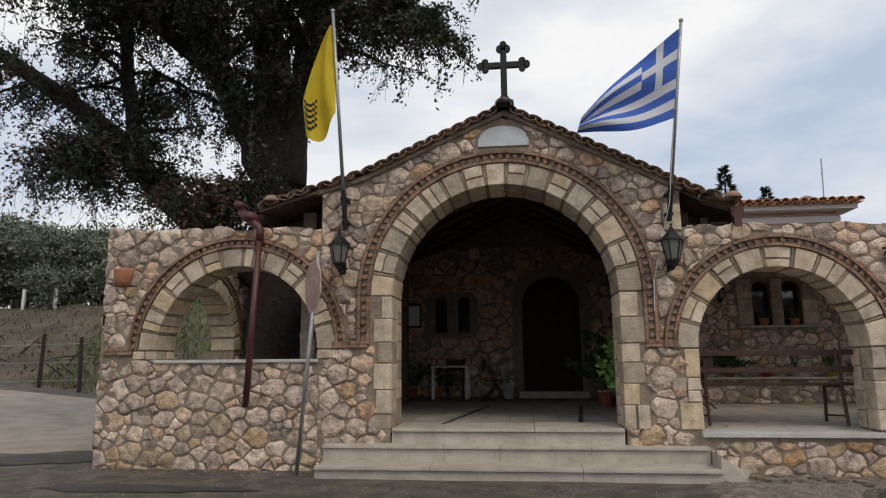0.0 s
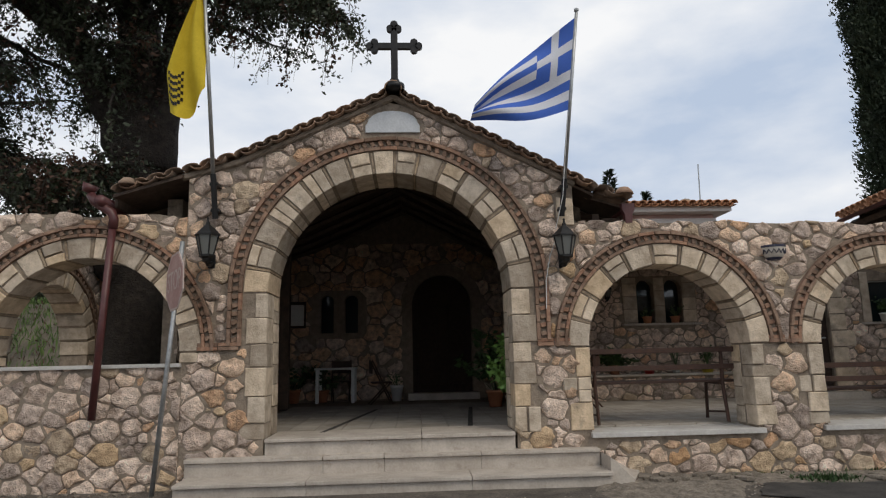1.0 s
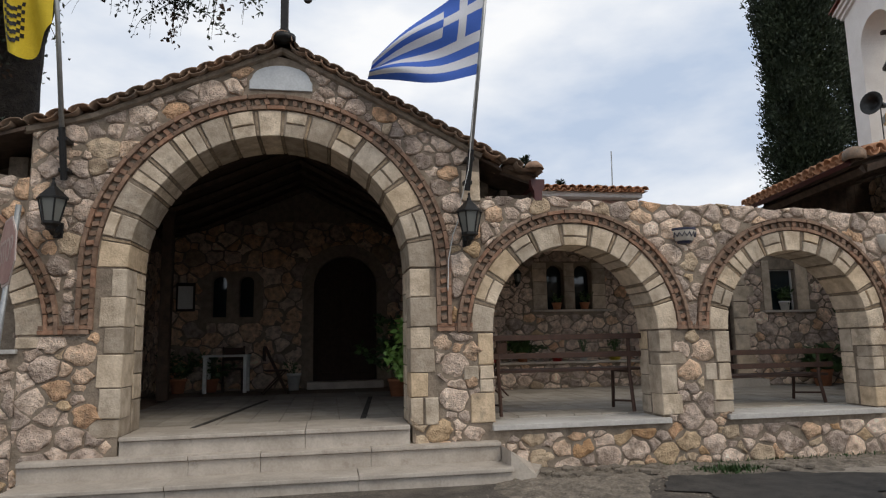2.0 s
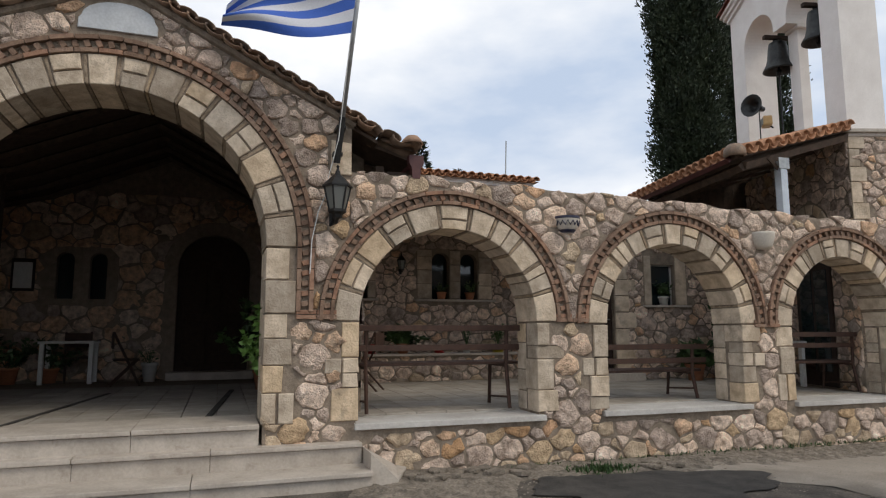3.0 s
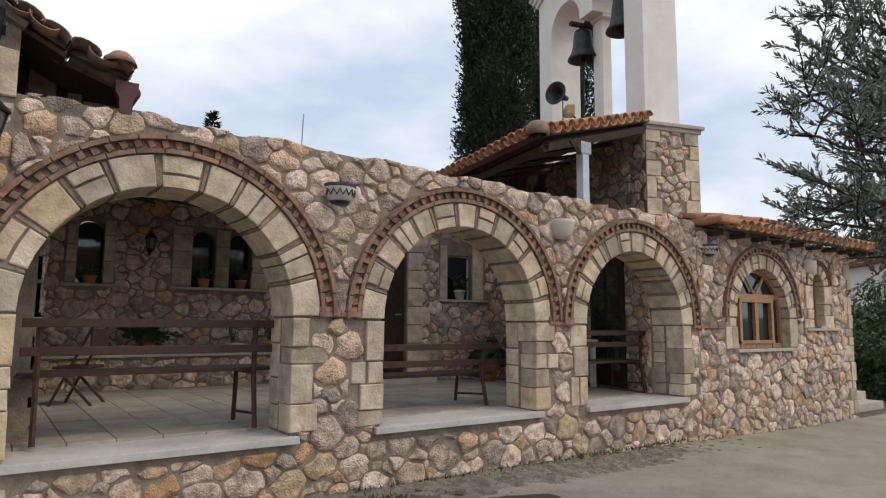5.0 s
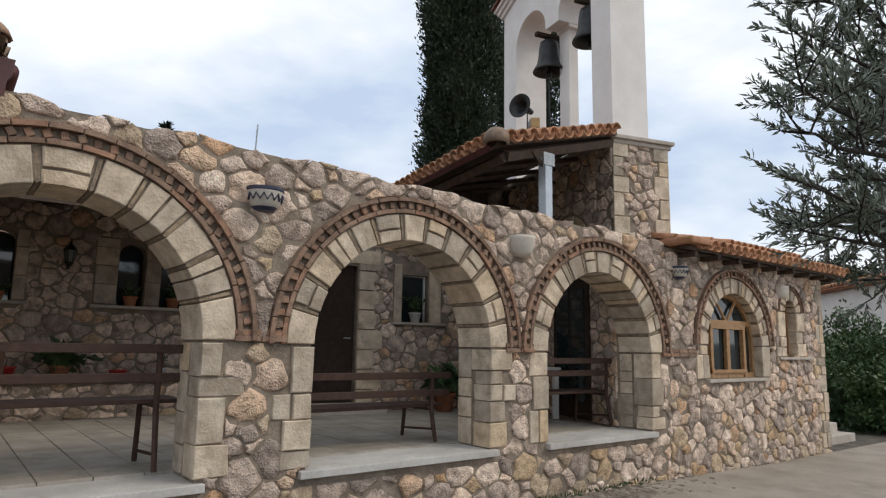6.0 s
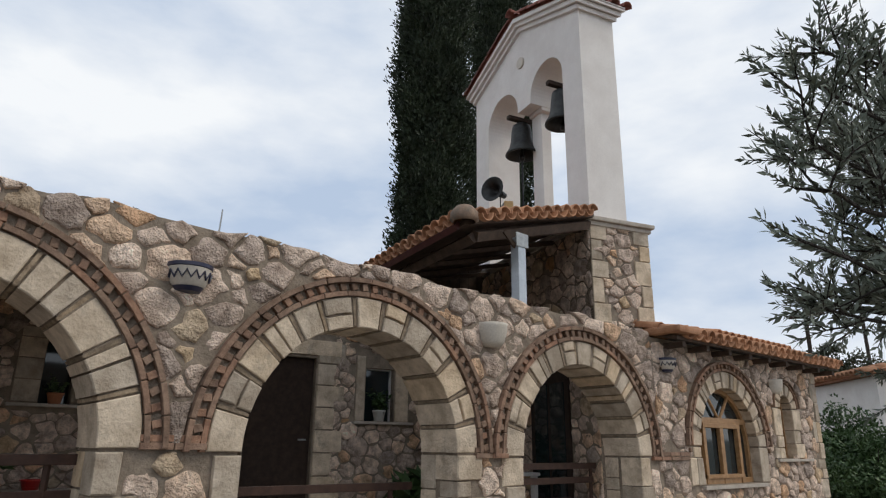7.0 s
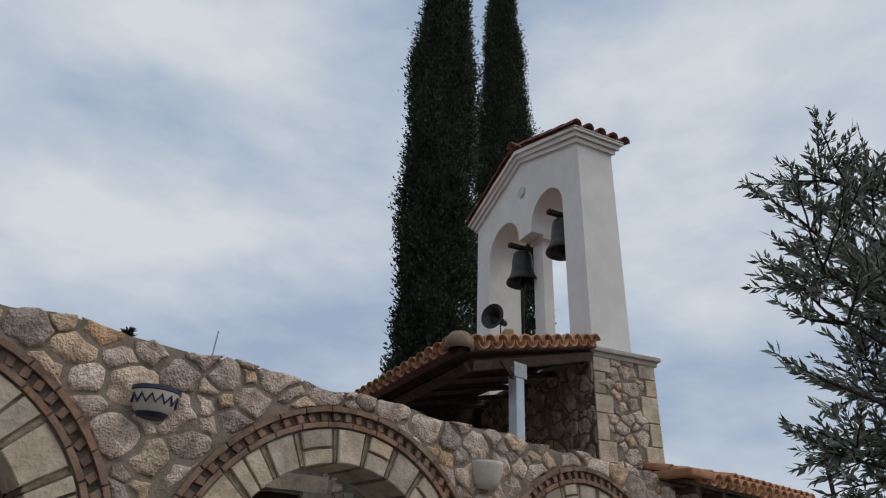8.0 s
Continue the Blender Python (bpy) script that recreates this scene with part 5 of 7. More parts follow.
def lantern(x, z):
    t = thing("wall_lantern", "black iron six-sided lantern with frosted panes on the wall", "lantern", at=Matrix.Translation((x, Y0 - 0.24, z)), group="wall lanterns")
    part("roof", lathe([(0.0, 0.31), (0.025, 0.30), (0.03, 0.26), (0.07, 0.22), (0.13, 0.15), (0.165, 0.11), (0.165, 0.09), (0.0, 0.09)], 6), M_IRON, t)
    part("finial", lathe([(0.0, 0.38), (0.018, 0.36), (0.012, 0.33), (0.02, 0.31), (0.0, 0.3)], 8), M_IRON, t)
    for k in range(6):
        a0, a1 = k * math.tau / 6, (k + 1) * math.tau / 6
        bm = bmesh.new()
        q = [(0.137, a0, 0.09), (0.137, a1, 0.09), (0.082, a1, -0.20), (0.082, a0, -0.20)]
        bm.faces.new([bm.verts.new((r * math.cos(a), r * math.sin(a), zz)) for r, a, zz in q])
        part("pane", bm, M_LAMPGLASS, t)
        part("bar", tube([(0.142 * math.cos(a0), 0.142 * math.sin(a0), 0.09), (0.085 * math.cos(a0), 0.085 * math.sin(a0), -0.20)], 0.01, 5), M_IRON, t)
    part("base", lathe([(0.0, -0.19), (0.10, -0.19), (0.10, -0.22), (0.06, -0.25), (0.05, -0.29), (0.02, -0.31), (0.0, -0.34)], 6), M_IRON, t)
    part("bracket", tube([(0, 0, -0.24), (0, 0.06, -0.33), (0, 0.14, -0.33), (0, 0.22, -0.28)], [0.03, 0.026, 0.026, 0.03], 8), M_IRON, t, smooth=True)
    part("backplate", box(-0.05, 0.05, 0.205, 0.235, -0.36, -0.16, 0.01), M_IRON, t)
    return t


for x, z in ((-1.38, 2.98), (3.03, 2.91)):
    lantern(x, z).matrix_world = Matrix.Translation((x, Y0 - 0.22, z)) @ Matrix.Diagonal((0.96, 0.93, 0.83, 1))
small = lantern(5.25, 3.0)
small.matrix_world = Matrix.Translation((5.15, 14.0, 2.78)) @ Matrix.Diagonal((0.56, 0.56, 0.56, 1))
tagged(small, "small black iron lantern on the aisle wall")


def flagpole(x0, z0, top, label):
    t = thing("flagpole", label, "flagpole", group="flagpoles")
    a, b = Vector((x0, Y0 - 0.11, z0)), Vector(top)
    part("socket", tube([a - (b - a).normalized() * 0.05, a + (b - a) * 0.17], 0.035, 10), M_IRON, t)
    part("pole", tube([a + (b - a) * 0.14, b], [0.027, 0.020], 10), M_STEEL, t, smooth=True)
    part("finial", lathe([(0, 0.04), (0.03, 0.025), (0.03, 0), (0, -0.01)], 8, at=b), M_STEEL, t)
    for k in (0.02, 0.13):
        p = a + (b - a) * k
        part("clamp", box(p.x - 0.05, p.x + 0.05, p.y - 0.01, Y0 + 0.02, p.z - 0.02, p.z + 0.02, 0.004), M_IRON, t)
    return a, b


ra, rb = flagpole(3.04, 3.32, (3.22, 8.25, 5.78), "tall grey steel flagpole clamped to the gable wall")
la, lb = flagpole(-1.33, 3.34, (-1.40, 8.25, 6.26), "tall thin grey steel flagpole clamped beside the lantern")


def cloth_mat(name, blue_white):
    m = mat(name, (0.55, 0.40, 0.015), (0.64, 0.48, 0.03), 5, 0.8, 0.15, 90, dist=0.003)
    if not blue_white:
        return m
    nt = m.node_tree
    nd, lk = nt.nodes, nt.links
    for n in [n for n in nd if n.type == "MIX"]:
        for l in list(n.inputs["Factor"].links):
            lk.remove(l)
    mix = next(n for n in nd if n.type == "MIX")
    mix.inputs["A"].default_value = (0.045, 0.125, 0.50, 1)
    mix.inputs["B"].default_value = (0.62, 0.64, 0.70, 1)
    uv = nd.new("ShaderNodeUVMap")
    sep = nd.new("ShaderNodeSeparateXYZ")
    lk.new(uv.outputs["UV"], sep.inputs["Vector"])

    def op(kind, a, b):
        n = nd.new("ShaderNodeMath")
        n.operation = kind
        for i, v in enumerate((a, b)):
            if isinstance(v, (int, float)):
                n.inputs[i].default_value = v
            else:
                lk.new(v, n.inputs[i])
        return n.outputs[0]

    u, v = sep.outputs["X"], sep.outputs["Y"]
    stripe = op("GREATER_THAN", op("MODULO", op("MULTIPLY", v, 4.5), 1.0), 0.5)
    canton = op("MULTIPLY", op("LESS_THAN", u, 0.37), op("LESS_THAN", v, 5 / 9))
    bar = op("MAXIMUM", op("LESS_THAN", op("ABSOLUTE", op("SUBTRACT", u, 0.185), 0), 0.037), op("LESS_THAN", op("ABSOLUTE", op("SUBTRACT", v, 2.5 / 9), 0), 0.056))
    white = op("ADD", op("MULTIPLY", canton, bar), op("MULTIPLY", op("SUBTRACT", 1.0, canton), stripe))
    lk.new(white, mix.inputs["Factor"])
    return m


def cloth(name, fn, nu, nv, material, parent):
    bm = bmesh.new()
    uvl = bm.loops.layers.uv.new("UVMap")
    g = [[bm.verts.new(fn(i / nu, j / nv)) for i in range(nu + 1)] for j in range(nv + 1)]
    for j in range(nv):
        for i in range(nu):
            f = bm.faces.new((g[j][i], g[j][i + 1], g[j + 1][i + 1], g[j + 1][i]))
            for l, (a, b) in zip(f.loops, ((i, j), (i + 1, j), (i + 1, j + 1), (i, j + 1))):
                l[uvl].uv = (a / nu, b / nv)
    o = part(name, bm, material, parent, smooth=True)
    return o


def greek(u, v):
    h = ra + (rb - ra) * (0.955 - 0.45 * v)
    end = Vector((1.92 - 0.05 * v, 8.22, 4.50 - 0.16 * v))
    p = h.lerp(end, u)
    fold = u ** 0.8 * (1 - 0.5 * u)
    return p + Vector((-0.03, -0.05 + 0.12 * fold * math.sin(10 * v + 4 * u) + 0.10 * u * math.sin(6.5 * u), -0.10 * math.sin(math.pi * u) * v + 0.06 * math.sin(math.pi * u) * (1 - v)))


def yellow(u, v):
    h = lb + (la - lb) * (0.07 + 0.41 * v)
    wide = 0.03 + 0.41 * min(1.0, v * 1.45) ** 0.85
    return h + Vector((-0.02 - wide * u, -0.03 + 0.06 * math.sin(9 * u + 4 * v) * (0.4 + v), -0.30 * v * u - 0.20 * math.sin(math.pi * u) * v ** 3 + 0.015 * math.sin(7 * u)))


flag = thing("flag", "blue and white striped cloth flag with cross, flying", "flag", group="flags")
cloth("cloth", greek, 34, 24, cloth_mat("blue_white_cloth", True), flag)
part("cord", tube([greek(0, 1), Vector((3.03, 8.7, 3.5)), Vector((2.95, 8.85, 3.1))], 0.005, 5), M_WPLASTIC, flag, "thin halyard")
flag2 = thing("flag", "yellow cloth flag with a dark emblem, hanging limp", "flag", group="flags")
cloth("cloth", yellow, 14, 24, cloth_mat("yellow_cloth", False), flag2)
bm = bmesh.new()
for k in range(5):
    for i in range(6):
        f0, f1 = 0.66 + 0.05 * k, 0.68 + 0.05 * k + 0.006
        u0, u1 = 0.62 + 0.055 * i, 0.62 + 0.055 * (i + 1)
        bend = 0.05 * math.sin(math.pi * i / 6)
        bm.faces.new([bm.verts.new(yellow(uu, vv + bend) + Vector((0, -0.008, 0))) for uu, vv in ((u0, f0), (u1, f0), (u1, f1), (u0, f1))])
part("emblem", bm, M_IRON, flag2, "dark emblem drawn as bars")

# drainpipe
pipe = thing("drainpipe", "maroon painted metal drainpipe with swan neck on the wall", "drainpipe")
part("pipe", tube([(-2.56, 8.80, 3.20), (-2.66, 8.78, 0.89)], 0.044, 12), M_PIPE, pipe, smooth=True)
part("elbow", tube([(-2.86, 8.82, 3.62), (-2.80, 8.82, 3.52), (-2.68, 8.81, 3.44), (-2.58, 8.80, 3.38), (-2.55, 8.80, 3.30), (-2.56, 8.80, 3.18)], 0.056, 12), M_PIPE, pipe, smooth=True)
part("hopper", tube([(-2.90, 8.82, 3.64), (-2.86, 8.82, 3.74)], [0.07, 0.10], 12), M_PIPE, pipe, smooth=True)
part("gutter", tube([(-2.70, 8.72, 3.52), (-2.70, 12.5, 3.52)], 0.07, 10), M_PIPE, pipe, smooth=True)

# stop sign on a leaning post
sign = thing("road_sign", "faded red octagonal stop sign on a leaning grey post", "road sign")
part("post", tube([(-1.87, 8.62, 0.03), (-1.60, 8.50, 2.95)], 0.028, 10), M_STEEL, sign, smooth=True)
SM = Matrix.Translation((-1.66, 8.47, 2.47)) @ Matrix.Rotation(radians(-55), 4, "Z") @ Matrix.Rotation(radians(-4), 4, "Y")
M_SIGN = mat("faded_red_enamel", (0.36, 0.20, 0.175), (0.46, 0.30, 0.265), 6, 0.45, 0.05, 40)
M_SIGNW = mat("faded_white_enamel", (0.48, 0.38, 0.34), (0.54, 0.44, 0.40), 6, 0.5, 0.05, 40)


def octagon(r, y0, y1):
    b = bmesh.new()
    p = [(r * math.cos(math.pi / 8 + k * math.pi / 4), r * math.sin(math.pi / 8 + k * math.pi / 4)) for k in range(8)]
    f0 = [b.verts.new((x, y0, z)) for x, z in p]
    f1 = [b.verts.new((x, y1, z)) for x, z in p]
    b.faces.new(f0)
    b.faces.new(f1[::-1])
    for k in range(8):
        b.faces.new((f0[k], f1[k], f1[(k + 1) % 8], f0[(k + 1) % 8]))
    bmesh.ops.recalc_face_normals(b, faces=b.faces)
    return b


o = part("rim", octagon(0.365, -0.004, 0.006), M_SIGNW, sign)
o.matrix_local = SM
o = part("plate", octagon(0.335, -0.008, -0.003), M_SIGN, sign)
o.matrix_local = SM
txt = bpy.data.curves.new("lettering", "FONT")
txt.body = "STOP"
txt.align_x = "CENTER"
txt.align_y = "CENTER"
txt.size = 0.27
txt.extrude = 0.001
txt.materials.append(M_SIGNW)
o = new("lettering", txt)
o.parent = sign
o.matrix_local = SM @ Matrix.Translation((0, -0.0105, 0)) @ Matrix.Rotation(radians(90), 4, "X") @ Matrix.Diagonal((0.82, 1.25, 1, 1))


# pots on the wall
def wall_pot(x, z, r, h, patterned, label, material=None):
    t = thing("wall_pot", label, "flower pot", at=Matrix.Translation((x, Y0 - 0.02, z)), group="pots on the front wall")
    M = material or M_CREAM
    prof = [(r * 0.02, -h), (r * 0.55, -h), (r * 0.8, -h * 0.75), (r * 0.95, -h * 0.3), (r, 0), (r * 1.02, 0.03), (r * 0.9, 0.03), (r * 0.85, -h * 0.3), (r * 0.4, -h * 0.8)]
    part("bowl", lathe(prof, 20, arc=math.pi * 1.0), M, t, smooth=True).matrix_local = Matrix.Rotation(math.pi, 4, "Z")
    if patterned:
        part("rim", lathe([(r * 1.0, 0.0), (r * 1.05, 0.005), (r * 1.05, 0.03), (r * 0.9, 0.03), (r * 0.9, 0.0)], 20, arc=math.pi), M_NAVY, t, "navy glazed rim").matrix_local = Matrix.Rotation(math.pi, 4, "Z")
        part("foot", lathe([(r * 0.0, -h - 0.02), (r * 0.56, -h - 0.01), (r * 0.70, -h * 0.88), (r * 0.72, -h * 0.86)], 20, arc=math.pi), M_NAVY, t, "navy glazed base").matrix_local = Matrix.Rotation(math.pi, 4, "Z")
        pts = []
        for k in range(15):
            a = math.pi * (k + 0.5) / 15
            zz = -h * (0.18 if k % 2 else 0.52)
            rr = r * (0.985 if k % 2 else 0.915)
            pts.append((-rr * math.cos(a) * 1.012, -rr * math.sin(a) * 1.012, zz))
        part("zigzag", tube(pts, 0.009, 5), M_NAVY, t, "navy zigzag line")
    return t


wall_pot(5.80, 2.83, 0.15, 0.15, True, "white half-round wall pot with navy rim and zigzag")
wall_pot(8.74, 2.78, 0.16, 0.20, False, "plain cream half-round wall pot")
wall_pot(11.78, 2.72, 0.13, 0.13, True, "small white wall pot with navy zigzag")
wall_pot(14.72, 2.66, 0.14, 0.18, False, "plain cream half-round wall pot under the eave")
wall_pot(-4.62, 2.80, 0.15, 0.22, False, "terracotta half-round wall pot", M_TERRA)


# ---- benches ----
def bench(x0, x1, y, top, gap, seat, label):
    """Two back slats, a slatted seat and bent iron legs; gap and seat are depths below the top edge."""
    t = thing("bench", label, "bench", group="benches in the arcade")
    for z0, z1, yy in ((top - 0.07, top, y - 0.06), (top - gap - 0.07, top - gap, y - 0.03)):
        part("back_slat", box(x0, x1, yy - 0.018, yy + 0.018, z0, z1, 0.006), M_WOOD, t)
    zs = top - seat
    for k in range(4):
        part("seat_slat", box(x0, x1, y + 0.06 + k * 0.115, y + 0.155 + k * 0.115, zs - 0.035, zs, 0.006), M_WOOD, t)
    for x in (x0 + 0.12, x1 - 0.22):
        part("leg", tube([(x, y - 0.10, 0.61), (x, y - 0.02, zs - 0.055), (x, y - 0.035, top - 0.01)], 0.024, 6), M_WOOD, t)
        part("leg", tube([(x, y + 0.52, 0.61), (x, y + 0.48, zs - 0.045)], 0.022, 6), M_WOOD, t)
        part("stretcher", tube([(x, y - 0.09, 0.74), (x, y + 0.51, 0.70)], 0.014, 6), M_WOOD, t)
        part("seat_rail", tube([(x, y - 0.01, zs - 0.05), (x, y + 0.5, zs - 0.05)], 0.018, 6), M_WOOD, t)
    return t


bench(3.38, 5.44, 9.44, 1.585, 0.225, 0.435, "dark brown slatted wooden bench with brown iron legs")
bench(5.85, 8.30, 9.62, 1.335, 0.185, 0.345, "low brown slatted wooden bench with brown iron legs")
bench(9.0, 11.26, 9.62, 1.49, 0.16, 0.43, "brown slatted bench with brown iron legs beside a small table")


def plain_table(x0, x1, y0, y1, h, label):
    t = thing("table", label, "table")
    part("tabletop", box(x0, x1, y0, y1, 0.6 + h - 0.04, 0.6 + h, 0.008), M_WPLASTIC, t)
    for x in (x0 + 0.06, x1 - 0.06):
        for y in (y0 + 0.06, y1 - 0.06):
            part("leg", box(x - 0.035, x + 0.035, y - 0.035, y + 0.035, 0.6, 0.6 + h - 0.04, 0.006), M_WPLASTIC, t)
    return t


plain_table(-1.0, -0.12, 15.0, 15.6, 0.74, "white plastic garden table in the porch")
plain_table(10.5, 11.1, 10.45, 11.05, 0.74, "white plastic table behind the bench")


def chair(x, y, turn, label):
    t = thing("chair", label, "chair", at=Matrix.Translation((x, y, 0.6)) @ Matrix.Rotation(radians(turn), 4, "Z"), group="porch chairs")
    part("seat", box(-0.22, 0.22, -0.2, 0.2, 0.42, 0.45, 0.01), M_WOOD, t)
    part("backrest", box(-0.22, 0.22, 0.2, 0.23, 0.62, 0.88, 0.01), M_WOOD, t)
    for sx in (-0.2, 0.2):
        part("leg", tube([(sx, -0.22, 0), (sx, 0.21, 0.9)], 0.016, 6), M_WOOD, t)
        part("leg", tube([(sx * 0.9, 0.24, 0), (sx * 0.9, -0.18, 0.44)], 0.016, 6), M_WOOD, t)
    return t


chair(-0.5, 15.7, 190, "dark folding wooden chair in the porch")
chair(0.45, 14.5, 100, "dark folding wooden chair beside the table")
chair(4.1, 12.2, 240, "dark folding wooden chair in the aisle")
stand = thing("porch_post", "dark square timber post in the porch", "post")
part("shaft", box(-1.42, -1.24, 13.35, 13.53, 0.62, 4.0, 0.01), M_ROOFWOOD, stand)
part("foot", box(-1.40, -1.26, 13.37, 13.51, 0.60, 0.66, 0.01), M_IRON, stand)
notice = thing("notice_frame", "framed paper notice on the dim porch wall", "frame")
part("border", box(-1.72, -1.34, 15.93, 15.98, 2.25, 2.85, 0.006), M_DOOR, notice)
part("paper", box(-1.68, -1.38, 15.92, 15.935, 2.3, 2.78), M_WPLASTIC, notice)


# ---- leaves ----
def leaf_mesh(name, pts, dirs, length, width, material, parent, seed, fold=0.35):
    """Many small pointed leaves as one mesh."""
    rng = np.random.default_rng(seed)
    p = np.asarray(pts, dtype=float)
    d = np.asarray(dirs, dtype=float)
    n = len(p)
    d /= np.linalg.norm(d, axis=1)[:, None] + 1e-9
    side = np.cross(d, rng.normal(size=(n, 3)))
    side /= np.linalg.norm(side, axis=1)[:, None] + 1e-9
    nr = np.cross(d, side)
    ln = length * rng.uniform(0.6, 1.3, (n, 1))
    wd = width * rng.uniform(0.7, 1.3, (n, 1))
    mid = p + d * ln * 0.45 + nr * wd * fold
    v = np.stack([p, mid + side * wd * 0.5, p + d * ln, mid - side * wd * 0.5], axis=1).reshape(-1, 3)
    me = bpy.data.meshes.new(name)
    me.vertices.add(4 * n)
    me.vertices.foreach_set("co", v.ravel())
    me.loops.add(4 * n)
    me.loops.foreach_set("vertex_index", np.arange(4 * n))
    me.polygons.add(n)
    me.polygons.foreach_set("loop_start", np.arange(0, 4 * n, 4))
    me.polygons.foreach_set("loop_total", np.full(n, 4))
    me.update(calc_edges=True)
    return part_data(name, me, material, parent)


def wander(p, d, length, steps, rnd, droop=0.0, wild=0.25):
    pts = [Vector(p)]
    d = Vector(d).normalized()
    for i in range(steps):
        d = (d + Vector((rnd.uniform(-wild, wild), rnd.uniform(-wild, wild), rnd.uniform(-wild, wild) - droop))).normalized()
        pts.append(pts[-1] + d * (length / steps))
    return pts


def big_tree():
    rnd = random.Random(12)
    t = thing("tree", "huge old dark evergreen tree with drooping twigs behind the wall", "tree")
    limbs = [
        ([(-3.85, 12.7, 0.0), (-3.82, 12.7, 2.0), (-3.76, 12.65, 3.6), (-3.75, 12.6, 5.2)], [0.66, 0.56, 0.50, 0.46], "trunk"),
        ([(-3.80, 12.6, 4.6), (-4.3, 12.5, 5.95), (-4.95, 12.5, 7.25), (-5.5, 12.4, 8.3), (-5.9, 12.2, 9.4), (-6.0, 12.0, 11.2)], [0.36, 0.33, 0.28, 0.24, 0.18, 0.09], "limb"),
        ([(-3.76, 12.6, 4.9), (-3.84, 12.5, 6.5), (-4.0, 12.5, 7.8), (-4.1, 12.4, 9.2), (-3.9, 12.2, 12.2)], [0.44, 0.40, 0.36, 0.30, 0.12], "limb"),
        ([(-3.5, 12.5, 5.0), (-3.40, 12.5, 6.5), (-3.15, 12.4, 7.9), (-2.6, 12.0, 9.2), (-1.4, 11.2, 9.9), (-0.4, 10.8, 9.6)], [0.32, 0.28, 0.25, 0.20, 0.14, 0.07], "limb"),
        ([(-3.9, 12.6, 3.0), (-4.5, 12.5, 3.5), (-5.0, 12.4, 3.9), (-5.5, 12.3, 4.35), (-6.15, 12.2, 4.95), (-6.95, 12.2, 5.85), (-7.85, 12.1, 6.65), (-9.5, 11.8, 7.8), (-10.6, 11.2, 8.3)], [0.30, 0.29, 0.28, 0.27, 0.26, 0.24, 0.2, 0.14, 0.08], "limb"),
        ([(-2.9, 12.2, 8.4), (-1.9, 11.4, 8.1), (-1.0, 11.0, 7.7), (-0.2, 10.7, 7.2)], [0.105, 0.10, 0.07, 0.03], "limb"),
        ([(-5.2, 12.2, 4.0), (-4.9, 11.9, 4.5), (-4.5, 11.7, 4.75), (-4.1, 11.6, 4.7)], [0.05, 0.045, 0.035, 0.02], "limb"),
        ([(-6.3, 12.1, 5.1), (-6.6, 11.7, 5.5), (-7.1, 11.4, 5.5), (-7.7, 11.2, 5.2)], [0.10, 0.08, 0.06, 0.03], "limb"),
        ([(-6.6, 12.2, 5.5), (-7.0, 12.4, 6.8), (-7.3, 12.5, 8.3), (-7.4, 12.4, 10.2)], [0.18, 0.16, 0.13, 0.07], "limb"),
        ([(-5.0, 12.4, 7.4), (-6.3, 11.6, 8.4), (-7.8, 10.8, 9.0), (-9.5, 10.2, 9.2)], [0.18, 0.16, 0.12, 0.06], "limb"),
        ([(-3.3, 12.4, 7.8), (-1.8, 11.4, 9.2), (-0.6, 10.8, 9.5), (0.2, 10.6, 9.0)], [0.18, 0.15, 0.11, 0.06], "limb"),
        ([(-4.6, 12.3, 6.9), (-5.6, 11.4, 8.3), (-6.3, 10.6, 9.2), (-7.0, 9.8, 9.6)], [0.15, 0.12, 0.09, 0.05], "limb"),
        ([(-3.3, 12.4, 8.0), (-3.7, 11.2, 9.0), (-4.2, 10.2, 9.4), (-4.6, 9.4, 9.3)], [0.15, 0.12, 0.09, 0.05], "limb"),
        ([(-3.2, 12.3, 8.6), (-2.6, 11.0, 9.3), (-1.6, 10.2, 9.5), (-0.6, 9.6, 9.2)], [0.15, 0.12, 0.09, 0.05], "limb"),
    ]
    pts, dirs, dead, ddirs = [], [], [], []
    twigs = bmesh.new()
    for poly, rad, nm in limbs:
        fine, fr = [], []
        vs = [Vector(p) for p in poly]
        for i in range(len(vs) - 1):
            for k in range(4):
                f = k / 4
                fine.append(vs[i].lerp(vs[i + 1], f) + Vector((rnd.uniform(-0.04, 0.04), rnd.uniform(-0.04, 0.04), 0)))
                fr.append((rad[i] * (1 - f) + rad[i + 1] * f) * rnd.uniform(0.93, 1.08))
        fine.append(vs[-1])
        fr.append(rad[-1])
        part(nm, tube(fine, fr, 12), M_BARK, t, smooth=True)
        if nm == "trunk":
            continue
        n = 20
        for i in range(n):
            f = 0.22 + 0.78 * i / (n - 1)
            k = min(len(fine) - 2, int(f * (len(fine) - 1)))
            base = fine[k]
            if base.z < 6.3 and base.x > -6.4 and rad[0] > 0.06:
                continue
            d = Vector((rnd.uniform(-1, 1), rnd.uniform(-1, 0.7), rnd.uniform(-0.1, 0.7)))
            br = wander(base, d, rnd.uniform(1.2, 2.6) if rad[0] > 0.11 else rnd.uniform(0.5, 1.1) if rad[0] > 0.06 else rnd.uniform(0.4, 0.9), 7, rnd, 0.10, 0.3)
            tube(br, [0.05 * (1 - j / 8) + 0.008 for j in range(8)], 5, twigs, caps=False)
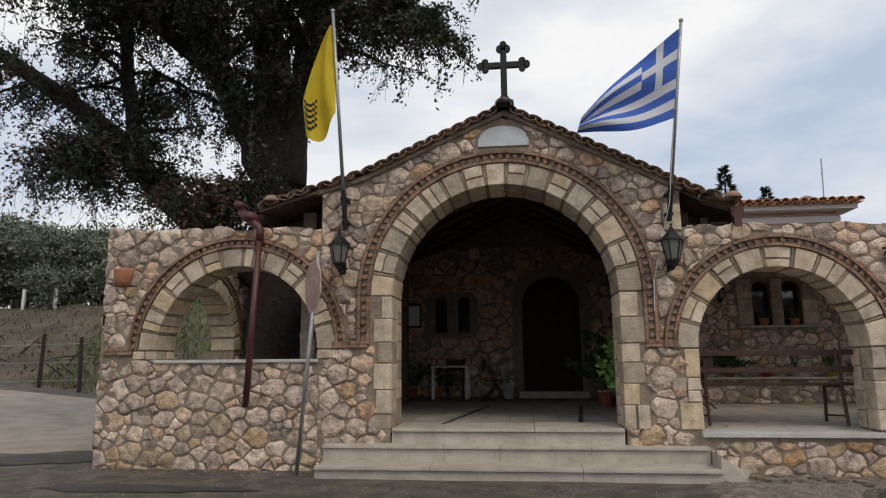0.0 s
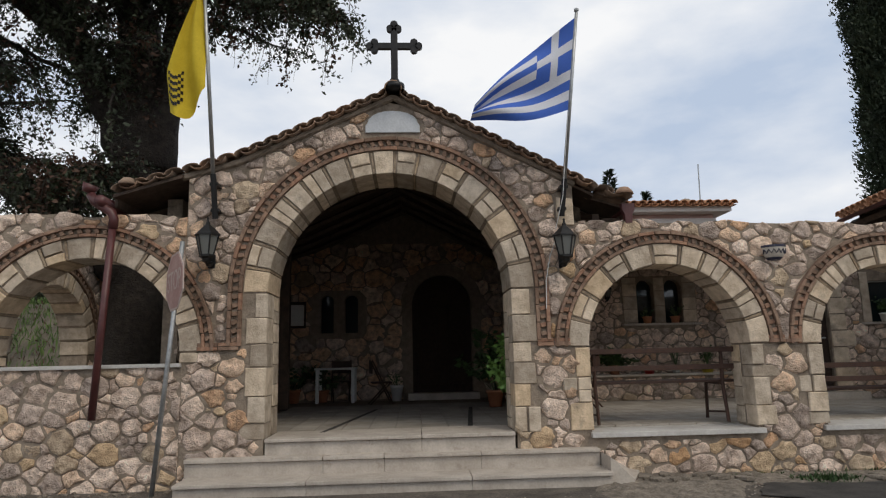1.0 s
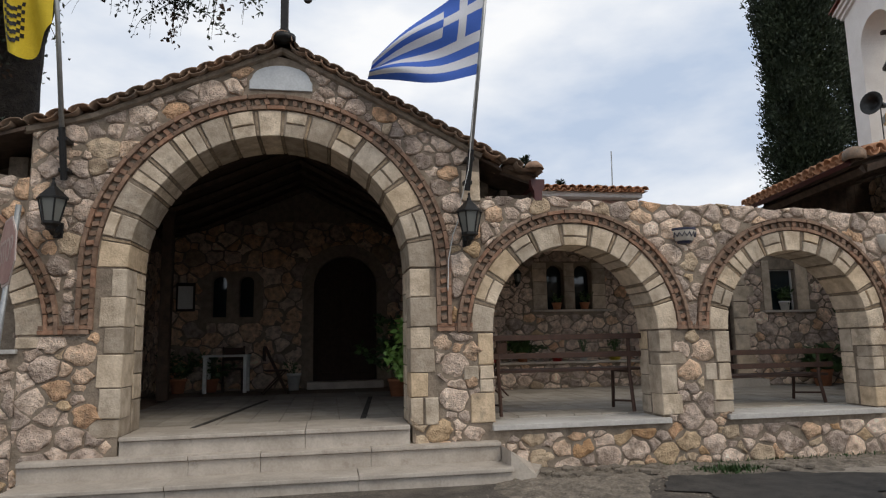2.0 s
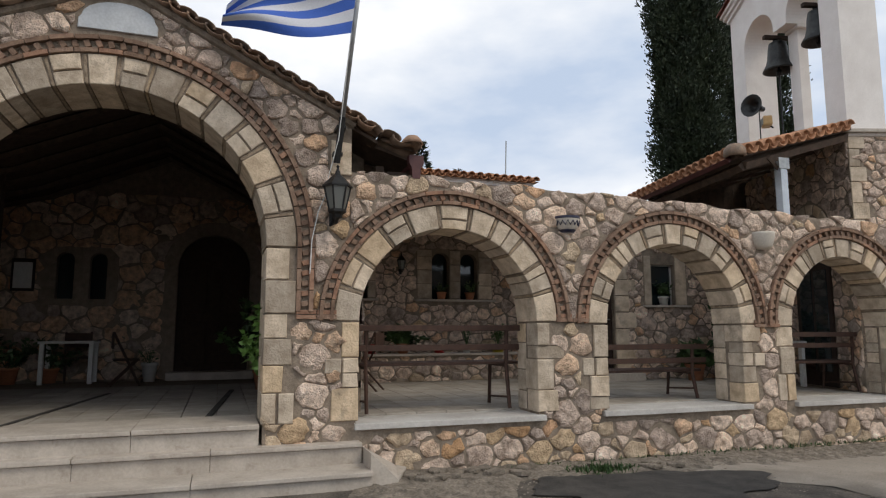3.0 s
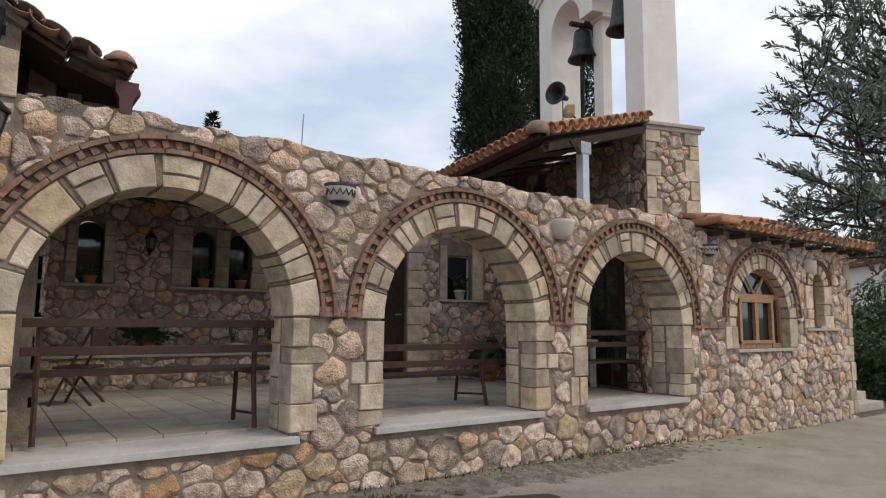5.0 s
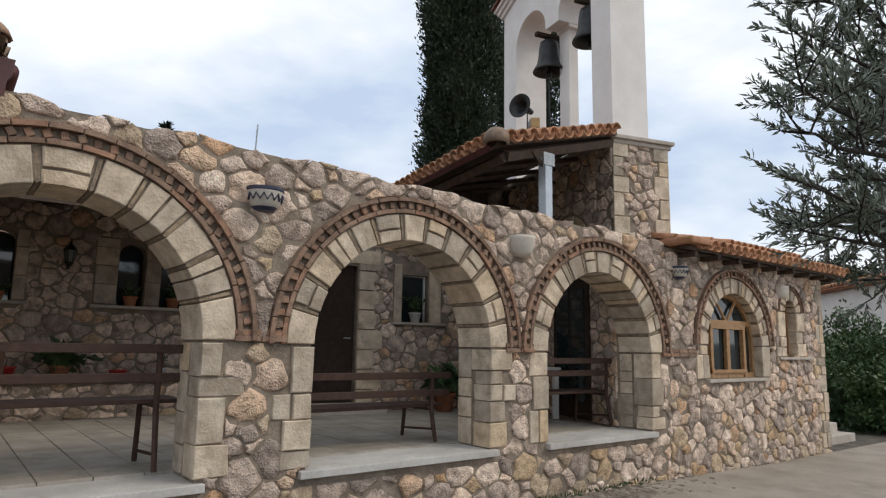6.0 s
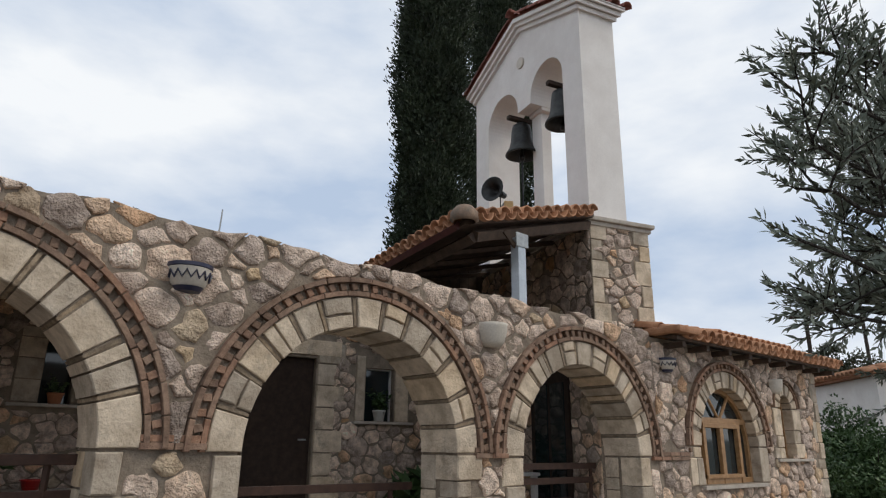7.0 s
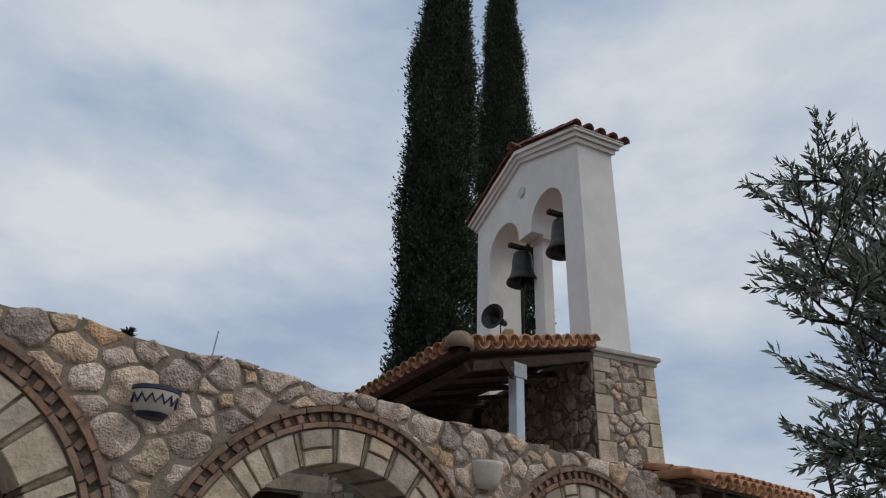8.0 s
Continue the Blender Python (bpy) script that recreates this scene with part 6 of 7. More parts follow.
            for j in range(12):
                b2 = br[rnd.randint(2, 7)]
                tw = wander(b2, (rnd.uniform(-1, 1), rnd.uniform(-1, 1), rnd.uniform(-0.6, 0.4)), rnd.uniform(0.5, 1.2), 6, rnd, 0.24, 0.25)
                tube(tw, [0.011, 0.01, 0.008, 0.007, 0.005, 0.004, 0.003], 3, twigs, caps=False)
                if rnd.random() < 0.3:
                    hang = wander(tw[4], (rnd.uniform(-0.3, 0.3), rnd.uniform(-0.3, 0.3), -1), rnd.uniform(0.4, 0.9), 6, rnd, 0.1, 0.2)
                    tube(hang, [0.007, 0.006, 0.005, 0.004, 0.004, 0.003, 0.003], 3, twigs, caps=False)
                rusty = rnd.random() < 0.13
                for q in range(rnd.randint(20, 40) if b2.x < -7 and b2.z < 6 else rnd.randint(32, 58) if b2.x > -1.6 or b2.x < -4.3 else rnd.randint(14, 30)):
                    s = rnd.random() * 5.99
                    a, b = tw[int(s)], tw[int(s) + 1]
                    c = a.lerp(b, s % 1)
                    o = Vector((rnd.gauss(0, 0.06), rnd.gauss(0, 0.06), rnd.gauss(-0.01, 0.06)))
                    (dead if rusty else pts).append(c + o)
                    (ddirs if rusty else dirs).append((rnd.uniform(-1, 1), rnd.uniform(-1, 1), rnd.uniform(-1.2, 0.4)))
    tagged(part("twigwork", twigs, M_BARK, t), kind="stuff")
    tagged(leaf_mesh("crown", pts, dirs, 0.088, 0.045, M_LEAF, t, 3), kind="stuff")
    tagged(leaf_mesh("dry_leaves", dead, ddirs, 0.10, 0.06, M_DEAD, t, 4), kind="stuff")
    return t


big_tree()


def cypress(x, y, h, r, seed, label):
    rnd = random.Random(seed)
    t = thing("cypress", label, "tree", group="cypresses")
    part("trunk", tube([(x, y, -0.2), (x, y, h * 0.5), (x, y, h * 0.9)], [0.22, 0.14, 0.03], 8), M_BARK, t)
    rng = np.random.default_rng(seed)

    def radius(f):
        return r * np.minimum(1.0, 0.80 + 0.5 * np.sin(np.pi * np.minimum(f * 1.5, 1.0))) * np.minimum(1.0, ((1 - f) / 0.36) ** 0.8) * np.minimum(1.0, 0.58 + f * 1.5)

    n = 4200
    f = rng.uniform(0.02, 1.0, n)
    a = rng.uniform(0, math.tau, n)
    lump = 1 + 0.16 * np.sin(a * 3 + f * 31) + 0.10 * np.sin(a * 5 - f * 47 + seed)
    rr = radius(f) * lump * rng.uniform(0.72, 1.05, n)
    cl = np.stack([x + rr * np.cos(a), y + rr * np.sin(a), f * h], axis=1)
    k = 44
    pts = np.repeat(cl, k, axis=0) + rng.normal(0, 0.10, (n * k, 3)) * np.array([1, 1, 1.7])
    out = np.stack([np.cos(a), np.sin(a), np.zeros(n)], axis=1)
    dirs = np.repeat(out, k, axis=0) * 0.7 + np.array([0, 0, 0.9]) + rng.normal(0, 0.5, (n * k, 3))
    tagged(leaf_mesh("crown", pts, dirs, 0.105, 0.045, M_CYP, t, seed + 1), kind="stuff")
    # the dense dark core that no light gets through
    bm = lathe([(0.05, h * 0.03)] + [(max(0.03, float(radius(np.array(q)) * 0.74)), h * q) for q in (0.06, 0.12, 0.25, 0.4, 0.55, 0.7, 0.82, 0.92)] + [(0.02, h * 0.97)], 14, at=(x, y, 0))
    part("core", bm, M_CYP, t)
    return t


cypress(12.96, 15.22, 24.5, 0.76, 21, "tall slender dark green cypress behind the tower")
cypress(18.0, 17.95, 27.0, 1.03, 22, "second tall dark cypress further back")


def olive():
    rnd = random.Random(31)
    t = thing("olive_tree", "olive tree with slender grey-green leaves hanging over the forecourt", "tree")
    part("trunk", tube(wander((9.9, 4.3, -0.1), (-0.05, 0.05, 1), 2.2, 6, rnd, 0, 0.12), [0.2, 0.17, 0.16, 0.14, 0.13, 0.12, 0.11], 9), M_BARK, t, smooth=True)
    twigs = bmesh.new()
    pts, dirs = [], []
    hub = Vector((9.75, 4.4, 2.0))
    tips = [(7.12, 5.4, 2.50), (7.20, 5.42, 2.78), (7.34, 5.38, 3.08), (7.46, 5.4, 2.24), (7.66, 5.40, 3.46), (7.95, 5.45, 3.82), (8.05, 5.4, 3.6), (7.95, 5.4, 2.95), (7.85, 5.35, 2.62), (8.05, 5.5, 3.3)]
    for i in range(22):
        z = rnd.uniform(1.85, 3.85)
        tips.append((rnd.uniform(8.0, 9.3), rnd.uniform(5.15, 6.0), z) if z > 2.3 else (rnd.uniform(8.75, 9.5), rnd.uniform(5.0, 5.6), z))
    for k, tip in enumerate(tips):
        b = Vector(tip)
        a = hub + Vector((0, 0, 0.5 * (b.z - 2.2)))
        n = 12
        rise = rnd.uniform(-0.12, 0.25)
        main = [a.lerp(b, i / n) + Vector((rnd.uniform(-0.05, 0.05), rnd.uniform(-0.05, 0.05), -rise * math.sin(math.pi * i / n) + rnd.uniform(-0.02, 0.02))) for i in range(n + 1)]
        tube(main, [0.03 * (1 - i / (n + 1)) + 0.004 for i in range(n + 1)], 6, twigs, caps=False)
        ax = (b - main[-4]).normalized()
        shoots = [(main[-2], ax), (main[-1], ax)]
        for j in range(9):
            f = rnd.uniform(0.42, 0.98) * n
            i = min(n - 1, int(f))
            d = ax * rnd.uniform(0.1, 0.8) + Vector((rnd.gauss(0, 0.45), rnd.gauss(0, 0.45), rnd.gauss(0.35, 0.5)))
            side_branch = wander(main[i].lerp(main[i + 1], f - i), d, rnd.uniform(0.16, 0.34), 5, rnd, 0.0, 0.2)
            tube(side_branch, [0.008, 0.007, 0.006, 0.005, 0.0045, 0.004], 4, twigs, caps=False)
            bd = (side_branch[-1] - side_branch[0]).normalized()
            shoots.append((side_branch[-1], bd))
            for q in range(5):
                shoots.append((side_branch[rnd.randint(1, 5)], bd * 0.7 + Vector((rnd.gauss(0, 0.5), rnd.gauss(0, 0.5), rnd.gauss(0.15, 0.5)))))
        for base, d in shoots:
            long = rnd.uniform(0.10, 0.22)
            tw = wander(base, d, long, 6, rnd, -0.03, 0.10)
            tube(tw, [0.004, 0.0037, 0.0034, 0.003, 0.0027, 0.0023, 0.002], 3, twigs, caps=False)
            pairs = int(long / 0.019)
            for q in range(pairs):
                s = 5.98 * (q + 0.6) / pairs
                i = int(s)
                c = tw[i].lerp(tw[i + 1], s % 1)
                td = (tw[i + 1] - tw[i]).normalized()
                side = td.cross(Vector((rnd.gauss(0, 1), rnd.gauss(0, 1), rnd.gauss(0, 1)))).normalized()
                for sg in (-1, 1):
                    if rnd.random() < 0.9:
                        pts.append(c)
                        dirs.append(td * rnd.uniform(0.7, 1.1) + side * sg * rnd.uniform(0.35, 0.8))
    tagged(part("branchwork", twigs, M_BARK, t), kind="stuff")
    tagged(leaf_mesh("leaves", pts, dirs, 0.058, 0.016, M_OLIVE, t, 8, 0.2), kind="stuff")
    return t


olive()


def bushy(name, label, x, y, z0, h, r, material, seed, trunk, n=260, k=60, leaf=0.14, category="tree", group=""):
    """A crown of leaf clumps with gaps, over a short trunk."""
    rnd = random.Random(seed)
    rng = np.random.default_rng(seed)
    t = thing(name, label, category, group=group)
    if trunk:
        bm = tube([(x, y, z0 - 0.1), (x + 0.1, y, z0 + h * 0.3), (x, y, z0 + h * 0.6)], [trunk, trunk * 0.8, trunk * 0.4], 8)
        for i in range(6):
            a = rnd.uniform(0, math.tau)
            tube([(x + 0.05, y, z0 + h * 0.3), (x + r * 0.6 * math.cos(a), y + r * 0.6 * math.sin(a), z0 + h * rnd.uniform(0.5, 0.85))], [trunk * 0.5, trunk * 0.15], 6, bm)
        part("trunk", bm, M_BARK, t)
    lo = 0.3 if trunk > 0.1 else 0.0
    c = rng.normal(0, 1, (n, 3))
    c /= np.linalg.norm(c, axis=1)[:, None]
    rad = rng.uniform(0.45, 1.0, (n, 1)) * (1 + 0.25 * np.sin(c[:, :1] * 4 + seed) + 0.2 * np.sin(c[:, 2:] * 6))
    cl = c * rad * np.array([r, r, h * (1 - lo) / 2]) + np.array([x, y, z0 + h * (lo + (1 - lo) / 2)])
    pts = np.repeat(cl, k, axis=0) + rng.normal(0, r * 0.09, (n * k, 3))
    tagged(leaf_mesh("crown", pts, rng.normal(0, 1, (n * k, 3)) + np.array([0, 0, 0.2]), leaf, leaf * 0.45, material, t, seed), kind="stuff")
    return t


for i, (x, y, h, r) in enumerate(((-18.6, 31, 2.9, 2.0), (-21.6, 31, 4.4, 2.6), (-24.5, 30.5, 5.2, 2.8), (-28, 32, 5.6, 3.2), (-23.5, 36, 6.0, 3.4), (-15.4, 33, 3.0, 2.4), (-11.5, 34, 2.6, 2.4), (-7.5, 35, 2.6, 2.4), (-3.0, 35, 2.6, 2.4))):
    bushy("olive_tree", "haze-paled grey-green olive tree on the bank beyond the road", x, y, 3.7, h, r, M_FAROLIVE, 70 + i, 0.2, 240, 60, 0.22, group="olives on the bank")

for i in range(9):
    bushy("bush", "low haze-paled green bush on the bank", -35 + i * 2.3, 29.3 + (i % 3), 4.0, 2.2, 1.8, M_FAROLIVE, 170 + i, 0.08, 150, 50, 0.2, "bush", "bushes on the bank")

bank = tagged(part("bank", sheet(-60, 3, 19.5, 60, 60, 40, lambda x, y: -0.15 + min(4.2, max(0, (y - 19.8) * 0.5)) + 0.12 * noise.noise(Vector((x * 0.4, y * 0.4, 2)))), M_EARTH, smooth=True), "brown earth bank beyond the road", "bank", kind="structure")
rng = np.random.default_rng(5)
gp = np.stack([rng.uniform(-40, 2, 16000), rng.uniform(19.2, 20.5, 16000), np.full(16000, 0.05)], axis=1)
gp[:, 2] += np.clip((gp[:, 1] - 19.9) * 0.5, 0, 1)
tagged(leaf_mesh("grass", gp, rng.normal(0, 0.4, (16000, 3)) + np.array([0, 0, 1]), 0.22, 0.05, M_GRASS, None, 6), "strip of green grass along the bank", "grass", kind="stuff")
gp2 = np.stack([rng.uniform(-16, 1, 12000), rng.uniform(21, 40, 12000)], axis=1)
gz = -0.15 + np.clip((gp2[:, 1] - 19.8) * 0.5, 0, 4.2)
tagged(leaf_mesh("grass", np.column_stack([gp2, gz]), rng.normal(0, 0.4, (12000, 3)) + np.array([0, 0, 1]), 0.35, 0.05, M_GRASS, None, 7), "rough green grass on the bank", "grass", kind="stuff")
fence = thing("fence", "old wire fence with dark wooden posts on the bank", "fence")
for i in range(6):
    x = -21.0 + i * 1.5 + (-0.6 if i == 3 else 0.0)
    part("post", tube([(x, 20.6, 0.0), (x + 0.08 * math.sin(i * 2.1), 20.6, 2.35 + 0.12 * math.sin(i * 3.7))], 0.065, 6), M_BARK, fence)
for z in (0.9, 1.5, 2.1):
    part("wire", tube([(-21.1, 20.6, z), (-17, 20.6, z - 0.06), (-13.3, 20.6, z)], 0.010, 4), M_STEEL, fence)
brush = bmesh.new()
rnd = random.Random(404)
for i in range(22):
    x, y = rnd.uniform(-24, -12.5), rnd.uniform(20.8, 23.5)
    z = max(0.0, (y - 19.8) * 0.5)
    tube(wander((x, y, z), (rnd.uniform(-1, 1), rnd.uniform(-0.4, 0.2), rnd.uniform(0.1, 0.8)), rnd.uniform(0.8, 2.2), 7, rnd, 0.06, 0.2), [0.035, 0.03, 0.026, 0.022, 0.017, 0.012, 0.008, 0.005], 5, brush, caps=False)
tagged(part("brushwood", brush, M_BARK), "dead grey brushwood lying on the bank", "branches", kind="stuff")
sp = np.stack([rng.uniform(-34, -11, 2600), rng.uniform(20.4, 28.5, 2600)], axis=1)
tagged(leaf_mesh("scrub", np.column_stack([sp, -0.15 + np.clip((sp[:, 1] - 19.8) * 0.5, 0, 4.2)]), rng.normal(0, 0.6, (2600, 3)) + np.array([0, 0, 0.8]), 0.22, 0.05, M_DEAD, None, 17), "dry brown scrub on the earth bank", "scrub", kind="stuff")
for i, x in enumerate((-21.95, -20.35)):
    tagged(part("marker_post", tube([(x, 28.0, 3.7), (x, 28.0, 4.85)], 0.085, 8), M_WPLASTIC), "white concrete post on the bank", "post", group="white posts")

# ---- west side wall with its own arch ----
SIDE = Plane((-4.92, 8.93, 0), radians(90), -1)
INNER = Plane((-4.47, 8.93, 0), radians(90), 1)
wall_side = tagged(part("wall_side", wall_body(INNER, 0.5, 5.6, -0.1, lambda s: 3.4, [(2.3, 1.1, 1.5, 1.7, 1.1)], 0.45), M_MORTAR), "stone side wall with an arched opening", "wall", kind="structure")
arch_ring(INNER, 2.3, 1.7, 1.08, 0.26, 0.45, wall_side, 99, 13, 0.14)
rubble(INNER, 0.52, 5.6, 0.6, lambda s: 3.38, 0.26, 101, [("arc", 2.3, 1.7, 1.5), ("rect", 1.1, 3.5, 1.45, 1.75)], parent=wall_side)
rubble(SIDE, 0.0, 5.6, 0.0, lambda s: 3.38, 0.26, 102, [("arc", 2.3, 1.7, 1.2), ("rect", 1.1, 3.5, 1.45, 1.75)], parent=wall_side)
tagged(part("sill", box(-4.98, -4.42, 10.1, 12.4, 1.47, 1.51, 0.006), M_MARBLE), "marble sill in the side opening", "sill", kind="structure")

# ---- partitions added at the porch sides to block light and darken it ----
for name, x0, x1, y0, y1, zt, nrm in (("porch_light_block_west", -2.15, -1.95, 9.45, 16.0, 3.70, 1), ("porch_light_block_east", 3.30, 3.50, 9.66, 15.98, 3.75, -1)):
    w = tagged(part(name, box(x0, x1, y0, y1, 0.3, zt), M_MORTAR), "added stone side wall that keeps light out of the porch", "wall", kind="structure")
    pl = Plane((x1 if nrm > 0 else x0, y0, 0), radians(90), nrm)
    rubble(pl, 0.0, y1 - y0 - 0.02, 0.6, lambda s: 3.4, 0.3, 200 + int(x0), parent=w)
    if nrm < 0:
        rubble(Plane((x1, y0, 0), radians(90), 1), 0.0, 14.1 - y0, 0.6, lambda s: 3.4, 0.26, 260, parent=w)

# ---- house behind ----
house = thing("house", "faded pink house with low tiled roof behind the arcade", "house")
part("wall", box(4.4, 8.45, 15.9, 21.0, 3.2, 4.86, 0.01), M_PINK, house)
part("eave_board", box(4.1, 8.75, 15.55, 21.3, 4.80, 4.93, 0.02), M_WHITE, house)
part("band", box(4.35, 8.5, 15.86, 21.05, 4.55, 4.70, 0.01), M_WHITE, house)
bm = bmesh.new()
co = [bm.verts.new(p) for p in ((4.0, 15.45, 4.94), (8.85, 15.45, 4.94), (8.85, 21.4, 4.94), (4.0, 21.4, 4.94))]
ap = bm.verts.new((7.6, 17.2, 5.28))
aq = bm.verts.new((5.4, 19.4, 5.28))
for f in ((co[0], co[1], ap, aq), (co[1], co[2], ap), (co[2], co[3], aq, ap), (co[3], co[0], aq)):
    bm.faces.new(f)
bm.faces.new(co[::-1])
roof = part("roof", bm, M_TILE, house)
tile_field(house, (4.05, 15.40, 4.95), (1, 0, 0), (0, 1, 0.19), 24, 2, TILE_NEW, 0.2, 0.36, 81)
part("chimney_cap", lathe([(0.0, 0.32), (0.12, 0.28), (0.2, 0.16), (0.25, 0.0)], 12, at=(8.1, 16.6, 5.05)), M_MORTAR, house, smooth=True)
tagged(part("antenna", tube([(9.3, 18.4, 4.5), (9.5, 18.7, 6.9)], 0.018, 6), M_STEEL), "thin grey antenna rod above the roof", "antenna")

# small firs far behind
def fir(x, y, z, h, seed):
    rnd = random.Random(seed)
    t = thing("fir", "small dark conifer top far behind the roofs", "tree", group="conifers behind")
    part("trunk", tube([(x, y, 0), (x, y, z + h)], [0.12, 0.02], 6), M_BARK, t)
    pts, dirs = [], []
    for i in range(1500):
        f = rnd.random()
        a = math.floor(f * 9) / 9
        r = (1 - f) * h * 0.24 * (0.35 + 0.65 * (1 - (f * 9 % 1)))
        an = rnd.uniform(0, math.tau)
        pts.append((x + r * math.cos(an), y + r * math.sin(an), z + f * h))
        dirs.append((math.cos(an), math.sin(an), 0.35))
    tagged(leaf_mesh("crown", pts, dirs, 0.25, 0.06, M_CYP, t, seed), kind="stuff")


fir(9.2, 26.0, 4.0, 4.8, 1)
fir(12.2, 30.0, 4.0, 4.9, 2)
fir(10.4, 26.6, 4.0, 3.4, 3)

# ---- right end: steps, shrubs, white house, poles ----
for i in range(3):
    tagged(part("step", box(16.45 + 0.25 * i, 18.4, 9.3 + 0.32 * i, 11.5, -0.15, 0.06 + 0.17 * i, 0.012), M_MARBLE), "pale stone outdoor step beside the wing", "step", group="outdoor steps", kind="structure")
for i, (x, y, h, r) in enumerate(((20.4, 9.6, 2.3, 1.1), (22.0, 10.6, 2.6, 1.3), (21.6, 8.6, 2.0, 1.1), (24.0, 9.4, 2.4, 1.4), (23.6, 12.0, 2.6, 1.5))):
    bushy("shrub", "dense dark green shrub beside the outdoor steps", x, y, -0.2, h, r, M_SHRUB, 120 + i, 0.06, 230, 70, 0.11, "shrub", "shrubs by the steps")
white_house = thing("house", "white rendered house with an orange tiled roof", "house", at=Matrix.Translation((26.5, 11.1, 0)) @ Matrix.Rotation(radians(-135), 4, "Z"))
part("wall", box(-12.0, 0.0, 0.0, 7.0, -0.5, 3.78, 0.02), M_WHITE, white_house)
bm = bmesh.new()
v = [bm.verts.new(p) for p in ((-12.3, -0.3, 3.8), (0.3, -0.3, 3.8), (0.3, 3.5, 4.75), (-12.3, 3.5, 4.75), (0.3, 7.3, 3.8), (-12.3, 7.3, 3.8))]
for f in ((v[0], v[1], v[2], v[3]), (v[3], v[2], v[4], v[5]), (v[0], v[3], v[5]), (v[1], v[4], v[2]), (v[5], v[4], v[1], v[0])):
    bm.faces.new(f)
part("roof", bm, M_TILE, white_house)
tile_field(white_house, (-12.2, -0.42, 3.84), (1, 0, 0), (0, 3.8, 0.95), 46, 4, tile_mesh("far_tile", 0.13, 0.6, M_TILE), 0.27, 0.5, 91, pans=False)
bushy("tree", "dark round tree behind the white house", 37.3, 16.4, 1.0, 5.5, 1.6, M_LEAF, 140, 0.2, 240, 60, 0.2)
for x, y, h in ((35.0, 16.0, 7.6), (42.2, 16.0, 10.0)):
    t = thing("utility_pole", "thin utility pole with cross arm and insulators", "pole", group="utility poles")
    part("pole", tube([(x, y, 0), (x, y, h)], 0.085, 8), M_BARK, t)
    part("cross_arm", box(x - 0.2, x + 0.2, y - 0.75, y + 0.75, h - 0.25, h - 0.13, 0.01), M_BARK, t)
    for k in range(4):
        part("insulator", lathe([(0, 0.16), (0.05, 0.12), (0.05, 0.02), (0.02, 0)], 8, at=(x, y - 0.6 + 0.4 * k, h - 0.13)), M_WPLASTIC, t)

# ---- loudspeakers ----
sp_m = belfry.matrix_world @ Matrix.Translation((-0.22, 2.16, 5.80))
speaker = thing("loudspeaker", "grey horn loudspeaker fixed to the belfry", "loudspeaker", at=sp_m @ Matrix.Scale(0.85, 4) @ Matrix.Rotation(radians(-90 + 28), 4, "Z") @ Matrix.Rotation(radians(90), 4, "X"))
part("horn", lathe([(0.05, -0.22), (0.06, -0.12), (0.10, -0.02), (0.17, 0.06), (0.25, 0.10), (0.255, 0.11), (0.24, 0.11), (0.16, 0.07), (0.09, -0.01), (0.05, -0.1), (0.0, -0.1)], 24), M_BRONZE, speaker, smooth=True)
part("driver", tube([(0, 0, -0.36), (0, 0, -0.2)], [0.06, 0.07], 12), M_IRON, speaker)
part("bracket", tube([(0, 0.0, -0.2), (0.0, -0.35, -0.2), (0.0, -1.2, -0.2)], 0.014, 6), M_IRON, speaker)

flood = thing("floodlight", "small ochre floodlight below the loudspeaker", "lamp", at=belfry.matrix_world @ Matrix.Translation((-0.10, 1.95, 5.42)) @ Matrix.Rotation(radians(-20), 4, "Z"))
part("housing", box(-0.09, 0.07, -0.13, 0.13, -0.09, 0.10, 0.03), mat("ochre_enamel", (0.42, 0.26, 0.10), (0.52, 0.34, 0.15), 8, 0.5, 0.1), flood)
part("lens", box(-0.10, -0.088, -0.10, 0.10, -0.06, 0.07, 0.004), M_LAMPGLASS, flood)
part("bracket", tube([(0.02, 0, -0.05), (0.10, 0, -0.12)], 0.018, 6), M_IRON, flood)

# ---- pots and plants ----
def potted(x, y, z, r, h, material, label, plant, seed, leaf=0.09, n=180, spread=0.2, tall=0.3, leafmat=None):
    rnd = random.Random(seed)
    t = thing("potted_plant", label, "potted plant", at=Matrix.Translation((x, y, z)), group="flower pots")
    part("pot", lathe([(0.0, 0.0), (r * 0.7, 0.0), (r * 0.95, h * 0.85), (r * 1.05, h * 0.86), (r * 1.05, h), (r * 0.9, h), (r * 0.85, h * 0.85), (0.0, h * 0.82)], 14), material, t, smooth=True)
    if plant:
        stems = bmesh.new()
        pts, dirs = [], []
        for i in range(9):
            tip = Vector((rnd.gauss(0, spread), rnd.gauss(0, spread), h + tall * rnd.uniform(0.5, 1.1)))
            tube([(0, 0, h * 0.8), tip * 0.5 + Vector((0, 0, h * 0.5)), tip], 0.006, 4, stems)
            for q in range(n // 9):
                f = rnd.uniform(0.35, 1.05)
                pts.append(Vector((0, 0, h * 0.8)).lerp(tip, f) + Vector((rnd.gauss(0, 0.03), rnd.gauss(0, 0.03), rnd.gauss(0, 0.03))))
                dirs.append((rnd.gauss(0, 1), rnd.gauss(0, 1), rnd.gauss(0.2, 0.6)))
        tagged(part("stemwork", stems, M_SHRUB, t), kind="stuff")
        tagged(leaf_mesh("foliage", pts, dirs, leaf, leaf * 0.5, leafmat or M_SHRUB, t, seed), kind="stuff")
    return t


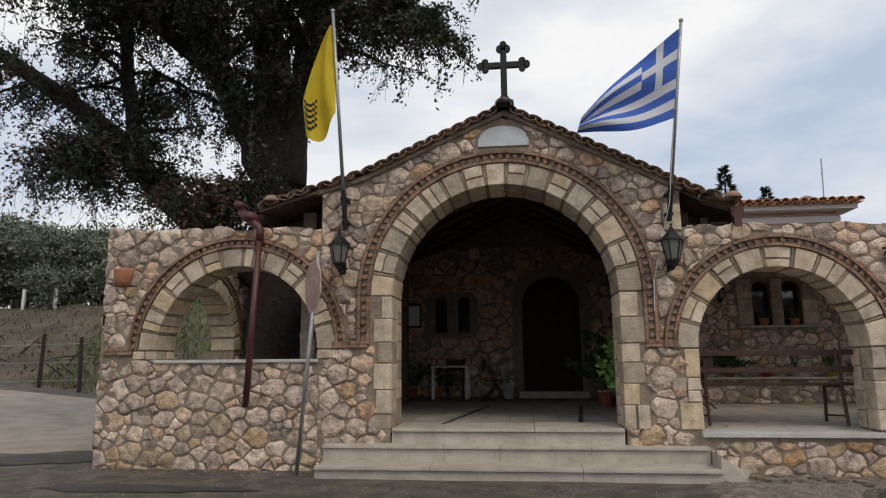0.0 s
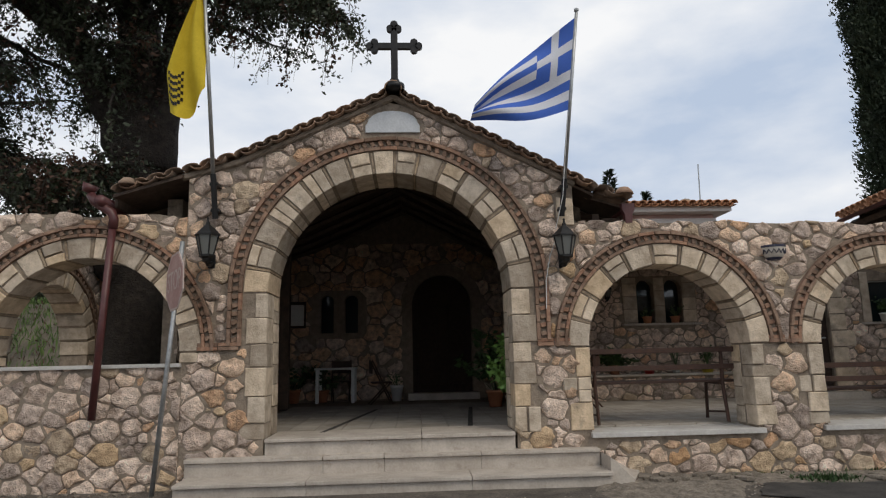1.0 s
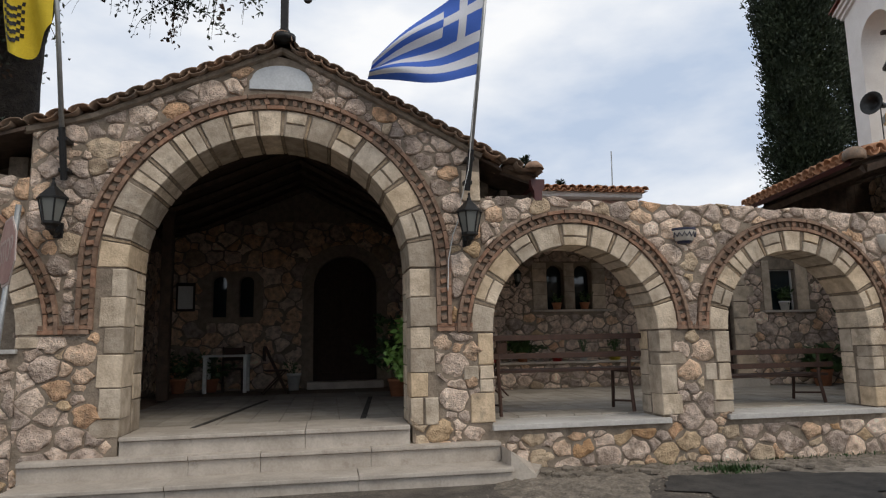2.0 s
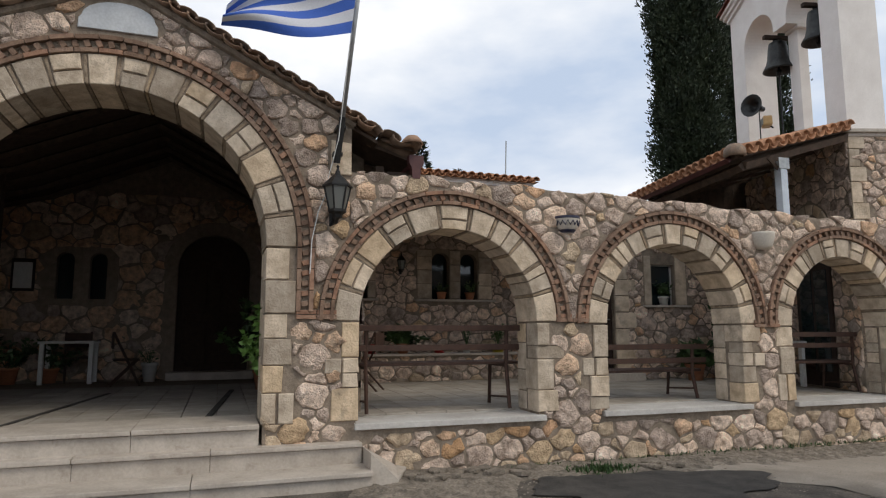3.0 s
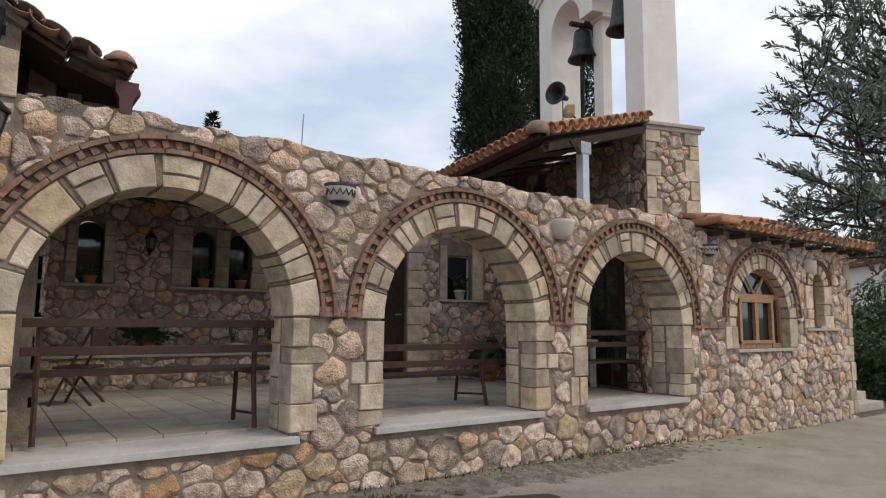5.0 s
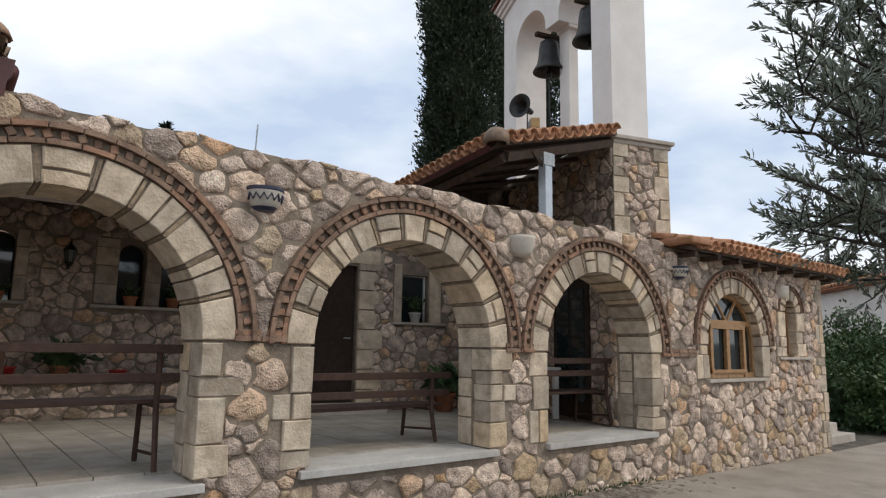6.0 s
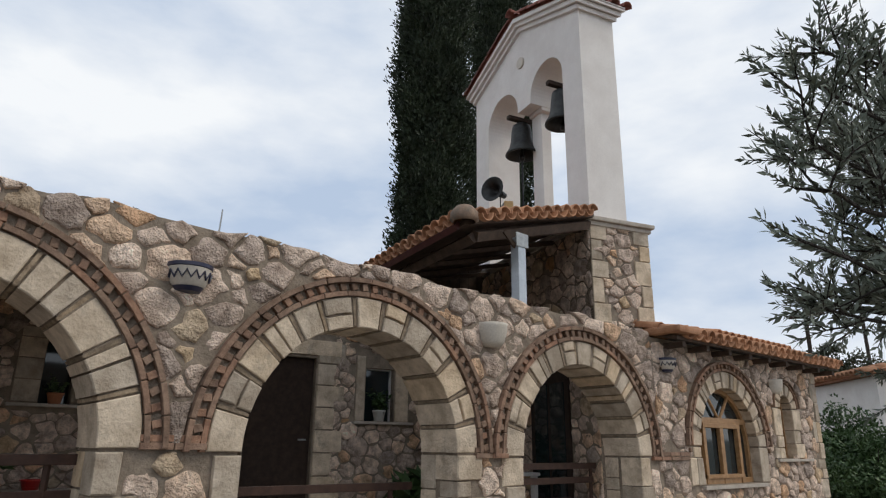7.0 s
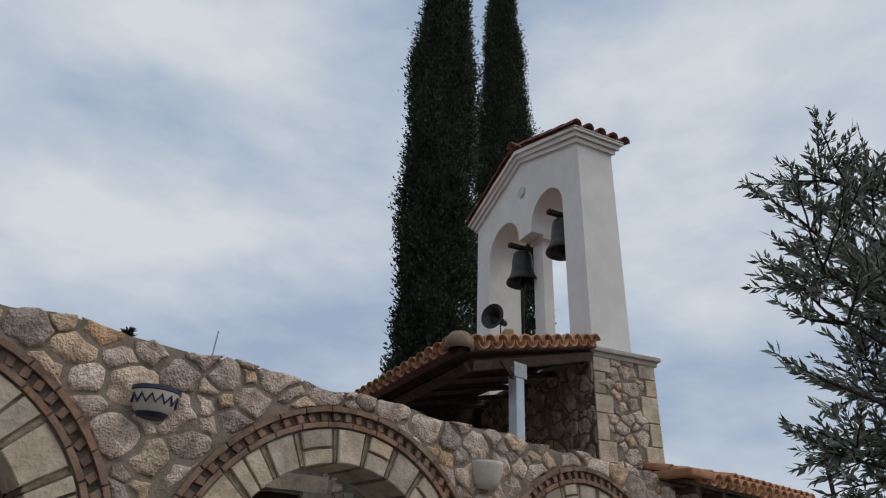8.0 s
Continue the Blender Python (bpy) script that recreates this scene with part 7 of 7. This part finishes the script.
potted(4.55, 13.85, 1.10, 0.11, 0.17, M_RED, "red plastic pot on the marble ledge", False, 1)
potted(5.15, 13.85, 1.10, 0.12, 0.18, M_TERRA, "bushy green plant in a pot on the ledge", True, 2, 0.22, 120, 0.12, 0.25)
potted(5.85, 13.85, 1.10, 0.12, 0.12, M_RED, "red plastic pot on the marble ledge", False, 3)
potted(6.40, 13.85, 1.10, 0.09, 0.14, M_WPLASTIC, "small white pot with a sparse plant on the ledge", True, 4, 0.05, 40, 0.06, 0.35)
potted(7.05, 13.85, 1.10, 0.14, 0.15, M_YELLOWPOT, "yellow pot with a green plant on the ledge", True, 5, 0.08, 90, 0.08, 0.35)
potted(7.75, 13.85, 1.10, 0.12, 0.16, M_RED, "red pot with sparse stems on the ledge", True, 6, 0.06, 50, 0.08, 0.4)
potted(5.98, 14.10, 2.115, 0.10, 0.14, M_TERRA, "terracotta pot with a small plant in the window niche", True, 7, 0.06, 80, 0.07, 0.16)
potted(6.57, 14.10, 2.115, 0.10, 0.14, M_TERRA, "terracotta pot with a small plant in the window niche", True, 8, 0.06, 80, 0.07, 0.18)
potted(4.36, 14.10, 2.10, 0.10, 0.13, M_TERRA, "terracotta pot with a small plant in the window niche", True, 9, 0.06, 80, 0.07, 0.14)
hm = Matrix.Translation((9.98, 12.70, 0)) @ Matrix.Rotation(TA, 4, "Z")
p = hm @ Vector((0.06, -0.0, 2.0))
potted(p.x, p.y, p.z, 0.10, 0.16, M_WPLASTIC, "white pot with a dark plant on the window sill", True, 10, 0.09, 130, 0.09, 0.24)
potted(2.62, 13.0, 0.6, 0.16, 0.30, M_TERRA, "tall bushy green plant in a pot in the porch", True, 11, 0.16, 420, 0.26, 1.0)
potted(2.58, 10.05, 0.6, 0.14, 0.30, M_TERRA, "tall bushy light green plant in a pot by the pier", True, 12, 0.12, 1200, 0.12, 0.9, M_FRESH)
potted(0.75, 15.3, 0.6, 0.14, 0.34, M_WPLASTIC, "white pot on the porch floor", True, 13, 0.06, 60, 0.08, 0.25)
potted(-1.5, 15.4, 0.6, 0.16, 0.28, M_TERRA, "leafy potted plant by the porch wall", True, 14, 0.12, 200, 0.2, 0.5)
potted(-0.9, 15.5, 0.6, 0.16, 0.26, M_TERRA, "leafy potted plant by the porch wall", True, 15, 0.12, 200, 0.2, 0.4)
potted(10.3, 12.2, 0.6, 0.18, 0.3, M_TERRA, "spiky green plant in a terracotta pot by the door", True, 16, 0.3, 90, 0.16, 0.3)
potted(11.0, 12.0, 0.6, 0.18, 0.3, M_TERRA, "leafy plant in a pot under the window", True, 17, 0.14, 320, 0.24, 0.9)

# ---- forecourt details ----
def blot(name, cx, cy, rx, ry, z, material, label, seed, parent=None):
    rnd = random.Random(seed)
    bm = bmesh.new()
    n = 110
    ring = []
    ph = [rnd.uniform(0, 6.28) for _ in range(4)]
    for i in range(n):
        a = math.tau * i / n
        k = 1 + 0.12 * math.sin(3 * a + ph[0]) + 0.08 * math.sin(7 * a + ph[1]) + 0.03 * math.sin(13 * a + ph[2]) + rnd.uniform(-0.018, 0.018)
        x, y = cx + rx * k * math.cos(a), cy + ry * k * math.sin(a)
        ring.append(bm.verts.new((x, y, unevenness(x, y) + z)))
    mid = bm.verts.new((cx, cy, unevenness(cx, cy) + z + 0.004))
    for i in range(n):
        bm.faces.new((ring[i], ring[(i + 1) % n], mid))
    return tagged(part(name, bm, material), label, "patch", kind="structure")


# darker uneven ovals laid just above the ground
blot("dark_patch", 6.0, 7.60, 1.3, 0.68, 0.016, M_DARKGROUND, "dark patch on the forecourt", 1)
blot("dark_patch", -3.4, 7.6, 1.3, 0.22, 0.010, M_DARKGROUND, "dark streak on the forecourt", 3)
blot("dark_patch", -6.2, 9.6, 0.9, 0.5, 0.010, M_DARKGROUND, "dark streak by the wall corner", 4)
rnd = random.Random(66)
bm = bmesh.new()
for i in range(420):
    x = rnd.uniform(3.3, 12) if rnd.random() < 0.75 else rnd.uniform(-5, -1.7)
    y = 8.90 - abs(rnd.gauss(0, 0.22))
    s = rnd.uniform(0.008, 0.035)
    bmesh.ops.create_icosphere(bm, subdivisions=1, radius=s, matrix=Matrix.Translation((x, y, unevenness(x, y) + s * 0.3)) @ Matrix.Rotation(rnd.uniform(0, 3), 4, "Z") @ Matrix.Diagonal((rnd.uniform(0.7, 1.5), 1, 0.6, 1)))
tagged(part("gravel", bm, M_GRAVEL), "loose grey gravel and grit along the wall foot", "gravel", kind="stuff")
for i in range(16):
    x = rnd.uniform(3.75, 7.0)
    y = rnd.uniform(8.3, 8.75)
    me = slab(Plane((0, 0, 0), 0.0), [(rnd.uniform(0.5, 1) * 0.16 * math.cos(a), rnd.uniform(0.5, 1) * 0.1 * math.sin(a)) for a in (0.2, 1.2, 2.1, 3.2, 4.2, 5.3)], 0.0, 0.035, 0.008, 0.004, 0.003)
    o = part_data("rubble_stone", me, M_GRAVEL)
    o.matrix_world = Matrix.Translation((x, y, unevenness(x, y) + 0.025)) @ Matrix.Rotation(rnd.uniform(0, 6), 4, "Z") @ Matrix.Rotation(radians(-90), 4, "X")
    tagged(o, "flat broken stone lying at the wall foot", "stone", "loose stones")
wp = np.stack([rng.normal(5.85, 0.17, 420), rng.normal(8.38, 0.09, 420), np.full(420, 0.03)], axis=1)
tagged(leaf_mesh("weeds", wp, rng.normal(0, 0.5, (420, 3)) + np.array([0, 0, 0.7]), 0.08, 0.02, M_SHRUB, None, 9), "low green weeds in the asphalt edge", "weeds", kind="stuff")
wp = np.stack([rng.uniform(3.8, 11, 500), 8.88 - np.abs(rng.normal(0, 0.04, 500)), np.full(500, 0.02)], axis=1)
tagged(leaf_mesh("weeds", wp, rng.normal(0, 0.5, (500, 3)) + np.array([0, 0, 0.8]), 0.06, 0.015, M_SHRUB, None, 10), "tiny weeds along the wall foot", "weeds", kind="stuff")
for i in range(5):
    p0 = (rnd.uniform(-4, 9), rnd.uniform(5, 8.0))
    line, x, y = [], *p0
    for k in range(14):
        line.append((x, y, unevenness(x, y) + 0.004))
        x += 0.35
        y += rnd.uniform(-0.08, 0.08)
    bm = bmesh.new()
    for (ax, ay, az), (bx, by, bz) in zip(line, line[1:]):
        w = rnd.uniform(0.004, 0.012)
        bm.faces.new([bm.verts.new(q) for q in ((ax, ay - w, az), (bx, by - w, bz), (bx, by + w, bz), (ax, ay + w, az))])
    tagged(part("crack", bm, M_DARKGROUND, road), "thin dark crack in the asphalt")

cable = thing("cable", "thin pale cable hanging on the wall by the lantern", "cable")
part("wire", tube([(2.98, 8.87, 3.05), (2.86, 8.86, 2.75), (2.80, 8.86, 2.45), (2.79, 8.87, 2.1)], 0.006, 5), M_WPLASTIC, cable)
wires = thing("overhead_wire", "thin dark overhead wire beyond the trees", "wire")
part("wire", tube([(-40, 40, 9.0), (-28, 34, 7.6), (-16, 30, 7.9)], 0.02, 4), M_IRON, wires)


# ---- grit and dry leaves along the foot of the wall ----
def litter(name, n, x0, x1, y0, y1, size, material, label, seed, flat):
    rnd = random.Random(seed)
    bm = bmesh.new()
    for i in range(n):
        x, y = rnd.uniform(x0, x1), y1 - (y1 - y0) * rnd.random() ** 1.8
        z = unevenness(x, y) + 0.006
        r = size * rnd.uniform(0.4, 1.3)
        a = rnd.uniform(0, 6.28)
        ring = [bm.verts.new((x + r * rnd.uniform(0.7, 1.2) * math.cos(a + k * 1.2566), y + r * rnd.uniform(0.5, 1.0) * math.sin(a + k * 1.2566), z + rnd.uniform(0, 0.3) * r * flat)) for k in range(5)]
        tip = bm.verts.new((x, y, z + r * flat))
        for k in range(5):
            bm.faces.new((ring[k], ring[(k + 1) % 5], tip))
    tagged(part(name, bm, material), label, "litter", kind="stuff")


litter("grit", 2600, 3.2, 17.0, 6.6, 8.86, 0.012, M_CONC, "small pale grit washed along the foot of the wall", 301, 0.7)
litter("dry_leaves", 420, 3.2, 17.0, 6.4, 8.84, 0.022, M_DEAD, "scattered dry brown leaves along the foot of the wall", 302, 0.35)
litter("grit", 900, -8.0, 3.0, 5.2, 7.9, 0.011, M_CONC, "small pale grit on the forecourt before the steps", 303, 0.7)
